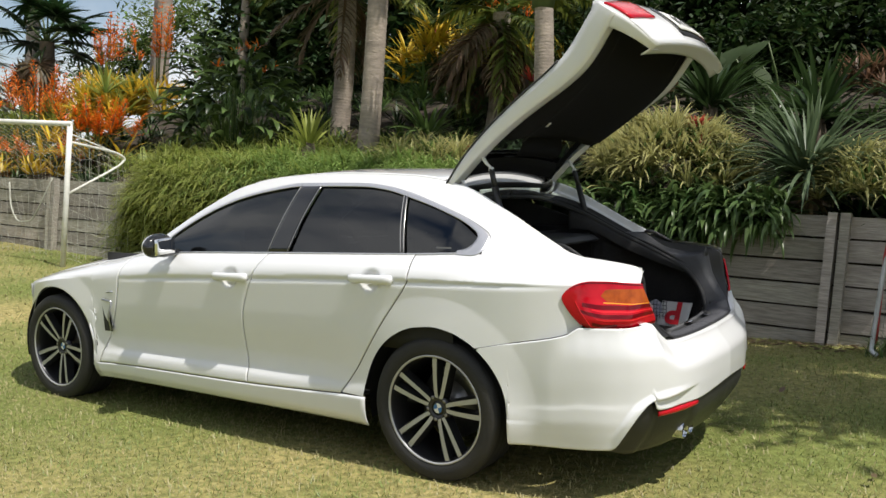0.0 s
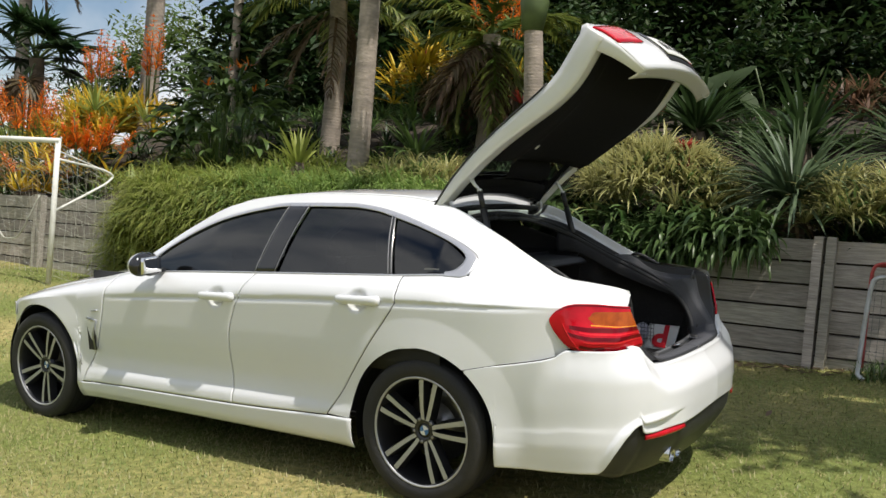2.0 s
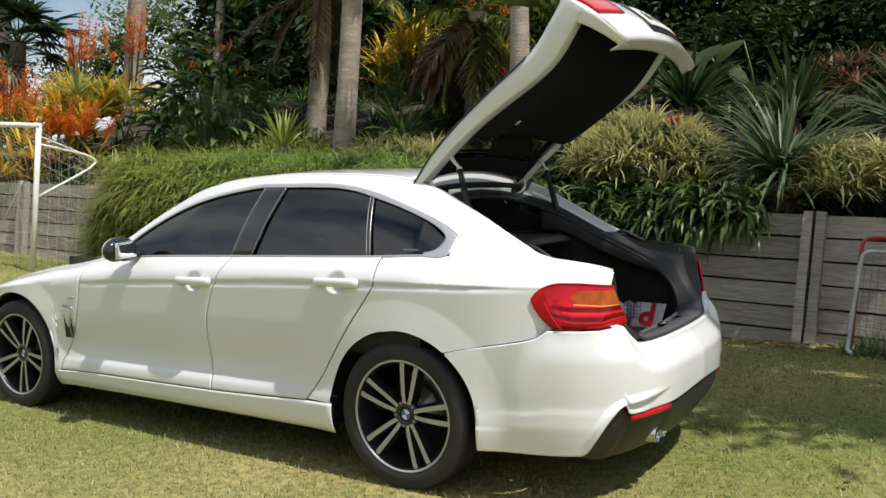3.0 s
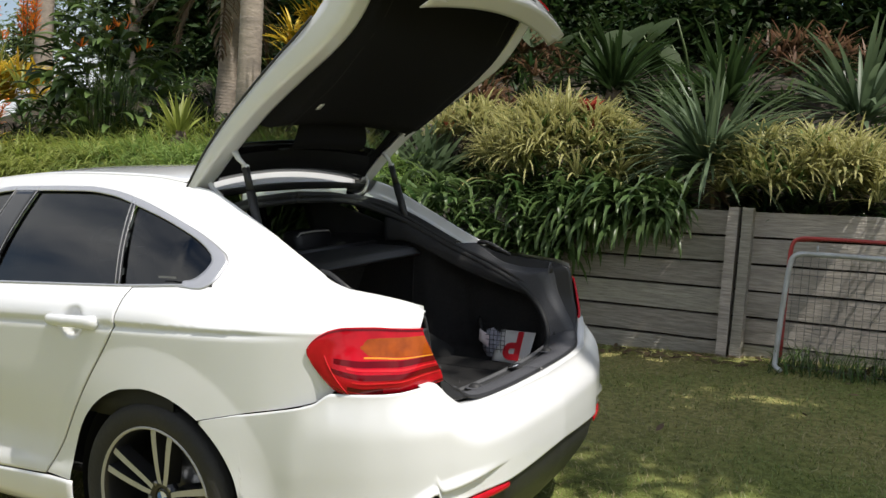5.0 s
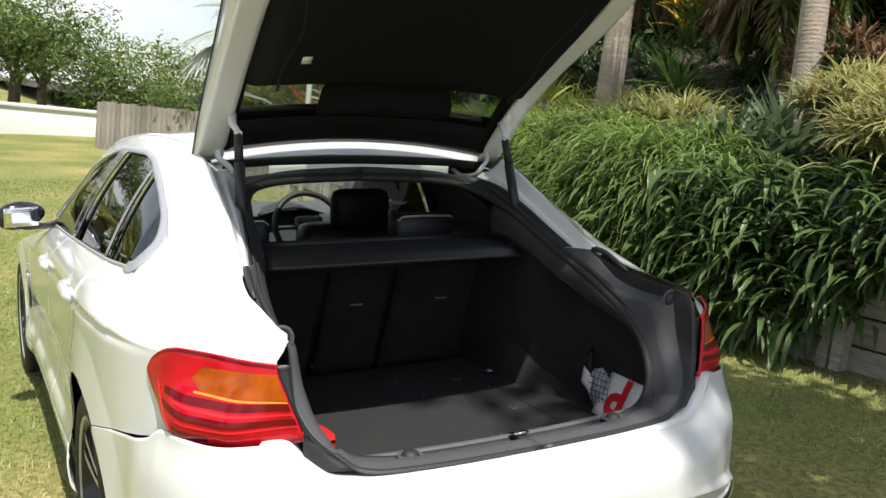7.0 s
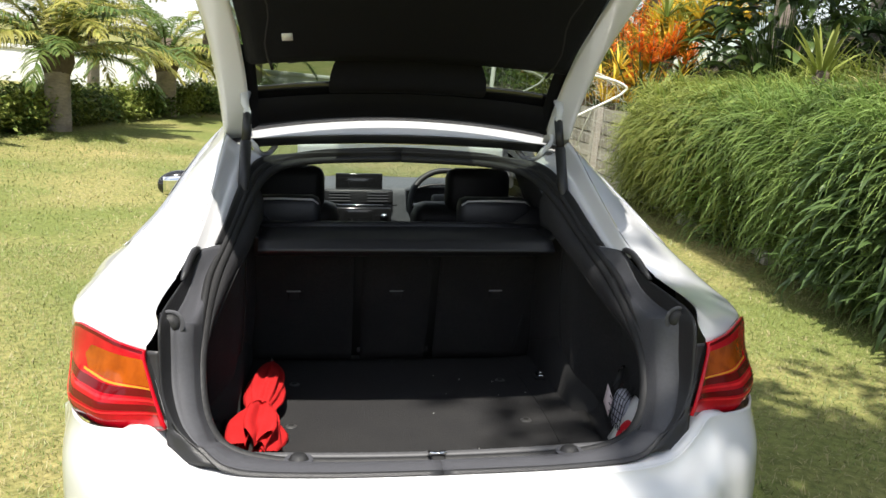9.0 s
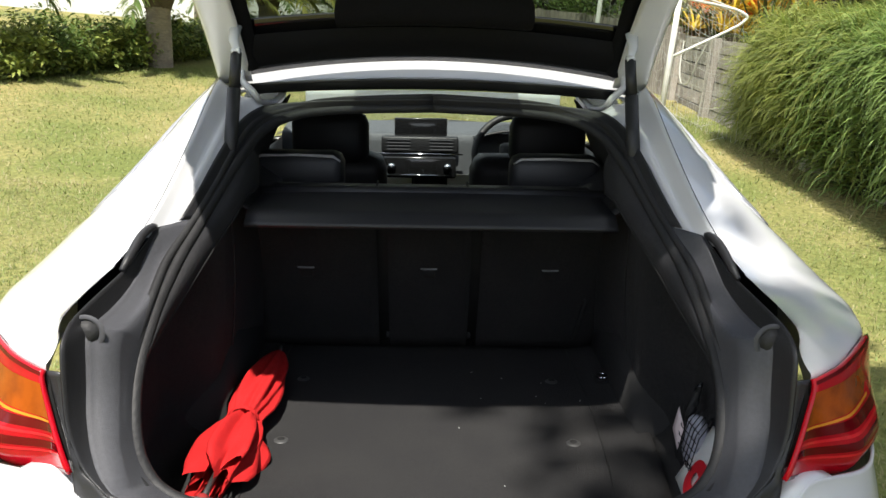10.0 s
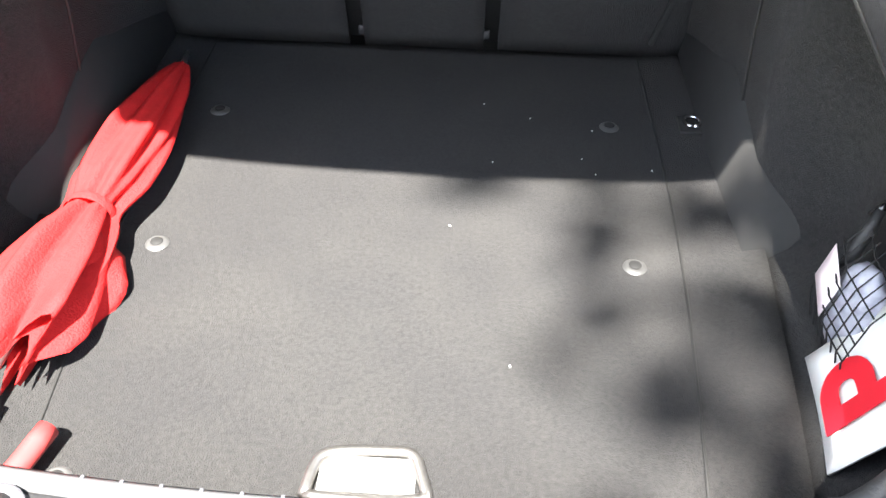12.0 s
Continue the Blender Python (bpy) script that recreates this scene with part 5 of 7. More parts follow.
st = part("steering_wheel", tube([wheel_c + tilt @ Vector((0, 0.182 * math.cos(a / 40 * math.tau), 0.182 * math.sin(a / 40 * math.tau))) for a in range(41)], 0.0155, 10), LEATHER, car, "black leather steering wheel")
part("wheel_boss", box((0.05, 0.15, 0.11), wheel_c, turn=tilt, bevel=0.02), BLACK_PLASTIC, st)
for a in (0, 180, 270):
    part("wheel_arm", tube([wheel_c + tilt @ Vector((0, 0.06 * math.cos(radians(a)), 0.06 * math.sin(radians(a)))), wheel_c + tilt @ Vector((0, 0.172 * math.cos(radians(a)), 0.172 * math.sin(radians(a))))], 0.016, 8, flat=0.5), TRIM, st)
part("instrument_hood", grid(lambda u, v: (-1.98 + 0.16 * v, 0.20 + 0.35 * u, 0.965 + 0.055 * math.sin(math.pi * u) * (1 - 0.3 * v)), 12, 5), BLACK_PLASTIC, dash, solid=0.008)
# inner door cards and cabin floor keep light out from below
for s in (-1, 1):
    part("door_card", grid(lambda u, v: (-2.15 + 1.85 * u, s * (0.745 - 0.03 * v), 0.30 + 0.64 * v), 10, 6), BLACK_PLASTIC, car, solid=0.006)
part("cabin_floor", box((2.35, 1.56, 0.02), (-1.35, 0, 0.315)), GAP, car)
part("boot_well", box((1.02, 1.06, 0.02), (0.33, 0, 0.515)), GAP, car)
part("rear_valance", box((0.02, 1.10, 0.30), (0.838, 0, 0.47)), GAP, car)

# ---- plants: tools ----
rng = np.random.default_rng(7)


def leaf_batch(base, az, el, length, width, droop, seg=4, across=2, shape="strap", twist=0.0, fold=0.0):
    """Vertices, faces and the two attributes of many curved leaves at once; every argument may be an array."""
    base = np.atleast_2d(np.asarray(base, float))
    n = len(base)
    az, el, length, width, droop = (np.broadcast_to(np.asarray(a, float), (n,)) for a in (az, el, length, width, droop))
    t = np.linspace(0, 1, seg + 1)
    ang = el[:, None] - droop[:, None] * (t[None] ** 1.3)
    step = length[:, None] / seg
    hx, hz = np.cos(ang) * step, np.sin(ang) * step
    h = np.concatenate([np.zeros((n, 1)), np.cumsum((hx[:, :-1] + hx[:, 1:]) / 2, 1)], 1)
    z = np.concatenate([np.zeros((n, 1)), np.cumsum((hz[:, :-1] + hz[:, 1:]) / 2, 1)], 1)
    ca, sa = np.cos(az)[:, None], np.sin(az)[:, None]
    c = np.stack([base[:, 0:1] + h * ca, base[:, 1:2] + h * sa, base[:, 2:3] + z], -1)
    prof = {"strap": (0.55 + 0.45 * np.minimum(1, t * 4)) * (1 - t**3) + 0.03,
            "blade": (1 - t**1.6) * 0.95 + 0.05,
            "paddle": np.sin(np.pi * np.clip(t * 0.93 + 0.05, 0, 1)) ** 0.8,
            "leaf": np.sin(np.pi * np.clip(t * 0.96 + 0.03, 0, 1))}[shape]
    roll = rng.uniform(-twist, twist, n)[:, None] if twist else np.zeros((n, 1))
    sx, sy, sz = -sa * np.cos(roll), ca * np.cos(roll), np.sin(roll)
    side = np.stack([sx + 0 * t, sy + 0 * t, sz + 0 * t], -1) * (width[:, None] * prof[None] / 2)[..., None]
    lift = np.stack([-np.sin(ang) * ca, -np.sin(ang) * sa, np.cos(ang)], -1) * (width[:, None] * prof[None] * fold)[..., None]
    cols = np.linspace(-1, 1, across)
    v = np.stack([c + side * k + lift * abs(k) for k in cols], 2)  # n, seg+1, across, 3
    m = (seg + 1) * across
    q = []
    for i in range(seg):
        for j in range(across - 1):
            a = i * across + j
            q.append((a, a + 1, a + across + 1, a + across))
    faces = (np.arange(n)[:, None, None] * m + np.array(q)[None]).reshape(-1, 4)
    along = np.broadcast_to(t[None, :, None], (n, seg + 1, across)).reshape(-1)
    edge = np.broadcast_to(np.abs(cols)[None, None], (n, seg + 1, across)).reshape(-1)
    return v.reshape(-1, 3), faces, along, edge


def join_batches(batches):
    vs, fs, al, ed, o = [], [], [], [], 0
    for v, f, a, e in batches:
        vs.append(v)
        fs.append(f + o)
        al.append(a)
        ed.append(e)
        o += len(v)
    return np.concatenate(vs), np.concatenate(fs), np.concatenate(al), np.concatenate(ed)


def leaf_object(name, batches, mat, parent=None, label="", smooth=True):
    v, f, a, e = join_batches(batches if isinstance(batches, list) else [batches])
    me = bpy.data.meshes.new(name)
    me.vertices.add(len(v))
    me.vertices.foreach_set("co", v.astype(np.float32).ravel())
    me.loops.add(f.size)
    me.loops.foreach_set("vertex_index", f.astype(np.int32).ravel())
    me.polygons.add(len(f))
    me.polygons.foreach_set("loop_start", np.arange(0, f.size, 4, dtype=np.int32))
    me.polygons.foreach_set("use_smooth", np.full(len(f), smooth))
    for key, val in (("along", a), ("across", e)):
        at = me.attributes.new(key, "FLOAT", "POINT")
        at.data.foreach_set("value", val.astype(np.float32))
    me.update(calc_edges=True)
    me.materials.append(mat)
    ob = new(name, me)
    if parent:
        ob.parent = parent
        if len(f) > 60:
            ob["kind"] = "stuff"
    if label:
        ob["label"] = label
    return ob


def rosette(at, n, length, width, el=(0.2, 1.4), droop=(0.3, 1.2), spread=0.04, shape="strap", seg=4, across=2, fold=0.0, twist=0.3):
    """Leaves that spring from one heart all round."""
    at = np.array(at, float)
    az = rng.uniform(0, math.tau, n)
    r = rng.uniform(0, spread, n)
    base = at + np.stack([r * np.cos(az), r * np.sin(az), 0 * r], -1)
    e = rng.uniform(*el, n)
    return leaf_batch(base, az, e, length * rng.uniform(0.7, 1.15, n), width * rng.uniform(0.8, 1.2, n), rng.uniform(*droop, n), seg, across, shape, twist, fold)


def clump(centre, radii, count, n, length, width, lift=0.0, **how):
    """Many small rosettes over the upper half of an ellipsoid."""
    out = []
    for _ in range(count):
        while True:
            p = rng.uniform(-1, 1, 2)
            if p @ p < 1:
                break
        h = math.sqrt(1 - p @ p)
        k = rng.uniform(0.75, 1.0)
        out.append(rosette((centre[0] + radii[0] * p[0], centre[1] + radii[1] * p[1], centre[2] + radii[2] * h * k + lift), n, length * rng.uniform(0.8, 1.2), width, **how))
    return out


def foliage_cloud(centre, radii, count, size, shell=0.55, flat=0.0):
    """Single leaves through an ellipsoid, thickest near its surface and gathered in sprays."""
    sprays = max(4, count // 26)
    d = rng.normal(size=(sprays, 3))
    d /= np.linalg.norm(d, axis=1)[:, None]
    rad = rng.uniform(shell, 1.05, sprays)[:, None]
    heart = np.array(centre) + d * rad * np.array(radii)
    pick = rng.integers(0, sprays, count)
    p = heart[pick] + rng.normal(size=(count, 3)) * np.array(radii) * 0.10 + rng.normal(size=(count, 3)) * size * 0.8
    az = rng.uniform(0, math.tau, count)
    return leaf_batch(p, az, rng.uniform(-0.7, 0.9, count), size * rng.uniform(0.7, 1.4, count), size * 0.42 * rng.uniform(0.7, 1.3, count), rng.uniform(0.2, 0.9, count), 2, 2, "leaf", 0.7)


GREEN_GRASSY = leaf_material("grassy_leaf", (0.140, 0.235, 0.052), tip=(0.26, 0.36, 0.10), island=0.6)
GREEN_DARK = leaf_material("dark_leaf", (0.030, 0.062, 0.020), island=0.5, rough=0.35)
GREEN_MID = leaf_material("mid_leaf", (0.075, 0.140, 0.038), tip=(0.13, 0.20, 0.06), island=0.45, rough=0.38)
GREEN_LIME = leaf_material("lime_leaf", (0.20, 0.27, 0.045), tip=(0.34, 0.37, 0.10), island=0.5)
LILY_LEAF = leaf_material("lily_leaf", (0.062, 0.118, 0.036), tip=(0.11, 0.17, 0.055), island=0.5, rough=0.38)
GREEN_BLUE = leaf_material("blue_green_leaf", (0.075, 0.125, 0.065), tip=(0.14, 0.19, 0.105), island=0.35, rough=0.45)
VARIEGATED = leaf_material("variegated_leaf", (0.14, 0.195, 0.045), tip=(0.28, 0.26, 0.09), edge=(0.60, 0.56, 0.26), island=0.45)
PINKISH = leaf_material("pink_bromeliad_leaf", (0.26, 0.15, 0.075), tip=(0.42, 0.10, 0.075), island=0.4)
BROWNISH = leaf_material("bronze_leaf", (0.155, 0.098, 0.055), tip=(0.24, 0.13, 0.08), island=0.5)
YELLOW_LEAF = leaf_material("yellow_leaf", (0.62, 0.42, 0.030), tip=(0.72, 0.52, 0.06), island=0.4)
ORANGE = leaf_material("orange_bract", (0.78, 0.17, 0.015), tip=(0.85, 0.27, 0.03), island=0.4)
RED_BRACT = leaf_material("red_bract", (0.42, 0.035, 0.035), tip=(0.5, 0.08, 0.06), island=0.4)
SILVER = leaf_material("silver_palm_leaf", (0.54, 0.58, 0.52), island=0.3)
PALM_LEAF = leaf_material("palm_leaf", (0.095, 0.150, 0.030), tip=(0.22, 0.24, 0.05), island=0.5)
PALM_YELLOW = leaf_material("yellow_palm_leaf", (0.34, 0.35, 0.08), tip=(0.50, 0.46, 0.13), island=0.5, through=0.45)
DRY_LEAF = leaf_material("dry_leaf", (0.185, 0.130, 0.075), island=0.4)
TREE_LEAF = leaf_material("tree_leaf", (0.036, 0.068, 0.019), island=0.5, rough=0.65)
FAR_LEAF = leaf_material("far_leaf", (0.165, 0.235, 0.065), island=0.5, through=0.45)
PALM_BARK = material("palm_bark", (0.373, 0.314, 0.258), 0.85, grain=0.5, grain_scale=14, stain=0.6, stain_scale=3.0, stain_colour=(0.14, 0.12, 0.10), bump=0.7, bump_scale=22, stretch=(1, 1, 2.2))
BROWN_BARK = material("brown_bark", (0.15, 0.115, 0.085), 0.9, grain=0.6, grain_scale=12, stain=0.5, stain_scale=3, bump=1.0, bump_scale=16)
STEM_GREEN = material("green_stem", (0.10, 0.14, 0.05), 0.5, grain=0.4, grain_scale=10, stain=0.3)


def palm_trunk(parent, foot, head, r0, r1, mat=PALM_BARK, rings=60, sway=0.05):
    """A slim trunk with the scars of old leaves round it."""
    foot, head = Vector(foot), Vector(head)
    pts, rs = [], []
    for i in range(rings * 3 + 1):
        t = i / (rings * 3)
        p = foot.lerp(head, t) + Vector((sway * math.sin(t * 3.0), sway * 0.6 * math.sin(t * 2.2 + 1), 0))
        flare = 0.35 * math.exp(-t * 16)
        ring = (0.035, 0.0, -0.012)[i % 3]
        pts.append(p)
        rs.append((r0 + (r1 - r0) * t) * (1 + flare + ring * (0.7 + 0.6 * noise.noise((t * 40, 0, foot.x)))))
    return part("trunk", tube(pts, rs, 18), mat, parent, "grey ringed trunk" if mat is PALM_BARK else "")


def feather_frond(base, az, el, length, droop, leaflet=0.48, pairs=44, width=0.048, hang=0.9):
    """A palm frond: leaflets down both sides of an arched rib."""
    seg = 16
    t = np.linspace(0, 1, seg + 1)
    ang = el - droop * t**1.2
    st = length / seg
    h = np.concatenate([[0], np.cumsum(np.cos(ang[:-1]) * st)])
    z = np.concatenate([[0], np.cumsum(np.sin(ang[:-1]) * st)])
    rib = np.stack([base[0] + h * math.cos(az), base[1] + h * math.sin(az), base[2] + z], -1)
    k = np.linspace(0.12, 0.99, pairs)
    p = np.stack([np.interp(k, t, rib[:, i]) for i in range(3)], -1)
    a = np.interp(k, t, ang)
    ll = leaflet * np.sin(np.pi * np.clip(k * 0.85 + 0.12, 0, 1)) ** 0.6
    out = [leaf_batch(rib[:1], az, el, length, 0.05, droop, seg, 2, "blade")]
    for s in (-1, 1):
        out.append(leaf_batch(p, az + s * (1.15 - 0.55 * k) + rng.normal(0, 0.06, pairs), a * 0.5 + rng.normal(0.1, 0.12, pairs), ll, width, hang + rng.normal(0, 0.2, pairs), 3, 2, "blade", 0.4))
    return out


def feather_palm(label, foot, height, r, fronds, length, mat, dead=0, lean=(0, 0), el=(0.1, 1.2), crown_mat=None, category="palm tree"):
    palm = thing("palm_tree", label, category, m=Matrix.Translation(foot))
    head = Vector((lean[0], lean[1], height))
    palm_trunk(palm, (0, 0, -0.3), head, r, r * 0.85)
    if crown_mat:
        part("crownshaft", tube([head - Vector((0, 0, 0.1)), head + Vector((0, 0, 0.25)), head + Vector((0, 0, 0.9)), head + Vector((0, 0, 1.0))], [r * 1.0, r * 1.35, r * 0.9, r * 0.4], 16), crown_mat, palm, "smooth green crownshaft")
        head = head + Vector((0, 0, 0.9))
    for i in range(fronds):
        az = math.tau * i / fronds + rng.uniform(-0.25, 0.25)
        leaf_object("frond", feather_frond(head, az, rng.uniform(*el), length * rng.uniform(0.85, 1.1), rng.uniform(1.0, 1.7)), mat, palm)
    for i in range(dead):
        az = rng.uniform(0, math.tau)
        leaf_object("dead_frond", feather_frond(head - Vector((0, 0, 0.1)), az, rng.uniform(-0.9, -0.3), length * 0.8, rng.uniform(0.6, 1.0), pairs=24), DRY_LEAF, palm, "dry brown hanging frond")
    return palm


def fan_leaf(hub, az, el, radius, blades=26, spread=2.3):
    """A fan of stiff blades round a stalk's end."""
    a = np.linspace(-spread, spread, blades)
    u = np.array([math.cos(az) * math.cos(el), math.sin(az) * math.cos(el), math.sin(el)])
    w = np.array([-math.sin(az), math.cos(az), 0.0])
    d = np.cos(a)[:, None] * u + np.sin(a)[:, None] * w
    L = radius * (1 - 0.12 * np.abs(a) / spread) * rng.uniform(0.93, 1.05, blades)
    return leaf_batch(np.repeat([hub], blades, 0), np.arctan2(d[:, 1], d[:, 0]), np.arcsin(np.clip(d[:, 2], -1, 1)), L, radius * 0.135, rng.uniform(0.2, 0.7, blades), 4, 2, "blade", 0.5)


def fan_palm(label, foot, height, r, leaves, radius, stalk, mat, dead=0, hang=0.25):
    palm = thing("fan_palm", label, "palm tree", m=Matrix.Translation(foot))
    palm_trunk(palm, (0, 0, -0.3), (0, 0, height), r * 1.1, r, BROWN_BARK)
    for i in range(leaves + dead):
        az = math.tau * i / leaves * 1.618 + rng.uniform(-0.3, 0.3)
        el = rng.uniform(-0.35, 1.3) if i < leaves else rng.uniform(-1.2, -0.6)
        L = stalk * rng.uniform(0.8, 1.2)
        tip = Vector((math.cos(az) * math.cos(el) * L, math.sin(az) * math.cos(el) * L, height + math.sin(el) * L - 0.1 * L))
        st = part("stalk", tube([(0, 0, height - 0.05), tuple(Vector((0, 0, height)).lerp(tip, 0.5) + Vector((0, 0, 0.08 * L))), tuple(tip)], [0.03, 0.02, 0.014], 6), STEM_GREEN, palm)
        leaf_object("fan", fan_leaf(np.array(tip), az, el - hang, radius * rng.uniform(0.85, 1.1)), mat if i < leaves else DRY_LEAF, st)
    return palm


def broad_tree(label, foot, height, radii, leaves, size, mat=TREE_LEAF, r=0.16, name="tree", lobes=5):
    """A tapered trunk, forking limbs, and a crown of sprays with gaps."""
    tree = thing(name, label, "tree", m=Matrix.Translation(foot))
    top = height - radii[2] * 0.4
    part("trunk", tube([(0, 0, -0.2), (0.04, 0.03, top * 0.35), (-0.03, 0.06, top * 0.7), (0.05, 0.0, top)], [r * 1.3, r, r * 0.8, r * 0.35], 12), BROWN_BARK, tree)
    batches = []
    for i in range(lobes):
        az = math.tau * i / lobes + rng.uniform(-0.4, 0.4)
        d = rng.uniform(0.35, 0.6)
        c = Vector((math.cos(az) * radii[0] * d, math.sin(az) * radii[1] * d, height + rng.uniform(-0.4, 0.35) * radii[2]))
        part("limb", tube([(0, 0.03, top * rng.uniform(0.5, 0.8)), tuple(Vector((0, 0, top * 0.9)).lerp(c, 0.5)), tuple(c)], [r * 0.5, r * 0.35, r * 0.12], 8), BROWN_BARK, tree)
        batches.append(foliage_cloud(c, [q * rng.uniform(0.5, 0.65) for q in radii], leaves // lobes, size))
    leaf_object("crown", batches, mat, tree)
    return tree

# ---- wall pieces ----
def wall_z0(x):
    return ground_z(x, wall_y(x)) - 0.05


wall = thing("wall_retaining", "weathered grey timber sleeper retaining wall holding back the garden bank", "retaining wall", kind="structure")
POST_X = [0.85 + 1.95 * k for k in range(-7, 4)]


def sleeper(name, a, b, h, t, seed):
    """A rough sawn timber between two places, uneven along its edges."""
    a, b = Vector(a), Vector(b)
    d = (b - a)
    n = 6
    bm = bmesh.new()
    ax = d.normalized()
    side = ax.cross(Vector((0, 0, 1))).normalized() if abs(ax.z) < 0.9 else Vector((0, 1, 0))
    up = side.cross(ax).normalized()
    rings = []
    for i in range(n + 1):
        p = a + d * i / n
        w = [0.006 * noise.noise((seed * 3.1 + i * 0.9, k * 5.0, 0.3)) for k in range(4)]
        c = 0.010
        ring = []
        for sx, sz, k in ((1, -1, 0), (1, 1, 1), (-1, 1, 2), (-1, -1, 3)):
            ring.append(bm.verts.new(p + side * (sx * (t / 2 + w[k])) + up * (sz * (h / 2 - c + w[k]))))
        rings.append(ring)
    for p, q in zip(rings, rings[1:]):
        for j in range(4):
            bm.faces.new((p[j], p[(j + 1) % 4], q[(j + 1) % 4], q[j]))
    bm.faces.new(rings[0])
    bm.faces.new(rings[-1][::-1])
    bmesh.ops.bevel(bm, geom=[e for e in bm.edges if len(e.link_faces) == 2 and e.calc_face_angle(0) > 0.8], offset=0.008, segments=1, affect="EDGES")
    return part(name, bm, SLEEPER, wall, smooth=False)


seed = 0
for x0, x1 in zip(POST_X, POST_X[1:]):
    for k in range(6):
        zt0, zt1 = wall_top(x0) - 0.01 - 0.205 * k, wall_top(x1) - 0.01 - 0.205 * k
        seed += 1
        j = 0.012 * noise.noise((seed * 1.7, 0, 0))
        sleeper("sleeper", (x0 + 0.004, wall_y(x0) + j, zt0 - 0.1), (x1 - 0.004, wall_y(x1) + j, zt1 - 0.1), 0.206, 0.075, seed)
for x in POST_X:
    seed += 1
    for e in (-0.052, 0.052):
        h = wall_top(x) + 0.012 + 0.015 * noise.noise((seed, e * 40, 0))
        sleeper("wall_post", (x + e, wall_y(x) - 0.10, wall_z0(x) - 0.2), (x + e + 0.01, wall_y(x) - 0.095, h), 0.098, 0.10, seed + e * 10)
part("wall_backing", box((24, 0.04, 1.5), (-5.5, wall_y(-5.5) + 0.075, wall_top(-5.5) - 0.78), turn=Euler((0, radians(-1.15), radians(-0.8))).to_matrix()), EARTH, wall)

# ---- the planted bank ----
def bz(x, y):
    return bank_z(x, y)


# grassy mass that spills over the wall
def spill(u, v):
    """Surface of the mass: u along the wall, v from the ground in front up and over to the bank."""
    x = -8.9 + 6.7 * u
    end = min(1.0, min(u, 1.06 - u) * 7)
    fat = (0.55 + 0.45 * end) * (1 + 0.22 * noise.noise((x * 0.9, v * 2, 0)) + 0.08 * noise.noise((x * 3.3, v * 5, 2)))
    a = v * math.pi * 0.78
    y = wall_y(x) + 0.10 - fat * (0.78 * math.sin(a * 1.05 + 0.25)) * (1 - 0.25 * v) + 0.62 * v**2.0
    z0 = ground_z(x, 3.6)
    z = z0 + 0.06 + (1.62 * end**0.25 - 0.1) * math.sin(min(1.0, v * 1.12) * math.pi / 2) ** 0.9 + 0.20 * noise.noise((x * 1.1, v * 2.2, 4)) + 0.07 * noise.noise((x * 4.1, v * 7, 9))
    return x, y, z


count = 17000
us, vs = rng.uniform(0, 1, count), rng.uniform(0.0, 1.0, count) ** 0.85
pts = np.array([spill(u, v) for u, v in zip(us, vs)])
az = np.where(rng.uniform(size=count) < 0.72, rng.normal(-math.pi / 2, 0.8, count), rng.uniform(0, math.tau, count))
# the far end takes a lighter leaf colour that stands in for sunlight
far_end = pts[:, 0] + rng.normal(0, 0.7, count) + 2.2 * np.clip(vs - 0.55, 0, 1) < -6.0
for pick, mat, lab in ((~far_end, GREEN_GRASSY, "dense green strap-leaved groundcover spilling over the sleeper wall"), (far_end, GREEN_LIME, "far end of the strap-leaved groundcover, its yellow-green colour lightened for sunlight")):
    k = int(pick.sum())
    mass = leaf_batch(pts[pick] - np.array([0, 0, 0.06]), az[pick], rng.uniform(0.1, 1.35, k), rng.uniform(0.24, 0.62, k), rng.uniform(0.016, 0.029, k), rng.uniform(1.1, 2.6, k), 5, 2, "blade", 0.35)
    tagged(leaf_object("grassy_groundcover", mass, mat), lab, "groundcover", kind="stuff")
# dark sheet under the blades: paints the shade deep in the mass
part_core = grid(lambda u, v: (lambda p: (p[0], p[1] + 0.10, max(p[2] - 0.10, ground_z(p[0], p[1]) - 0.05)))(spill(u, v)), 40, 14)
tagged(part("groundcover_core", part_core, GREEN_DARK), "dark sheet standing in for the shade among the groundcover's leaves", "groundcover", kind="stuff")
# yellow-green crest towards the far end, sunlight put into its leaf colour
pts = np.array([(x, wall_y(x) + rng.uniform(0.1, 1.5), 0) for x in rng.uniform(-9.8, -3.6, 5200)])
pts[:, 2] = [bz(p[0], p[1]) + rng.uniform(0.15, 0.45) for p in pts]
tagged(leaf_object("lime_groundcover", leaf_batch(pts, rng.uniform(0, math.tau, len(pts)), rng.uniform(0.4, 1.3, len(pts)), rng.uniform(0.2, 0.42, len(pts)), 0.022, rng.uniform(0.6, 1.8, len(pts)), 4, 2, "blade", 0.4), GREEN_LIME), "leafy groundcover on the bank, its lime-green colour lightened for sunlight", "groundcover", kind="stuff")

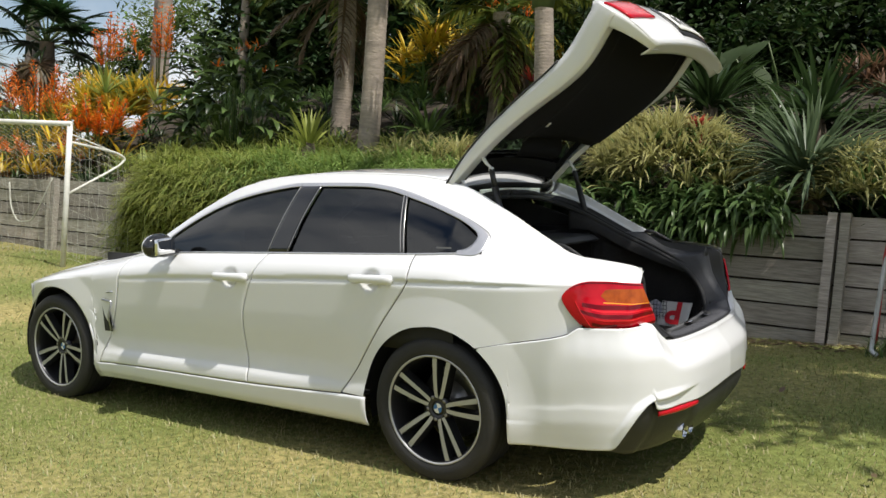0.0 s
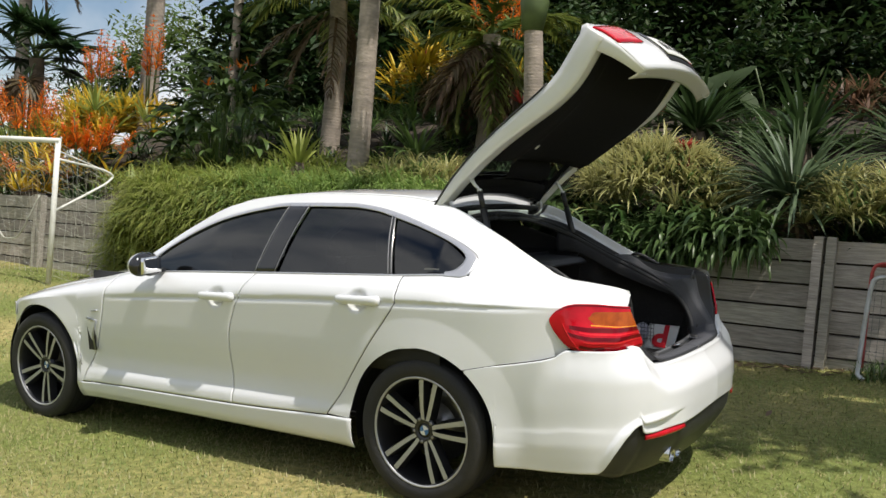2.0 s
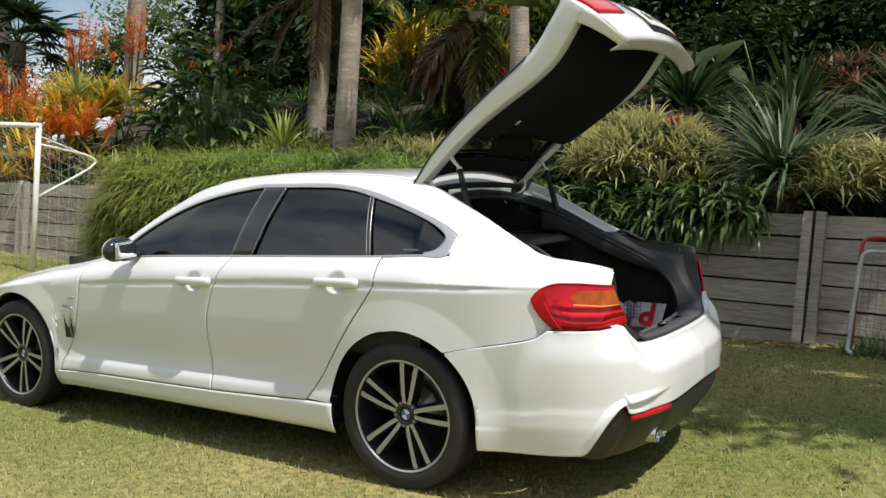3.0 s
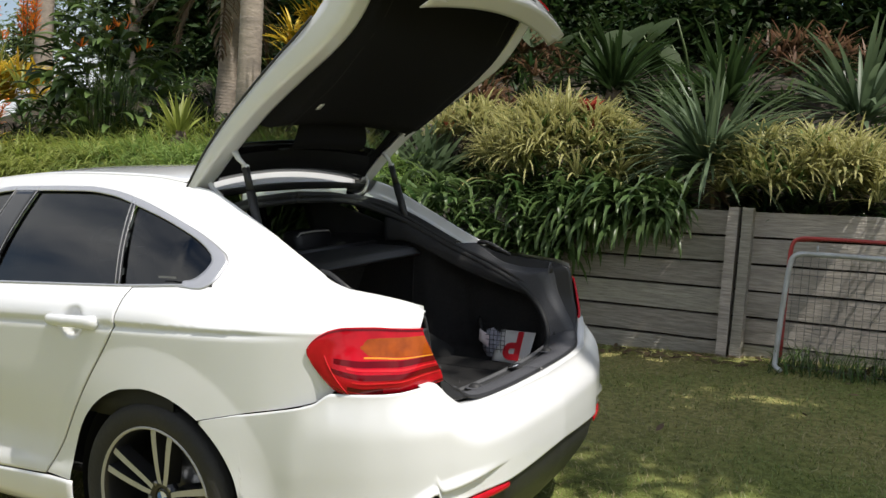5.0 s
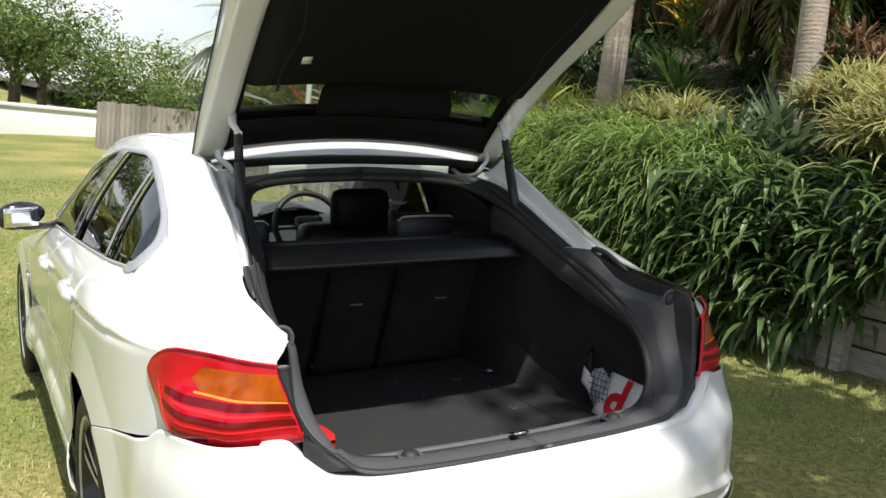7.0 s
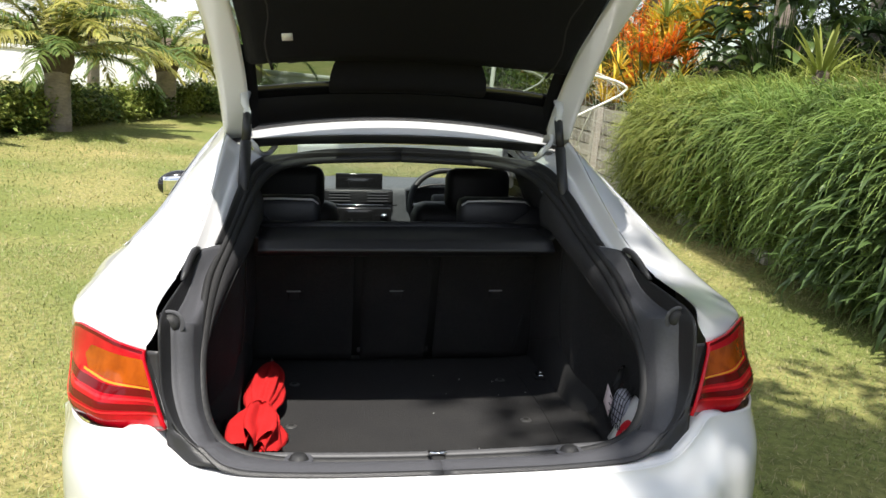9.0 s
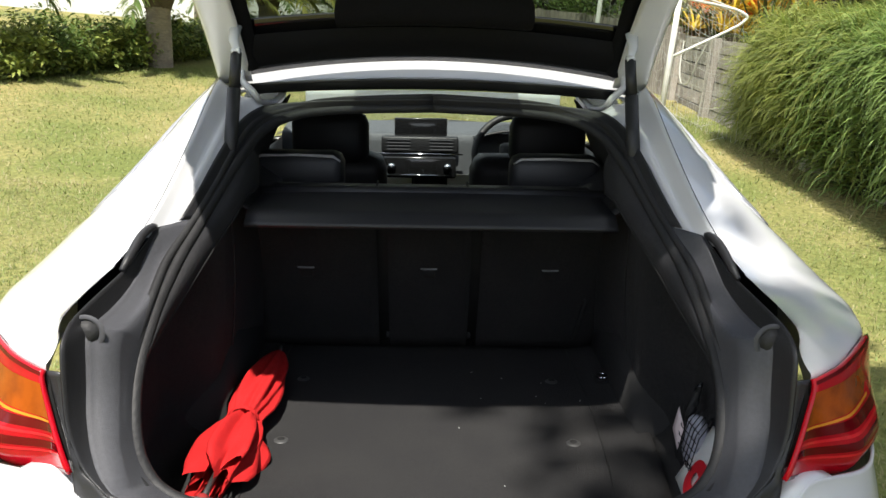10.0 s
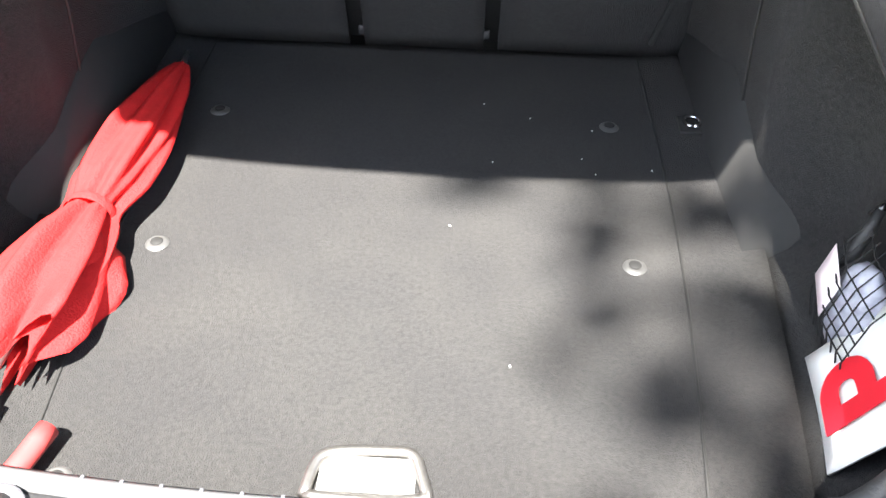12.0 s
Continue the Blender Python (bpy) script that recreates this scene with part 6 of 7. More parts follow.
# broader dark leaves hanging over the wall nearer the tail of the car
count = 3000
xs = 0.40 - 3.9 * rng.uniform(0, 1, count) ** 0.9
dens = rng.uniform(0, 1, count)
pts = np.stack([xs, np.array([wall_y(x) for x in xs]) + rng.uniform(-0.30, 0.35, count) - 0.32 * np.clip((-0.8 - xs) / 1.0, 0, 1), 0 * xs], -1)
pts[:, 2] = [wall_top(x) - (1.05 * d**0.8) * max(0.28, min(1.12, (0.15 - x) * 0.75)) + 0.12 for x, d in zip(xs, dens)]
hang = leaf_batch(pts, rng.normal(-math.pi / 2, 0.8, count), rng.uniform(-0.2, 1.1, count), rng.uniform(0.28, 0.52, count), rng.uniform(0.036, 0.056, count), rng.uniform(0.9, 2.2, count), 5, 3, "strap", 0.4, 0.14)
tagged(leaf_object("hanging_lilies", hang, LILY_LEAF), "green strap leaves hanging down over the sleeper wall", "groundcover", kind="stuff")


def plant(name, label, category, group=""):
    return thing(name, label, category, group)


def bromeliad_mound(at, radii, count, label):
    p = plant("bromeliad_mound", label, "bromeliad", "bromeliads on the bank")
    how = dict(el=(0.1, 1.35), droop=(0.5, 1.5), spread=0.02, seg=4, across=3, fold=0.10)
    leaf_object("leaves", clump(at, radii, int(count * 1.25), 20, 0.36, 0.023, **how), VARIEGATED, p)
    leaf_object("inner_leaves", clump(at, [r * 0.94 for r in radii], count // 3, 14, 0.34, 0.024, **how), GREEN_MID, p)
    for _ in range(max(3, count // 16)):
        leaf_object("pink_heart", clump((at[0], at[1] - 0.1, at[2] + 0.06), [r * 0.75 for r in radii], 1, 9, 0.20, 0.035, el=(0.7, 1.4), droop=(0.2, 0.8), spread=0.01, seg=3, across=3, fold=0.1), PINKISH, p)
    return p


bromeliad_mound((-0.84, 4.55, 1.42), (0.80, 0.62, 0.72), 150, "variegated green and cream bromeliad mound with pink hearts above the wall")
bromeliad_mound((1.25, 4.42, 1.42), (0.66, 0.52, 0.48), 95, "variegated green and cream bromeliad mound beside the wall post")
bromeliad_mound((-3.9, 4.75, 1.50), (0.75, 0.50, 0.38), 40, "low variegated bromeliad mound behind the car roof")
bromeliad_mound((-2.05, 5.15, 1.75), (0.55, 0.45, 0.42), 34, "small variegated bromeliad mound on the bank")


def big_rosette(at, n, length, width, label, mat=GREEN_BLUE, name="cycad", el=(0.0, 1.35), droop=(0.2, 0.9), skirt=18):
    p = plant(name, label, name)
    part("stem", tube([(at[0], at[1], at[2] - 0.35), (at[0], at[1], at[2] - 0.1), (at[0], at[1], at[2] + 0.12)], [0.13, 0.12, 0.07], 12), BROWN_BARK, p)
    az = rng.uniform(0, math.tau, n)
    b = np.array(at) + np.stack([0.05 * np.cos(az), 0.05 * np.sin(az), rng.uniform(0, 0.12, n)], -1)
    for i in range(n):
        leaf_object("leaf", leaf_batch(b[i : i + 1], az[i], rng.uniform(*el), length * rng.uniform(0.75, 1.1), width * rng.uniform(0.85, 1.15), rng.uniform(*droop), 7, 3, "strap", 0.3, 0.18), mat, p)
    if skirt:
        leaf_object("dry_skirt", rosette((at[0], at[1], at[2] - 0.05), skirt, length * 0.42, width * 0.8, el=(-1.2, -0.2), droop=(0.2, 0.8)), DRY_LEAF, p, "dry brown skirt of old leaves")
    return p


big_rosette((0.47, 4.50, 1.62), 230, 1.0, 0.040, "large blue-green rosette plant with a dry brown skirt above the wall", name="rosette_plant", el=(-0.1, 1.25), droop=(0.4, 1.3))
for x, yy, n in ((-2.35, 4.75, 70), (-2.85, 4.50, 46), (-2.45, 4.35, 40)):
    big_rosette((x, yy, bz(x, yy) + 0.06), n, 0.78, 0.066, "grey-green strap-leaved plant on the bank", GREEN_BLUE, "strap_plant", el=(0.15, 1.4), droop=(0.1, 0.8), skirt=0)
big_rosette((-6.2, 5.0, 1.78), 24, 0.62, 0.055, "small upright green strap-leaved plant on the bank", GREEN_LIME, "strap_plant", el=(0.5, 1.5), droop=(0.1, 0.5), skirt=0)
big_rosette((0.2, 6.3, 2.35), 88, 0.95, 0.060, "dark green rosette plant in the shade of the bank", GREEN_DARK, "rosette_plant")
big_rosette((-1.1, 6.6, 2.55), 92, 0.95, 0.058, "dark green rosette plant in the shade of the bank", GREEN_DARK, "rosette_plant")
big_rosette((1.5, 5.7, 2.15), 80, 0.95, 0.060, "blue-green rosette plant in the shade of the bank", GREEN_BLUE, "rosette_plant")
big_rosette((-4.6, 5.6, 2.0), 60, 0.7, 0.05, "green rosette plant among the palms", GREEN_MID, "rosette_plant")

for at, r, c, lab in (((-2.6, 5.85, 2.15), (0.55, 0.45, 0.45), 34, "bronze bromeliad mound on the bank"), ((-2.25, 6.7, 2.65), (0.60, 0.5, 0.55), 36, "bronze-tipped bromeliad mound high on the bank"), ((-3.3, 6.2, 2.25), (0.35, 0.3, 0.35), 14, "small bronze bromeliad mound on the bank"), ((0.9, 6.9, 2.75), (0.6, 0.5, 0.4), 26, "bronze bromeliad mound in deep shade")):
    p = plant("bronze_bromeliad", lab, "bromeliad", "bromeliads on the bank")
    leaf_object("leaves", clump(at, r, c, 13, 0.32, 0.032, el=(0.2, 1.35), droop=(0.4, 1.3), spread=0.02), BROWNISH, p)
    leaf_object("green_leaves", clump(at, r, c // 2, 11, 0.30, 0.03, el=(0.2, 1.2), droop=(0.4, 1.3), spread=0.02), GREEN_DARK, p)
for at in ((-3.55, 6.5, 2.95), (-0.55, 4.35, 2.12), (-5.9, 7.6, 3.9)):
    p = plant("red_bromeliad", "red-hearted bromeliad rosette among green leaves", "bromeliad", "bromeliads on the bank")
    leaf_object("leaves", rosette(at, 18, 0.15 if at[1] < 5 else 0.24, 0.034, el=(0.4, 1.4), droop=(0.2, 0.8), across=3, fold=0.1), RED_BRACT, p)

# tall dark paddle-leaved clump with orange flowers
for c, lab in (((-8.5, 5.8), "tall dark green paddle-leaved clump dotted with orange flowers"),):
    p = plant("paddle_leaf_clump", lab, "shrub")
    z0 = bz(*c)
    for i in range(290):
        a, e = rng.uniform(0, math.tau), math.asin(rng.uniform(0.05, 1.0))
        r = rng.uniform(0.65, 1.0)
        tip = np.array([c[0] + 1.25 * r * math.cos(a) * math.cos(e), c[1] + 0.95 * r * math.sin(a) * math.cos(e), z0 + 0.15 + 1.95 * r * math.sin(e)])
        az = a + rng.normal(0, 0.45)
        L = rng.uniform(0.34, 0.58)
        root = np.array([[c[0] + 0.35 * math.cos(a), c[1] + 0.3 * math.sin(a), z0]])
        d = tip - root[0]
        st = float(np.linalg.norm(d))
        bl = [leaf_batch(root, math.atan2(d[1], d[0]), math.asin(d[2] / st), st, 0.018, 0.02, 2, 2, "blade"), leaf_batch(tip[None], az, rng.uniform(0.1, 0.9), L, rng.uniform(0.085, 0.135), rng.uniform(0.9, 1.9), 6, 3, "paddle", 0.5, 0.2)]
        leaf_object("paddle_leaf", bl, GREEN_MID if i % 3 else GREEN_DARK, p)
    for i in range(9):
        a, r = rng.uniform(0, math.tau), rng.uniform(0.4, 1.0)
        at = (c[0] + r * math.cos(a), c[1] - 0.3 + r * math.sin(a) * 0.7, z0 + rng.uniform(1.2, 1.95))
        leaf_object("flower", rosette(at, 6, 0.15, 0.03, el=(0.3, 1.3), droop=(0.0, 0.4), seg=2), ORANGE, p, "orange flower")
# shrubs of orange bracts and yellow straps
for at, r, n, lab in (((-11.6, 5.7, 1.95), (1.15, 0.7, 1.15), 40, "golden-yellow strap-leaved bromeliad clump"), ((-12.9, 5.9, 1.7), (0.9, 0.6, 0.7), 16, "yellow-green strap-leaved bromeliad clump")):
    p = plant("golden_bromeliad", lab, "bromeliad", "bromeliads on the bank")
    for i in range(n):
        q = rng.normal(size=2) * 0.42
        leaf_object("rosette", rosette((at[0] + q[0] * r[0], at[1] + q[1] * r[1], at[2] + rng.uniform(0.1, 0.7) * r[2]), 17, 0.62, 0.055, el=(0.3, 1.45), droop=(0.1, 0.8), across=3, fold=0.12, seg=5), YELLOW_LEAF if rng.uniform() < 0.72 else GREEN_LIME, p)


def flower_spray(at, h, n, spread, mat, label):
    p = plant("flowering_bromeliad", label, "bromeliad", "bromeliads on the bank")
    for i in range(n):
        q = rng.normal(size=2) * spread
        foot = Vector((at[0] + q[0] * 0.4, at[1] + q[1] * 0.4, at[2]))
        head = Vector((at[0] + q[0], at[1] + q[1], at[2] + h * rng.uniform(0.75, 1.1)))
        bl = []
        for k in range(11):
            c = foot.lerp(head, 0.52 + 0.48 * k / 10)
            bl.append(rosette(c, 7, 0.17 * (1.15 - k / 12), 0.026, el=(0.1, 1.0), droop=(-0.3, 0.5), seg=2))
        sp = leaf_object("flower_spike", bl, mat, p)
        part("stalk", tube([foot, foot.lerp(head, 0.6), head], [0.012, 0.010, 0.006], 6), STEM_GREEN, sp)
    leaf_object("leaves", [rosette((at[0] + a, at[1] + b, at[2]), 16, 0.55, 0.05, el=(0.3, 1.4), droop=(0.2, 1.0)) for a, b in rng.normal(size=(5, 2)) * spread], YELLOW_LEAF, p)
    return p


flower_spray((-12.4, 6.2, 2.7), 1.55, 8, 0.20, ORANGE, "tall orange bromeliad flower spikes")
flower_spray((-11.0, 6.2, 2.7), 1.60, 7, 0.18, ORANGE, "tall orange bromeliad flower spikes")
flower_spray((-13.4, 5.4, 1.75), 1.35, 24, 0.55, ORANGE, "broad mass of orange bromeliad flowers")
flower_spray((-10.9, 4.9, 1.5), 0.95, 14, 0.38, ORANGE, "orange bromeliad flowers low on the bank")
flower_spray((-12.3, 4.9, 1.15), 0.75, 7, 0.40, ORANGE, "orange bromeliad flowers above the wall")
flower_spray((-5.0, 8.6, 3.7), 1.6, 8, 0.45, ORANGE, "orange bracts high on the bank")
p = plant("yellow_croton", "yellow and green strap-leaved shrub high on the bank", "shrub")
leaf_object("leaves", clump((-5.5, 7.0, 2.9), (0.7, 0.5, 0.9), 26, 14, 0.5, 0.05, el=(0.0, 1.3), droop=(0.2, 1.0)), YELLOW_LEAF, p)
leaf_object("green_leaves", clump((-5.5, 7.1, 2.6), (0.8, 0.6, 0.8), 26, 14, 0.4, 0.045, el=(0.0, 1.3), droop=(0.2, 1.0)), GREEN_MID, p)

# large heart-shaped leaves in the shade
p = plant("elephant_ear", "large heart-shaped dark green leaves on tall stalks", "shrub")
for i in range(11):
    b = (-1.5 + rng.normal() * 0.5, 7.6 + rng.normal() * 0.3, bz(-1.5, 7.6))
    az, h = rng.normal(-1.4, 0.9), rng.uniform(0.45, 0.95)
    tip = Vector((b[0] + 0.35 * math.cos(az), b[1] + 0.35 * math.sin(az), b[2] + h))
    lf = leaf_object("ear_leaf", leaf_batch(np.array([tip]), az, -0.5, 0.50, 0.38, 0.6, 8, 5, "paddle", 0.3, 0.06), TREE_LEAF, p)
    part("stalk", tube([b, tuple(Vector(b).lerp(tip, 0.5) + Vector((0, 0, 0.1))), tuple(tip)], [0.02, 0.016, 0.012], 6), STEM_GREEN, lf)

# palms on the bank
palmA = feather_palm("slim palm with a grey ringed trunk on the bank", (-5.45, 5.35, bz(-5.45, 5.35)), 5.6, 0.150, 9, 2.4, PALM_LEAF, lean=(-0.10, 0.0), crown_mat=STEM_GREEN)
palmB = feather_palm("slim palm with a grey ringed trunk and green crownshaft", (-2.80, 5.35, bz(-2.80, 5.35) + 0.15), 2.05, 0.132, 8, 2.3, PALM_LEAF, lean=(-0.08, 0.0), crown_mat=STEM_GREEN, el=(0.5, 1.3))
palmC = feather_palm("palm with a brown fibrous trunk and hanging dry fronds", (-7.4, 7.0, bz(-7.4, 7.0)), 2.5, 0.17, 12, 2.1, PALM_LEAF, dead=7, el=(-0.1, 1.2))
feather_palm("squat palm with drooping fronds on the bank", (-4.35, 6.9, bz(-4.35, 6.9)), 1.75, 0.15, 16, 1.8, PALM_LEAF, dead=18, el=(-1.0, 0.9))
feather_palm("tall palm at the top of the bank", (-14.6, 9.0, bz(-14, 9.0)), 6.5, 0.19, 10, 2.6, PALM_LEAF, dead=3)
feather_palm("tall palm at the top of the bank", (-15.2, 9.4, bz(-14, 9.4)), 6.0, 0.19, 10, 2.6, PALM_LEAF, dead=2)
feather_palm("thin grey palm at the top of the bank", (-13.0, 10.0, bz(-13, 10.0)), 6.8, 0.11, 9, 2.2, PALM_LEAF)
fan_palm("green fan palm at the far end of the bank", (-16.5, 7.4, bz(-14, 7.0) - 0.3), 2.6, 0.16, 16, 0.85, 0.9, GREEN_DARK, dead=4)
fan_palm("silver-leaved fan palm beyond the goal", (-18.4, 5.65, 0.9), 1.75, 0.24, 40, 1.25, 1.45, SILVER, hang=0.75)
feather_palm("weeping palm at the far end of the bank", (-18.5, 8.2, 2.6), 4.6, 0.17, 12, 2.4, PALM_LEAF, dead=4)

# low filling plants over the bank
fill = []
for _ in range(520):
    x, y = rng.uniform(-15, 3), 4.3 + 5.2 * rng.uniform() ** 0.8
    if abs(x + 0.84) < 0.7 and y < 5:
        continue
    fill.append(rosette((x, y, bz(x, y) - 0.02), 16, rng.uniform(0.25, 0.55), 0.035, el=(0.1, 1.4), droop=(0.4, 1.6)))
for _ in range(150):
    x, y = rng.uniform(-3.2, 2.6), rng.uniform(4.2, 5.6)
    fill.insert(int(rng.integers(0, len(fill))), rosette((x, y, bz(x, y) - 0.02), 18, rng.uniform(0.22, 0.42), 0.034, el=(0.0, 1.4), droop=(0.4, 1.6)))
cut = len(fill) // 3
tagged(leaf_object("bank_undergrowth", fill[:cut], GREEN_MID), "mixed low green plants covering the bank", "undergrowth", kind="stuff")
tagged(leaf_object("bank_undergrowth", fill[cut:], GREEN_DARK), "mixed low dark plants covering the bank", "undergrowth", kind="stuff")
# dark thicket along the top of the bank
thick = [foliage_cloud((x + rng.normal() * 0.3, 8.6 + rng.uniform(0, 1.6), 3.3 + rng.uniform(0, 0.9)), (1.1, 0.9, 1.1), 2200, 0.15, shell=0.15) for x in np.arange(-6.5, 5.5, 0.8)]
thick += [foliage_cloud((x + rng.normal() * 0.3, 10.2 + rng.uniform(0, 1.5), 5.0 + rng.uniform(0, 1.2)), (1.5, 1.2, 1.5), 2400, 0.18, shell=0.15) for x in np.arange(-5.5, 7.0, 0.95)]
thick += [foliage_cloud((x + rng.normal() * 0.3, 11.5 + rng.uniform(0, 1.5), 7.4 + rng.uniform(0, 1.2)), (1.7, 1.3, 1.6), 1800, 0.2, shell=0.15) for x in np.arange(-5.0, 8.0, 1.2)]
thick += [foliage_cloud((x + rng.normal() * 0.4, 9.6 + rng.uniform(0, 2.0), 3.6 + rng.uniform(0, 0.9)), (1.2, 1.0, 0.9), 1200, 0.16, shell=0.2) for x in np.arange(-13.0, -6.5, 1.0)]
thick += [foliage_cloud((x + rng.normal() * 0.3, 10.6 + rng.uniform(0, 1.2), 4.6 + rng.uniform(-0.6, 0.9)), (1.5, 0.9, 1.5), 1500, 0.34, shell=0.1) for x in np.arange(-13.5, 6.5, 1.0)]
tagged(leaf_object("thicket", thick, TREE_LEAF), "dense dark shrubs and trees along the top of the bank", "thicket", kind="stuff")
back_row = [foliage_cloud((x + rng.normal() * 0.5, 12.5 + rng.uniform(0, 2.5), rng.uniform(3.6, 6.8)), (1.5, 1.2, 1.1), 900, 0.2, shell=0.2) for x in np.arange(-22.0, -5.5, 0.75)]
tagged(leaf_object("back_thicket", back_row, FAR_LEAF), "broken row of green trees behind the bank", "thicket", kind="stuff")
far = [foliage_cloud((x, 13 + rng.uniform(0, 4), 4.2 + rng.uniform(-0.8, 0.8)), (1.8, 1.5, 1.2), 700, 0.2, shell=0.3) for x in np.arange(-24, -8, 1.8)]
tagged(leaf_object("far_thicket", far, TREE_LEAF), "dark shrubs beyond the bank", "thicket", kind="stuff")

# ---- football goal beside the wall ----
GOAL_WHITE = material("goal_paint", (0.72, 0.72, 0.68), 0.45, stain=0.4, stain_scale=6, stain_colour=(0.45, 0.43, 0.38), grain=0.2)
NET = material("net_cord", (0.50, 0.50, 0.44), 0.8, grain=0.3)
goal = thing("football_goal", "small white tubular football goal with a sagging net on the lawn", "goal")
ga, gb = Vector((-8.52, 2.84, 0)), Vector((-11.3, 2.43, 0))
for p in (ga, gb):
    p.z = ground_z(p.x, p.y)
back = Vector((0.08, 0.82, 0))
for p in (ga, gb):
    t = p + Vector((0, 0, 1.93))
    part("goal_post", tube([p - Vector((0, 0, 0.05)), p + Vector((0, 0, 0.9)), t], 0.036, 12), GOAL_WHITE, goal)
    arm = smooth_path([tuple(p + Vector((0, 0, 1.69))), tuple(p + back * 0.85 + Vector((0, 0, 1.60))), tuple(p + back + Vector((0, 0, 1.53))), tuple(p + back * 0.93 + Vector((0, 0, 1.45))), tuple(p + Vector((0, 0, 0.98)))], 18)
    part("goal_arm", tube(arm, 0.017, 8), GOAL_WHITE, goal)
    part("goal_stay", tube([p + Vector((0, 0, 1.80)), p + back * 0.85 + Vector((0, 0, 1.60))], 0.010, 8), GOAL_WHITE, goal)
part("crossbar", tube([ga + Vector((0.03, 0, 1.93)), gb + Vector((-0.03, 0, 1.93))], 0.036, 12), GOAL_WHITE, goal)
bm = bmesh.new()
top_l, top_r = ga + back + Vector((0, 0, 1.53)), gb + back + Vector((0, 0, 1.53))
for i in range(25):
    a = top_l.lerp(top_r, i / 24)
    f = ga.lerp(gb, i / 24)
    sag = 0.10 * math.sin(i * 0.9)
    line = [f + Vector((0, 0, 1.92)), a + Vector((0, -0.05, 0)), a + Vector((sag, 0.05, -0.5)), a + Vector((-sag, 0.12, -1.1)), a + Vector((0, 0.14, -1.5 - a.z + ground_z(a.x, a.y) + 1.5 if False else -1.52))]
    tube(line, 0.0022, 4, bm, cap=False)
for j in range(13):
    h = 1.5 * j / 12
    tube([top_l.lerp(top_r, i / 16) + Vector((0, 0.02 + 0.10 * h, -h - 0.06 * math.sin(i * 1.7 + j))) for i in range(17)], 0.0022, 4, bm, cap=False)
for p in (ga, gb):
    for j in range(9):
        tube([p + Vector((0, 0, 1.9 - 0.22 * j)), p + back * min(1, 0.4 + 0.2 * j) * 0.6 + Vector((0.02, 0, 1.70 - 0.215 * j)), p + back + Vector((0, 0, 1.53 - 0.18 * j))], 0.0022, 4, bm, cap=False)
    for k in range(1, 6):
        tube([p + back * k / 6 + Vector((0.01 * k, 0, 1.88 - 0.06 * k)), p + back * k / 6 + Vector((0.03, 0.03, 1.0)), p + back * (k / 6) + Vector((0, 0.05, 0.1))], 0.0022, 4, bm, cap=False)
part("net", bm, NET, goal, "pale cord net")
rope = smooth_path([(-10.6, 3.95, 1.12), (-10.75, 3.88, 0.75), (-11.0, 3.86, 0.42), (-11.3, 3.86, 0.38), (-11.6, 3.88, 0.6), (-11.75, 3.92, 1.0)], 24)
tagged(part("hanging_rope", tube(rope, 0.012, 6), NET), "pale rope hanging in a loop against the sleeper wall", "rope")

# ---- tubular frame with wire mesh by the wall ----
PIPE = material("pale_pipe", (0.50, 0.52, 0.53), 0.4, metal=0.3, stain=0.5, stain_scale=8, stain_colour=(0.30, 0.28, 0.25), grain=0.2)
RED_PIPE = material("red_pipe", (0.42, 0.05, 0.045), 0.45, stain=0.4, stain_scale=6, grain=0.2)
WIRE = material("wire", (0.16, 0.16, 0.16), 0.5, metal=0.5, grain=0.2)
fr = thing("mesh_frame", "pale tubular metal frame with wire mesh standing by the wall", "metal frame")
z0 = ground_z(1.25, 3.45)
y = 3.47
part("frame_pipe", tube(smooth_path([(1.30, y - 0.05, z0 + 0.02), (1.255, y - 0.02, z0 + 0.06), (1.262, y, z0 + 0.3), (1.285, y + 0.03, z0 + 0.72), (1.30, y + 0.035, z0 + 0.80), (1.36, y + 0.04, z0 + 0.835), (1.50, y + 0.04, z0 + 0.84), (2.30, y + 0.04, z0 + 0.85), (2.42, y + 0.035, z0 + 0.80), (2.44, y, z0 + 0.3), (2.44, y - 0.02, z0)], 50), 0.0185, 10), PIPE, fr)
part("frame_peg", tube([(1.455, y + 0.04, z0 + 0.85), (1.455, y + 0.04, z0 + 0.90)], 0.008, 8), PIPE, fr)
for dy in (0.0, 0.035):
    part("red_pipe", tube(smooth_path([(1.27, y + 0.06 + dy, z0 + 0.10), (1.275, y + 0.09 + dy, z0 + 0.82), (1.30, y + 0.09 + dy, z0 + 0.92), (1.37, y + 0.09 + dy, z0 + 0.945 - dy * 0.4), (1.6, y + 0.09 + dy, z0 + 0.95), (2.4, y + 0.09 + dy, z0 + 0.955), (2.45, y + 0.18 + dy, z0 + 0.1)], 40), 0.0125, 8), RED_PIPE, fr, "red pipe")
bm = bmesh.new()
for k in range(22):
    x = 1.32 + 0.05 * k
    tube([(x, y + 0.01, z0 + 0.03), (x, y + 0.038, z0 + 0.83)], 0.0018, 4, bm, cap=False)
for k in range(9):
    tube([(1.28, y + 0.01 + 0.003 * k, z0 + 0.06 + 0.09 * k), (2.43, y + 0.01 + 0.003 * k, z0 + 0.06 + 0.09 * k)], 0.0018, 4, bm, cap=False)
part("wire_mesh", bm, WIRE, fr, "thin wire mesh")
pts = np.stack([rng.uniform(1.2, 2.3, 420), rng.uniform(3.35, 3.95, 420), np.zeros(420)], -1)
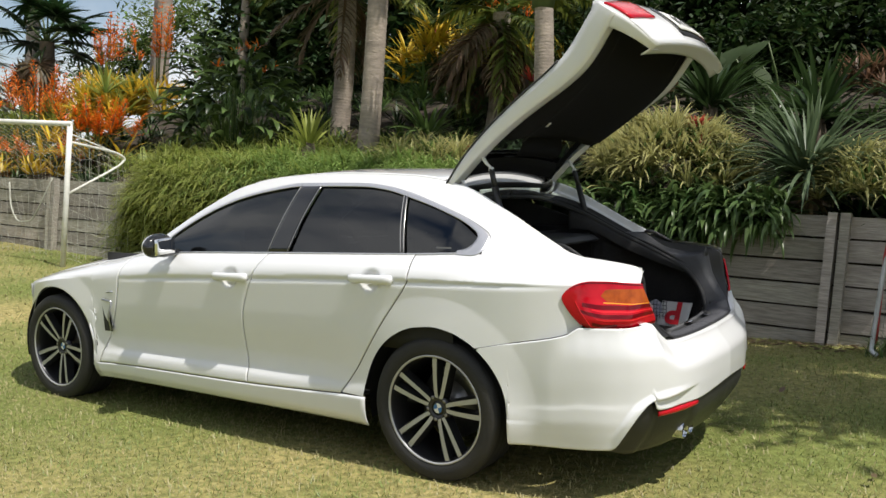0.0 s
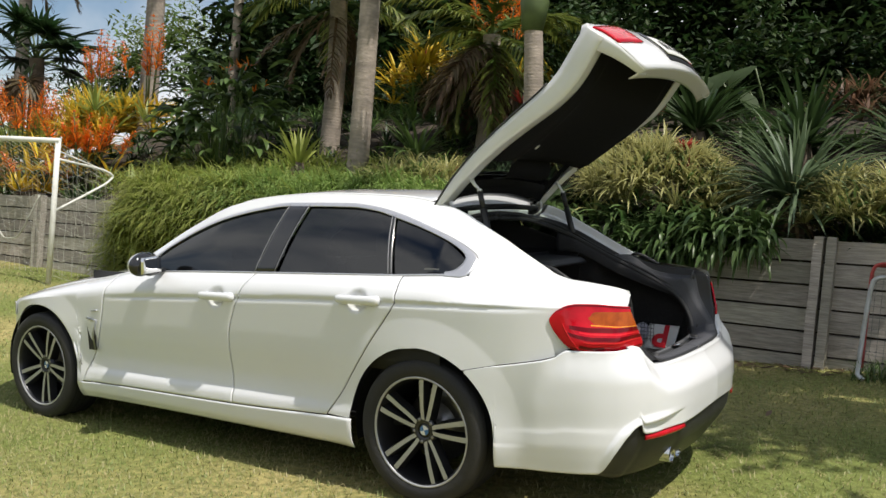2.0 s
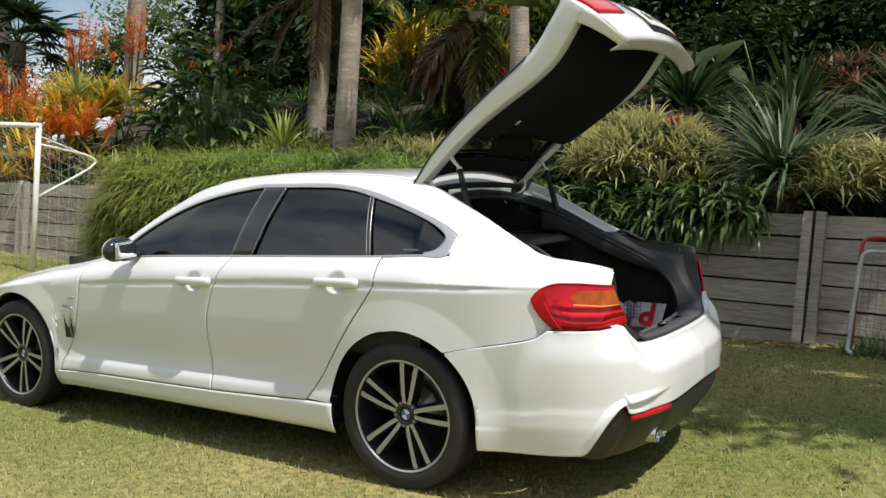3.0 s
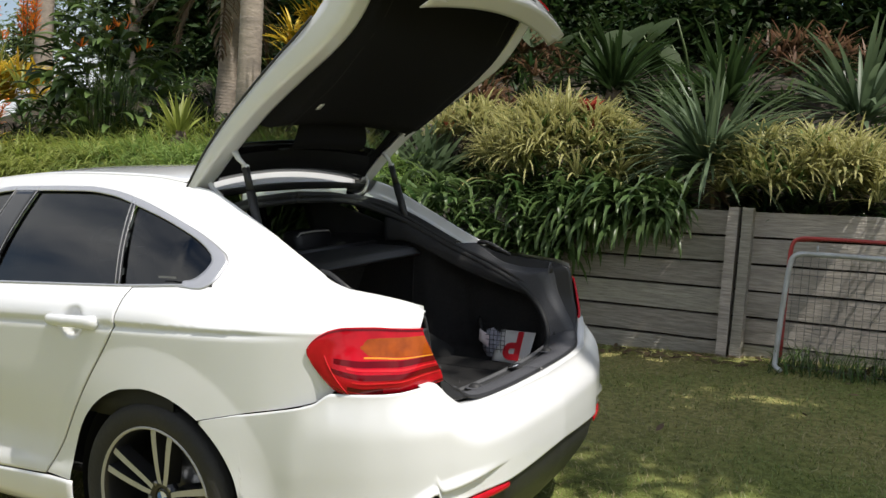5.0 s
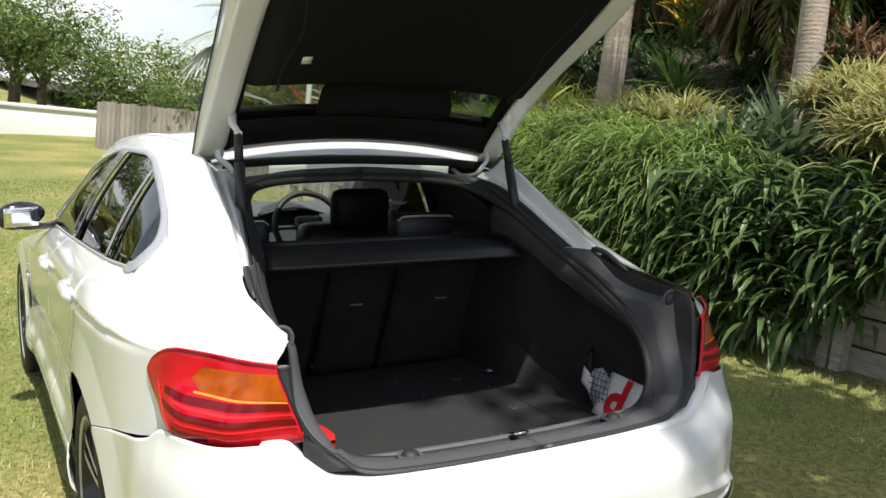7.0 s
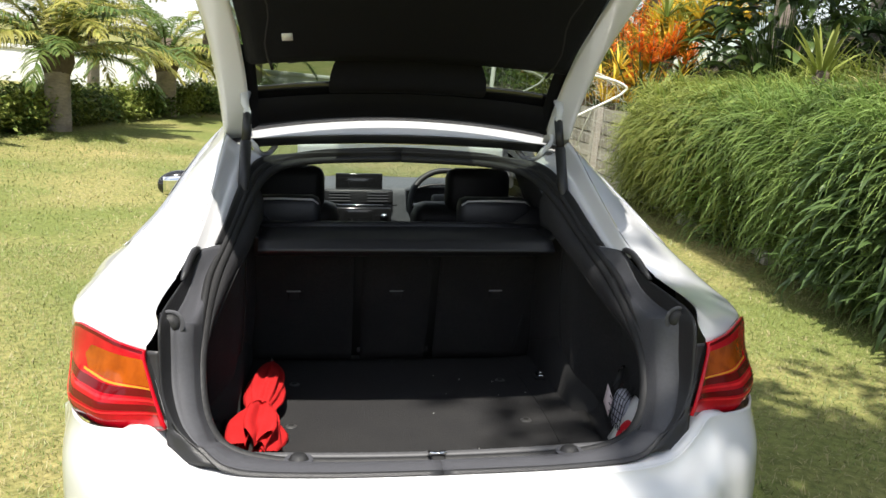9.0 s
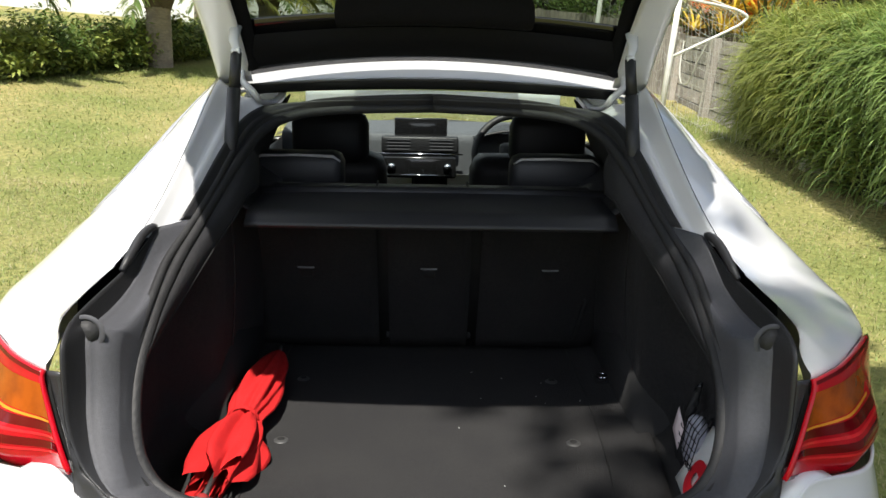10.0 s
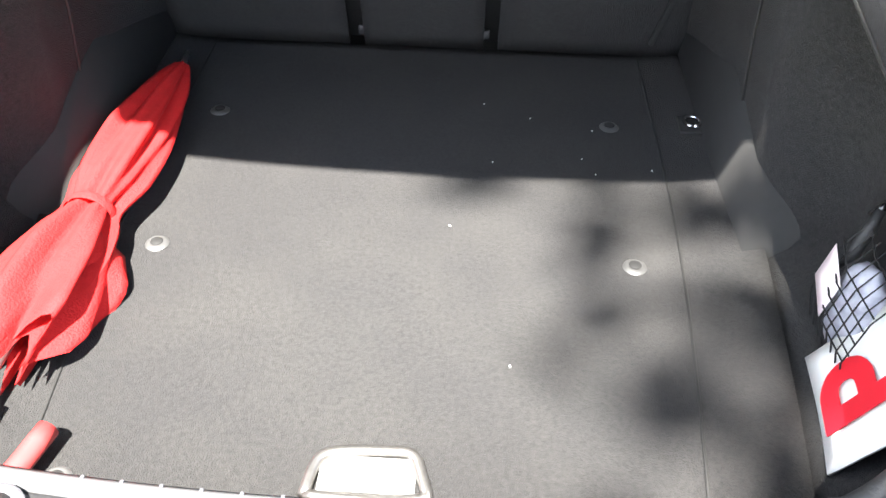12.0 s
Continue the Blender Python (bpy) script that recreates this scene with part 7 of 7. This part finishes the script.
pts[:, 2] = [ground_z(a, b) for a, b, _ in pts]
tagged(leaf_object("long_grass", leaf_batch(pts, rng.uniform(0, math.tau, 420), rng.uniform(0.6, 1.5, 420), rng.uniform(0.08, 0.28, 420), 0.010, rng.uniform(0.3, 1.4, 420), 4, 2, "blade", 0.4), GREEN_MID), "uncut grass behind the mesh frame", "grass", kind="stuff")
pts = np.stack([rng.uniform(-0.3, 3.0, 260), rng.uniform(3.55, 3.95, 260), np.zeros(260)], -1)
pts[:, 2] = [ground_z(a, b) + 0.012 for a, b, _ in pts]
tagged(leaf_object("leaf_litter", leaf_batch(pts, rng.uniform(0, math.tau, 260), rng.uniform(-0.1, 0.3, 260), rng.uniform(0.05, 0.16, 260), rng.uniform(0.015, 0.04, 260), rng.uniform(-0.2, 0.5, 260), 3, 2, "leaf", 0.6), DRY_LEAF), "dry brown leaves lying along the wall's foot", "leaf litter", kind="stuff")

# ---- the far end: palisade, hedge, palms, white wall ----
LOG = material("log", (0.33, 0.295, 0.255), 0.9, grain=0.6, grain_scale=10, stain=0.5, stain_scale=2, bump=0.8, bump_scale=12, spread=0.25, stretch=(8, 8, 1))
pal = thing("wall_palisade", "grey weathered log palisade at the far end of the lawn", "fence", kind="structure")
bm = bmesh.new()
tube([(0, 0, -0.3), (0, 0, 0.6), (0, 0, 1.25)], [0.085, 0.085, 0.08], 9, bm)
log_mesh = bpy.data.meshes.new("log")
bm.to_mesh(log_mesh)
bm.free()
log_mesh.materials.append(LOG)
line = smooth_path([(-13.2, 4.22, 0), (-15.0, 3.95, 0), (-17.5, 3.3, 0), (-21.0, 2.0, 0)], 52)
for i, (x, yy, _) in enumerate(line):
    ob = new("log", log_mesh)
    ob.parent = pal
    ob.location = (x, yy, ground_z(x, yy) - 0.05 + 0.04 * noise.noise((i * 0.7, 0, 0)))
# bank shrubs over the palisade
sh = [foliage_cloud((-13.5 - 1.0 * k, 4.9 - 0.25 * k + rng.uniform(-0.2, 0.3), 1.35 + rng.uniform(-0.1, 0.3)), (0.8, 0.6, 0.55), 700, 0.10, shell=0.3) for k in range(8)]
tagged(leaf_object("palisade_shrubs", sh, FAR_LEAF), "light green shrubs above the log palisade", "shrub", kind="stuff")
leaf_object("palisade_flowers", [rosette((-13.2 - 0.5 * k, 4.6 - 0.1 * k, 1.35 + 0.2 * rng.uniform()), 12, 0.3, 0.03, el=(0.2, 1.4), droop=(0.1, 0.8)) for k in range(6)], ORANGE)
tagged(bpy.data.objects["palisade_flowers"], "orange flowering shrubs above the log palisade", "shrub", kind="stuff")

RUSSET = leaf_material("russet_leaf", (0.42, 0.22, 0.075), tip=(0.52, 0.30, 0.10), island=0.5)
for x, yy, h, r, mat, words in ((-14.1, 4.35, 1.35, 0.62, GREEN_LIME, "lime green"), (-14.6, 4.85, 1.75, 0.70, FAR_LEAF, "light green"), (-14.0, 4.75, 1.15, 0.60, RUSSET, "russet"), (-14.9, 5.45, 1.95, 0.75, GREEN_LIME, "lime green"), (-14.2, 5.30, 1.25, 0.65, RUSSET, "russet"), (-15.6, 4.55, 1.70, 0.70, GREEN_LIME, "lime green"), (-15.2, 6.1, 1.9, 0.8, FAR_LEAF, "light green")):
    z0 = ground_z(x, yy)
    bush = thing("garden_bush", "leafy " + words + " garden bush behind the log palisade", "bush", "bushes behind the palisade")
    leaf_object("leaves", foliage_cloud((x, yy, h), (r, r * 0.9, 0.55), 2200, 0.11, shell=0.2), mat, bush)
    part("stem", tube([(x, yy, z0 - 0.05), (x + 0.03, yy, (z0 + h) / 2), (x, yy, h + 0.1)], [0.05, 0.035, 0.015], 7), BROWN_BARK, bush)


def hedge_line(u):
    a, b, c = Vector((-11.2, -5.9, 0)), Vector((-15.6, -4.7, 0)), Vector((-24.0, -1.6, 0))
    return a.lerp(b, u * 2) if u < 0.5 else b.lerp(c, u * 2 - 1)


for k in range(15):
    p = hedge_line(k / 14)
    p.z = ground_z(p.x, p.y)
    bush = thing("hedge_bush", "rounded dark green hedge bush at the lawn's edge", "bush", "hedge bushes")
    h = rng.uniform(0.60, 0.90)
    leaf_object("leaves", foliage_cloud((p.x, p.y - 0.3, p.z + h * 0.5), (0.85, 0.65, h * 0.55), 3000, 0.12, shell=0.2), (GREEN_LIME, FAR_LEAF, GREEN_LIME, FAR_LEAF)[k % 4], bush)
    part("stem", tube([(p.x, p.y - 0.3, p.z - 0.05), (p.x, p.y - 0.3, p.z + h * 0.6)], [0.04, 0.02], 7), BROWN_BARK, bush)
for at, h, r, n in (((-13.85, -4.95), 1.30, 0.24, 36), ((-18.5, -3.85), 1.30, 0.25, 36), ((-21.5, -6.2), 2.1, 0.16, 24), ((-24.0, -2.2), 1.6, 0.22, 26), ((-11.0, -7.3), 1.5, 0.23, 28)):
    palm = feather_palm("stout palm with yellow-green fronds at the lawn's edge", (at[0], at[1], ground_z(*at)), h, r, n, 2.4, PALM_YELLOW, el=(0.30, 1.45))
    part("crown_base", tube([(0, 0, h - 0.34), (0, 0, h - 0.08), (0, 0, h + 0.22), (0, 0, h + 0.50)], [r * 0.88, r * 1.25, r * 1.05, r * 0.35], 14), BROWN_BARK, palm, "brown fibrous crown base")
    for k, fr in enumerate([o for o in palm.children if o.name.startswith("frond")]):
        if k % 2:
            fr.data.materials[0] = FAR_LEAF
WALL_WHITE = material("white_render", (0.78, 0.78, 0.76), 0.8, stain=0.25, stain_scale=2, grain=0.15)
ww = thing("white_outbuilding", "low white rendered outbuilding beyond the hedge", "building")
part("wall", box((0.3, 22, 1.5), (-26.0, -8.0, -0.10), bevel=0.01), WALL_WHITE, ww)
part("coping", box((0.42, 22.2, 0.10), (-26.0, -8.0, 0.69), bevel=0.01), WALL_WHITE, ww)
for i, (x, yy, h) in enumerate(((-33, -14, 5.2), (-30, -9, 4.6), (-31, -4.5, 4.9), (-30, 0.5, 3.6), (-33, -18, 5.8), (-29.5, -12, 4.3), (-38, 2, 3.4), (-31, 4.5, 2.2), (-30, -20, 5.0))):
    broad_tree("broad green tree beyond the lawn", (x, yy, -0.4), h, (3.2, 3.2, 2.0), 6500, 0.22, FAR_LEAF, 0.2)
# trees on the open side, mirrored in the windows
for i, (x, yy, h) in enumerate(((-9, -19, 5.0), (-3, -22, 6.0), (4, -20, 5.2), (-16, -17, 5.5), (11, -18, 6.0))):
    broad_tree("broad green tree across the lawn", (x, yy, -0.4), h, (3.0, 3.0, 2.3), 2600, 0.34, TREE_LEAF, 0.2)
# tall unseen trees, added to shade bank and wall's foot and dapple the boot
def shade_tree(foot, crown, radii, leaves, size, label, twigs=()):
    tree = thing("shade_tree", label, "tree")
    c = Vector(crown)
    f = Vector(foot)
    part("trunk", tube([f - Vector((0, 0, 0.2)), f.lerp(c, 0.35) + Vector((0.3, 0.3, 0)), f.lerp(c, 0.75) + Vector((0.2, 0.1, 0)), c], [0.26, 0.2, 0.14, 0.05], 12), BROWN_BARK, tree)
    bl = []
    for i in range(7):
        az = math.tau * i / 7
        q = c + Vector((math.cos(az) * radii[0] * 0.55, math.sin(az) * radii[1] * 0.55, rng.uniform(-0.3, 0.4) * radii[2]))
        part("limb", tube([f.lerp(c, 0.7), f.lerp(c, 0.7).lerp(q, 0.6) + Vector((0, 0, 0.2)), q], [0.09, 0.06, 0.02], 8), BROWN_BARK, tree)
        bl.append(foliage_cloud(q, [r * 0.55 for r in radii], leaves // 7, size, shell=0.2))
    for q, r, n in twigs:
        q = Vector(q)
        part("limb", tube([c, c.lerp(q, 0.6) + Vector((0, 0, 0.25)), q], [0.05, 0.035, 0.012], 8), BROWN_BARK, tree)
        bl.append(foliage_cloud(q, r, n, size * 0.9, shell=0.1))
    leaf_object("crown", bl, TREE_LEAF, tree)


rng = np.random.default_rng(41)
# twigs set in the sun's way only to dapple the boot floor
shade_tree((8.2, 3.6, 0.3), (4.4, 1.62, 6.6), (2.7, 1.6, 1.2), 8200, 0.20, "unseen tall leafy tree added to shade the lawn by the wall and dapple the boot",
           (((4.52, -0.52, 9.5), (0.25, 0.13, 0.2), 36), ((4.46, -0.74, 9.6), (0.10, 0.07, 0.1), 6), ((4.80, -0.48, 9.4), (0.28, 0.15, 0.2), 40), ((4.70, -0.36, 9.4), (0.30, 0.10, 0.2), 44)))
shade_tree((7.0, 6.4, 2.6), (5.6, 6.4, 7.6), (3.2, 2.4, 1.4), 700, 0.20, "unseen tall leafy tree added to shade the bank")

# ---- things in the boot (in the car's own axes, then tilted with it) ----
RED_CLOTH = material("red_cloth", (0.54, 0.020, 0.021), 0.8, bump=0.3, bump_scale=300, grain=0.25, grain_scale=60, stain=0.3, stain_scale=9, spec=0.15)
RED_GRIP = material("red_grip", (0.50, 0.05, 0.05), 0.4, stain=0.3, stain_scale=20)
brolly = thing("umbrella", "folded red umbrella lying on the boot floor", "umbrella", m=CAR_POSE)
ax0, ax1 = Vector((-0.062, -0.408, 0.592)), Vector((0.80, -0.432, 0.580))
fold = smooth_line((0.0, 0.006), (0.05, 0.018), (0.16, 0.036), (0.30, 0.045), (0.40, 0.042), (0.485, 0.030), (0.53, 0.038), (0.62, 0.047), (0.72, 0.047), (0.775, 0.040))


def cloth(u, v):
    t = 0.015 + 0.76 * u
    a = v * math.tau
    c = ax0.lerp(ax1, t)
    deep = 0.14 + 0.30 * max(0.0, (t - 0.42) / 0.35)
    r = fold(t) * (1 + deep * math.sin(6 * a + 5 * t) + 0.12 * math.sin(11 * a - 9 * t))
    ragged = 0.028 * math.sin(5 * a + 1.0) * max(0.0, (u - 0.9) / 0.1)
    p = c + Vector((ragged, r * math.cos(a) * 1.12, r * math.sin(a) * 0.85))
    p.z = max(p.z, FLOOR_Z + 0.010)
    return p


part("canopy", grid(cloth, 70, 60), RED_CLOTH, brolly, "furled red cloth")
part("canopy_flap", grid(lambda u, v: Vector((0.40 + 0.13 * u + 0.005 * v, -0.400 + 0.062 * v * (1 - 0.9 * abs(u - 0.45)), 0.612 - 0.060 * v - 0.012 * u + 0.010 * math.sin(6 * u))), 10, 8), RED_CLOTH, brolly, solid=0.0015)
part("inner_folds", grid(lambda u, v: (lambda c, a: c + Vector((0.03 * math.sin(7 * a), 0.030 * math.cos(a) * (1 + 0.3 * math.sin(5 * a)), 0.026 * math.sin(a) * (1 + 0.3 * math.cos(4 * a)))))(ax0.lerp(ax1, 0.70 + 0.09 * u), v * math.tau), 8, 40), RED_CLOTH, brolly)
part("strap", lathe([(0.0345, -0.008), (0.0370, 0.0), (0.0345, 0.008)], 30, centre=(0, 0, 0), axis="x"), RED_CLOTH, brolly).matrix_local = Matrix.Translation(ax0.lerp(ax1, 0.487)) @ Matrix.Rotation(-0.04, 4, "Z")
part("ferrule", tube([ax0 - Vector((0.035, 0.003, -0.001)), ax0 + Vector((0.02, 0.0015, 0))], [0.0035, 0.006], 10), STEEL, brolly, "grey metal tip")
part("shaft", tube([ax0.lerp(ax1, 0.70), ax0.lerp(ax1, 0.90)], 0.0055, 8), STEEL, brolly)
part("grip", tube(smooth_path([tuple(ax0.lerp(ax1, 0.86)), (0.735, -0.430, 0.570), (0.768, -0.420, 0.568), (0.780, -0.392, 0.566), (0.765, -0.362, 0.566), (0.700, -0.344, 0.566)], 18), 0.0125, 12), RED_GRIP, brolly, "red curved grip")

# white plate with a red letter, leaning on the side
c1, c2, c3 = Vector((0.518, 0.522, 0.545)), Vector((0.690, 0.500, 0.546)), Vector((0.536, 0.585, 0.672))
e1, e2 = (c2 - c1), (c3 - c1)
nrm = e1.cross(e2).normalized()
sign = thing("letter_plate", "white plastic plate with a red letter leaning on the boot side", "sign", m=CAR_POSE)
part("plate", grid(lambda u, v: c1 + e1 * u + e2 * v - nrm * 0.004 * math.sin(math.pi * u), 8, 6), PLATE_WHITE, sign, solid=0.003)
RED_INK = material("red_ink", (0.60, 0.012, 0.025), 0.5, stain=0.15)
txt = bpy.data.curves.new("letter", "FONT")
txt.body, txt.size, txt.align_x, txt.align_y, txt.extrude, txt.offset = "P", 0.172, "CENTER", "CENTER", 0.0006, 0.0055
ob = new("letter_src", txt)
dg = bpy.context.evaluated_depsgraph_get()
me = bpy.data.meshes.new_from_object(ob.evaluated_get(dg))
bpy.data.objects.remove(ob)
me.materials.clear()
me.materials.append(RED_INK)
letter = new("letter", me)
letter.parent = sign
letter["label"] = "bold red letter P"
xd = -e1.normalized()
yd = nrm.cross(xd).normalized()
rot = Matrix((xd, yd, nrm)).transposed().to_4x4()
letter.matrix_local = Matrix.Translation(c1 + e1 * 0.5 + e2 * 0.58 + nrm * 0.0035) @ rot
part("screw_hole", lathe([(0.0, 0.0), (0.004, 0.0)], 10, centre=tuple(c1 + e1 * 0.52 + e2 * 0.12 + nrm * 0.003), axis="y"), GAP, sign)

# things behind the luggage net
BAG = material("white_bag", (0.62, 0.62, 0.64), 0.7, bump=0.6, bump_scale=30, stain=0.25, stain_scale=12, stain_colour=(0.40, 0.40, 0.48))
bag = bmesh.new()
bmesh.ops.create_icosphere(bag, subdivisions=4, radius=1.0)
for v in bag.verts:
    n = noise.noise(v.co * 2.3) * 0.16 + noise.noise(v.co * 6.0) * 0.05
    c = v.co * (1 + n)
    v.co = Vector((0.600 + 0.100 * c.x, 0.604 + 0.014 * c.y - 0.006 * c.x, 0.618 + 0.072 * c.z))
bag = tagged(part("cloth_bag", bag, BAG), "crumpled white cloth bag tucked behind the net", "bag")
bag.matrix_world = CAR_POSE
packet = bmesh.new()
bmesh.ops.create_icosphere(packet, subdivisions=3, radius=1.0)
for v in packet.verts:
    c = v.co * (1 + 0.12 * noise.noise(v.co * 3))
    v.co = Vector((0.500 + 0.045 * c.x, 0.566 + 0.028 * c.y, 0.610 + 0.068 * c.z))
packet = tagged(part("patterned_packet", packet, material("pale_packet", (0.42, 0.43, 0.50), 0.6, stain=0.7, stain_scale=60, stain_colour=(0.20, 0.20, 0.26))), "pale patterned packet inside the luggage net", "packet")
packet.matrix_world = CAR_POSE
net = thing("luggage_net", "black luggage net hooked to the boot side", "net", m=CAR_POSE)
bm = bmesh.new()
for k in range(8):
    x = 0.445 + 0.018 * k
    tube([(x, 0.545, 0.548), (x + 0.004, 0.530, 0.60), (x, 0.545, 0.66), (x - 0.004, 0.572, 0.700)], 0.0013, 4, bm, cap=False)
for k in range(8):
    z = 0.552 + 0.020 * k
    d = 0.545 - 0.014 * math.sin(math.pi * k / 7) + (0.02 if k > 6 else 0)
    tube([(0.440, d + 0.012, z), (0.50, d - 0.004, z + 0.003), (0.575, d + 0.004, z)], 0.0013, 4, bm, cap=False)
part("mesh", bm, GAP, net)
part("cord", tube([(0.43, 0.585, 0.712), (0.44, 0.575, 0.69), (0.455, 0.560, 0.665), (0.450, 0.552, 0.64)], [0.006, 0.009, 0.008, 0.004], 8), RUBBER, net)
part("hook", tube([(0.428, 0.590, 0.722), (0.428, 0.580, 0.700)], [0.004, 0.008], 8), GLOSS_BLACK, net)
card = part("paper_tag", grid(lambda u, v: Vector((0.455 + 0.045 * u, 0.526 + 0.010 * v, 0.628 + 0.050 * v - 0.028 * u)), 3, 3), material("pink_card", (0.68, 0.58, 0.59), 0.7, stain=0.15), net, "pale pink card tag", solid=0.001)
# specks of grit on the carpet
bm = bmesh.new()
for k in range(11):
    x, yy = rng.uniform(-0.1, 0.6), rng.uniform(0.05, 0.48)
    box((rng.uniform(0.0015, 0.004), 0.0015, 0.0012), (x, yy, FLOOR_Z + 0.0055), turn=Euler((0, 0, rng.uniform(0, 3))).to_matrix(), bm=bm)
grit = tagged(part("grit", bm, PLATE_WHITE), "pale specks of grit on the boot carpet", "grit", kind="stuff")
grit.matrix_world = CAR_POSE

# ---- grass blades over the lawn near the car ----
GRASS_GREEN = leaf_material("grass_green", (0.175, 0.245, 0.060), tip=(0.32, 0.36, 0.12), island=0.5, through=0.3)
GRASS_STRAW = leaf_material("grass_straw", (0.35, 0.305, 0.14), tip=(0.44, 0.39, 0.20), island=0.4, through=0.2)


def blades(n, x0, x1, y0, y1, length, width):
    p = np.stack([rng.uniform(x0, x1, n), rng.uniform(y0, y1, n), np.zeros(n)], -1)
    patch = np.array([noise.noise((a * 0.9, b * 0.9, 7.0)) + 0.6 * noise.noise((a * 3.1, b * 3.1, 2.0)) for a, b, _ in p])
    keep = rng.uniform(-0.9, 0.5, n) < patch + 0.35
    p, patch = p[keep], patch[keep]
    p[:, 2] = [ground_z(a, b) - 0.004 for a, b, _ in p]
    straw = rng.uniform(-0.55, 0.65, len(p)) > patch + 0.12
    m = len(p)
    out = []
    for sel in (~straw, straw):
        q = p[sel]
        k = len(q)
        out.append(leaf_batch(q, rng.uniform(0, math.tau, k), rng.uniform(0.25, 1.4, k), length * rng.uniform(0.6, 1.5, k), width * rng.uniform(0.7, 1.3, k), rng.uniform(0.2, 1.4, k), 2, 2, "blade", 0.5))
    return out


near = blades(150000, -5.0, 4.2, -3.9, -0.5, 0.034, 0.0042)
near2 = blades(110000, -4.5, 4.6, -0.5, 4.0, 0.036, 0.0048)
mid = blades(60000, -13.5, -4.5, -6.5, 4.1, 0.045, 0.0085)
tagged(leaf_object("grass_blades", [near[0], near2[0], mid[0]], GRASS_GREEN), "short green blades of mown grass", "grass", kind="stuff")
tagged(leaf_object("dry_grass_blades", [near[1], near2[1], mid[1]], GRASS_STRAW), "short dry straw-coloured blades of grass", "grass", kind="stuff")
pts = np.stack([rng.uniform(0.8, 4.0, 40), rng.uniform(-1.5, 3.5, 40), np.zeros(40)], -1)
pts[:, 2] = [ground_z(a, b) + 0.025 for a, b, _ in pts]
tagged(leaf_object("fallen_leaves", leaf_batch(pts, rng.uniform(0, math.tau, 40), rng.uniform(-0.2, 0.4, 40), rng.uniform(0.04, 0.09, 40), rng.uniform(0.02, 0.035, 40), rng.uniform(-0.3, 0.6, 40), 3, 2, "leaf", 0.6), DRY_LEAF), "fallen brown leaves scattered on the lawn", "fallen leaves", kind="stuff")
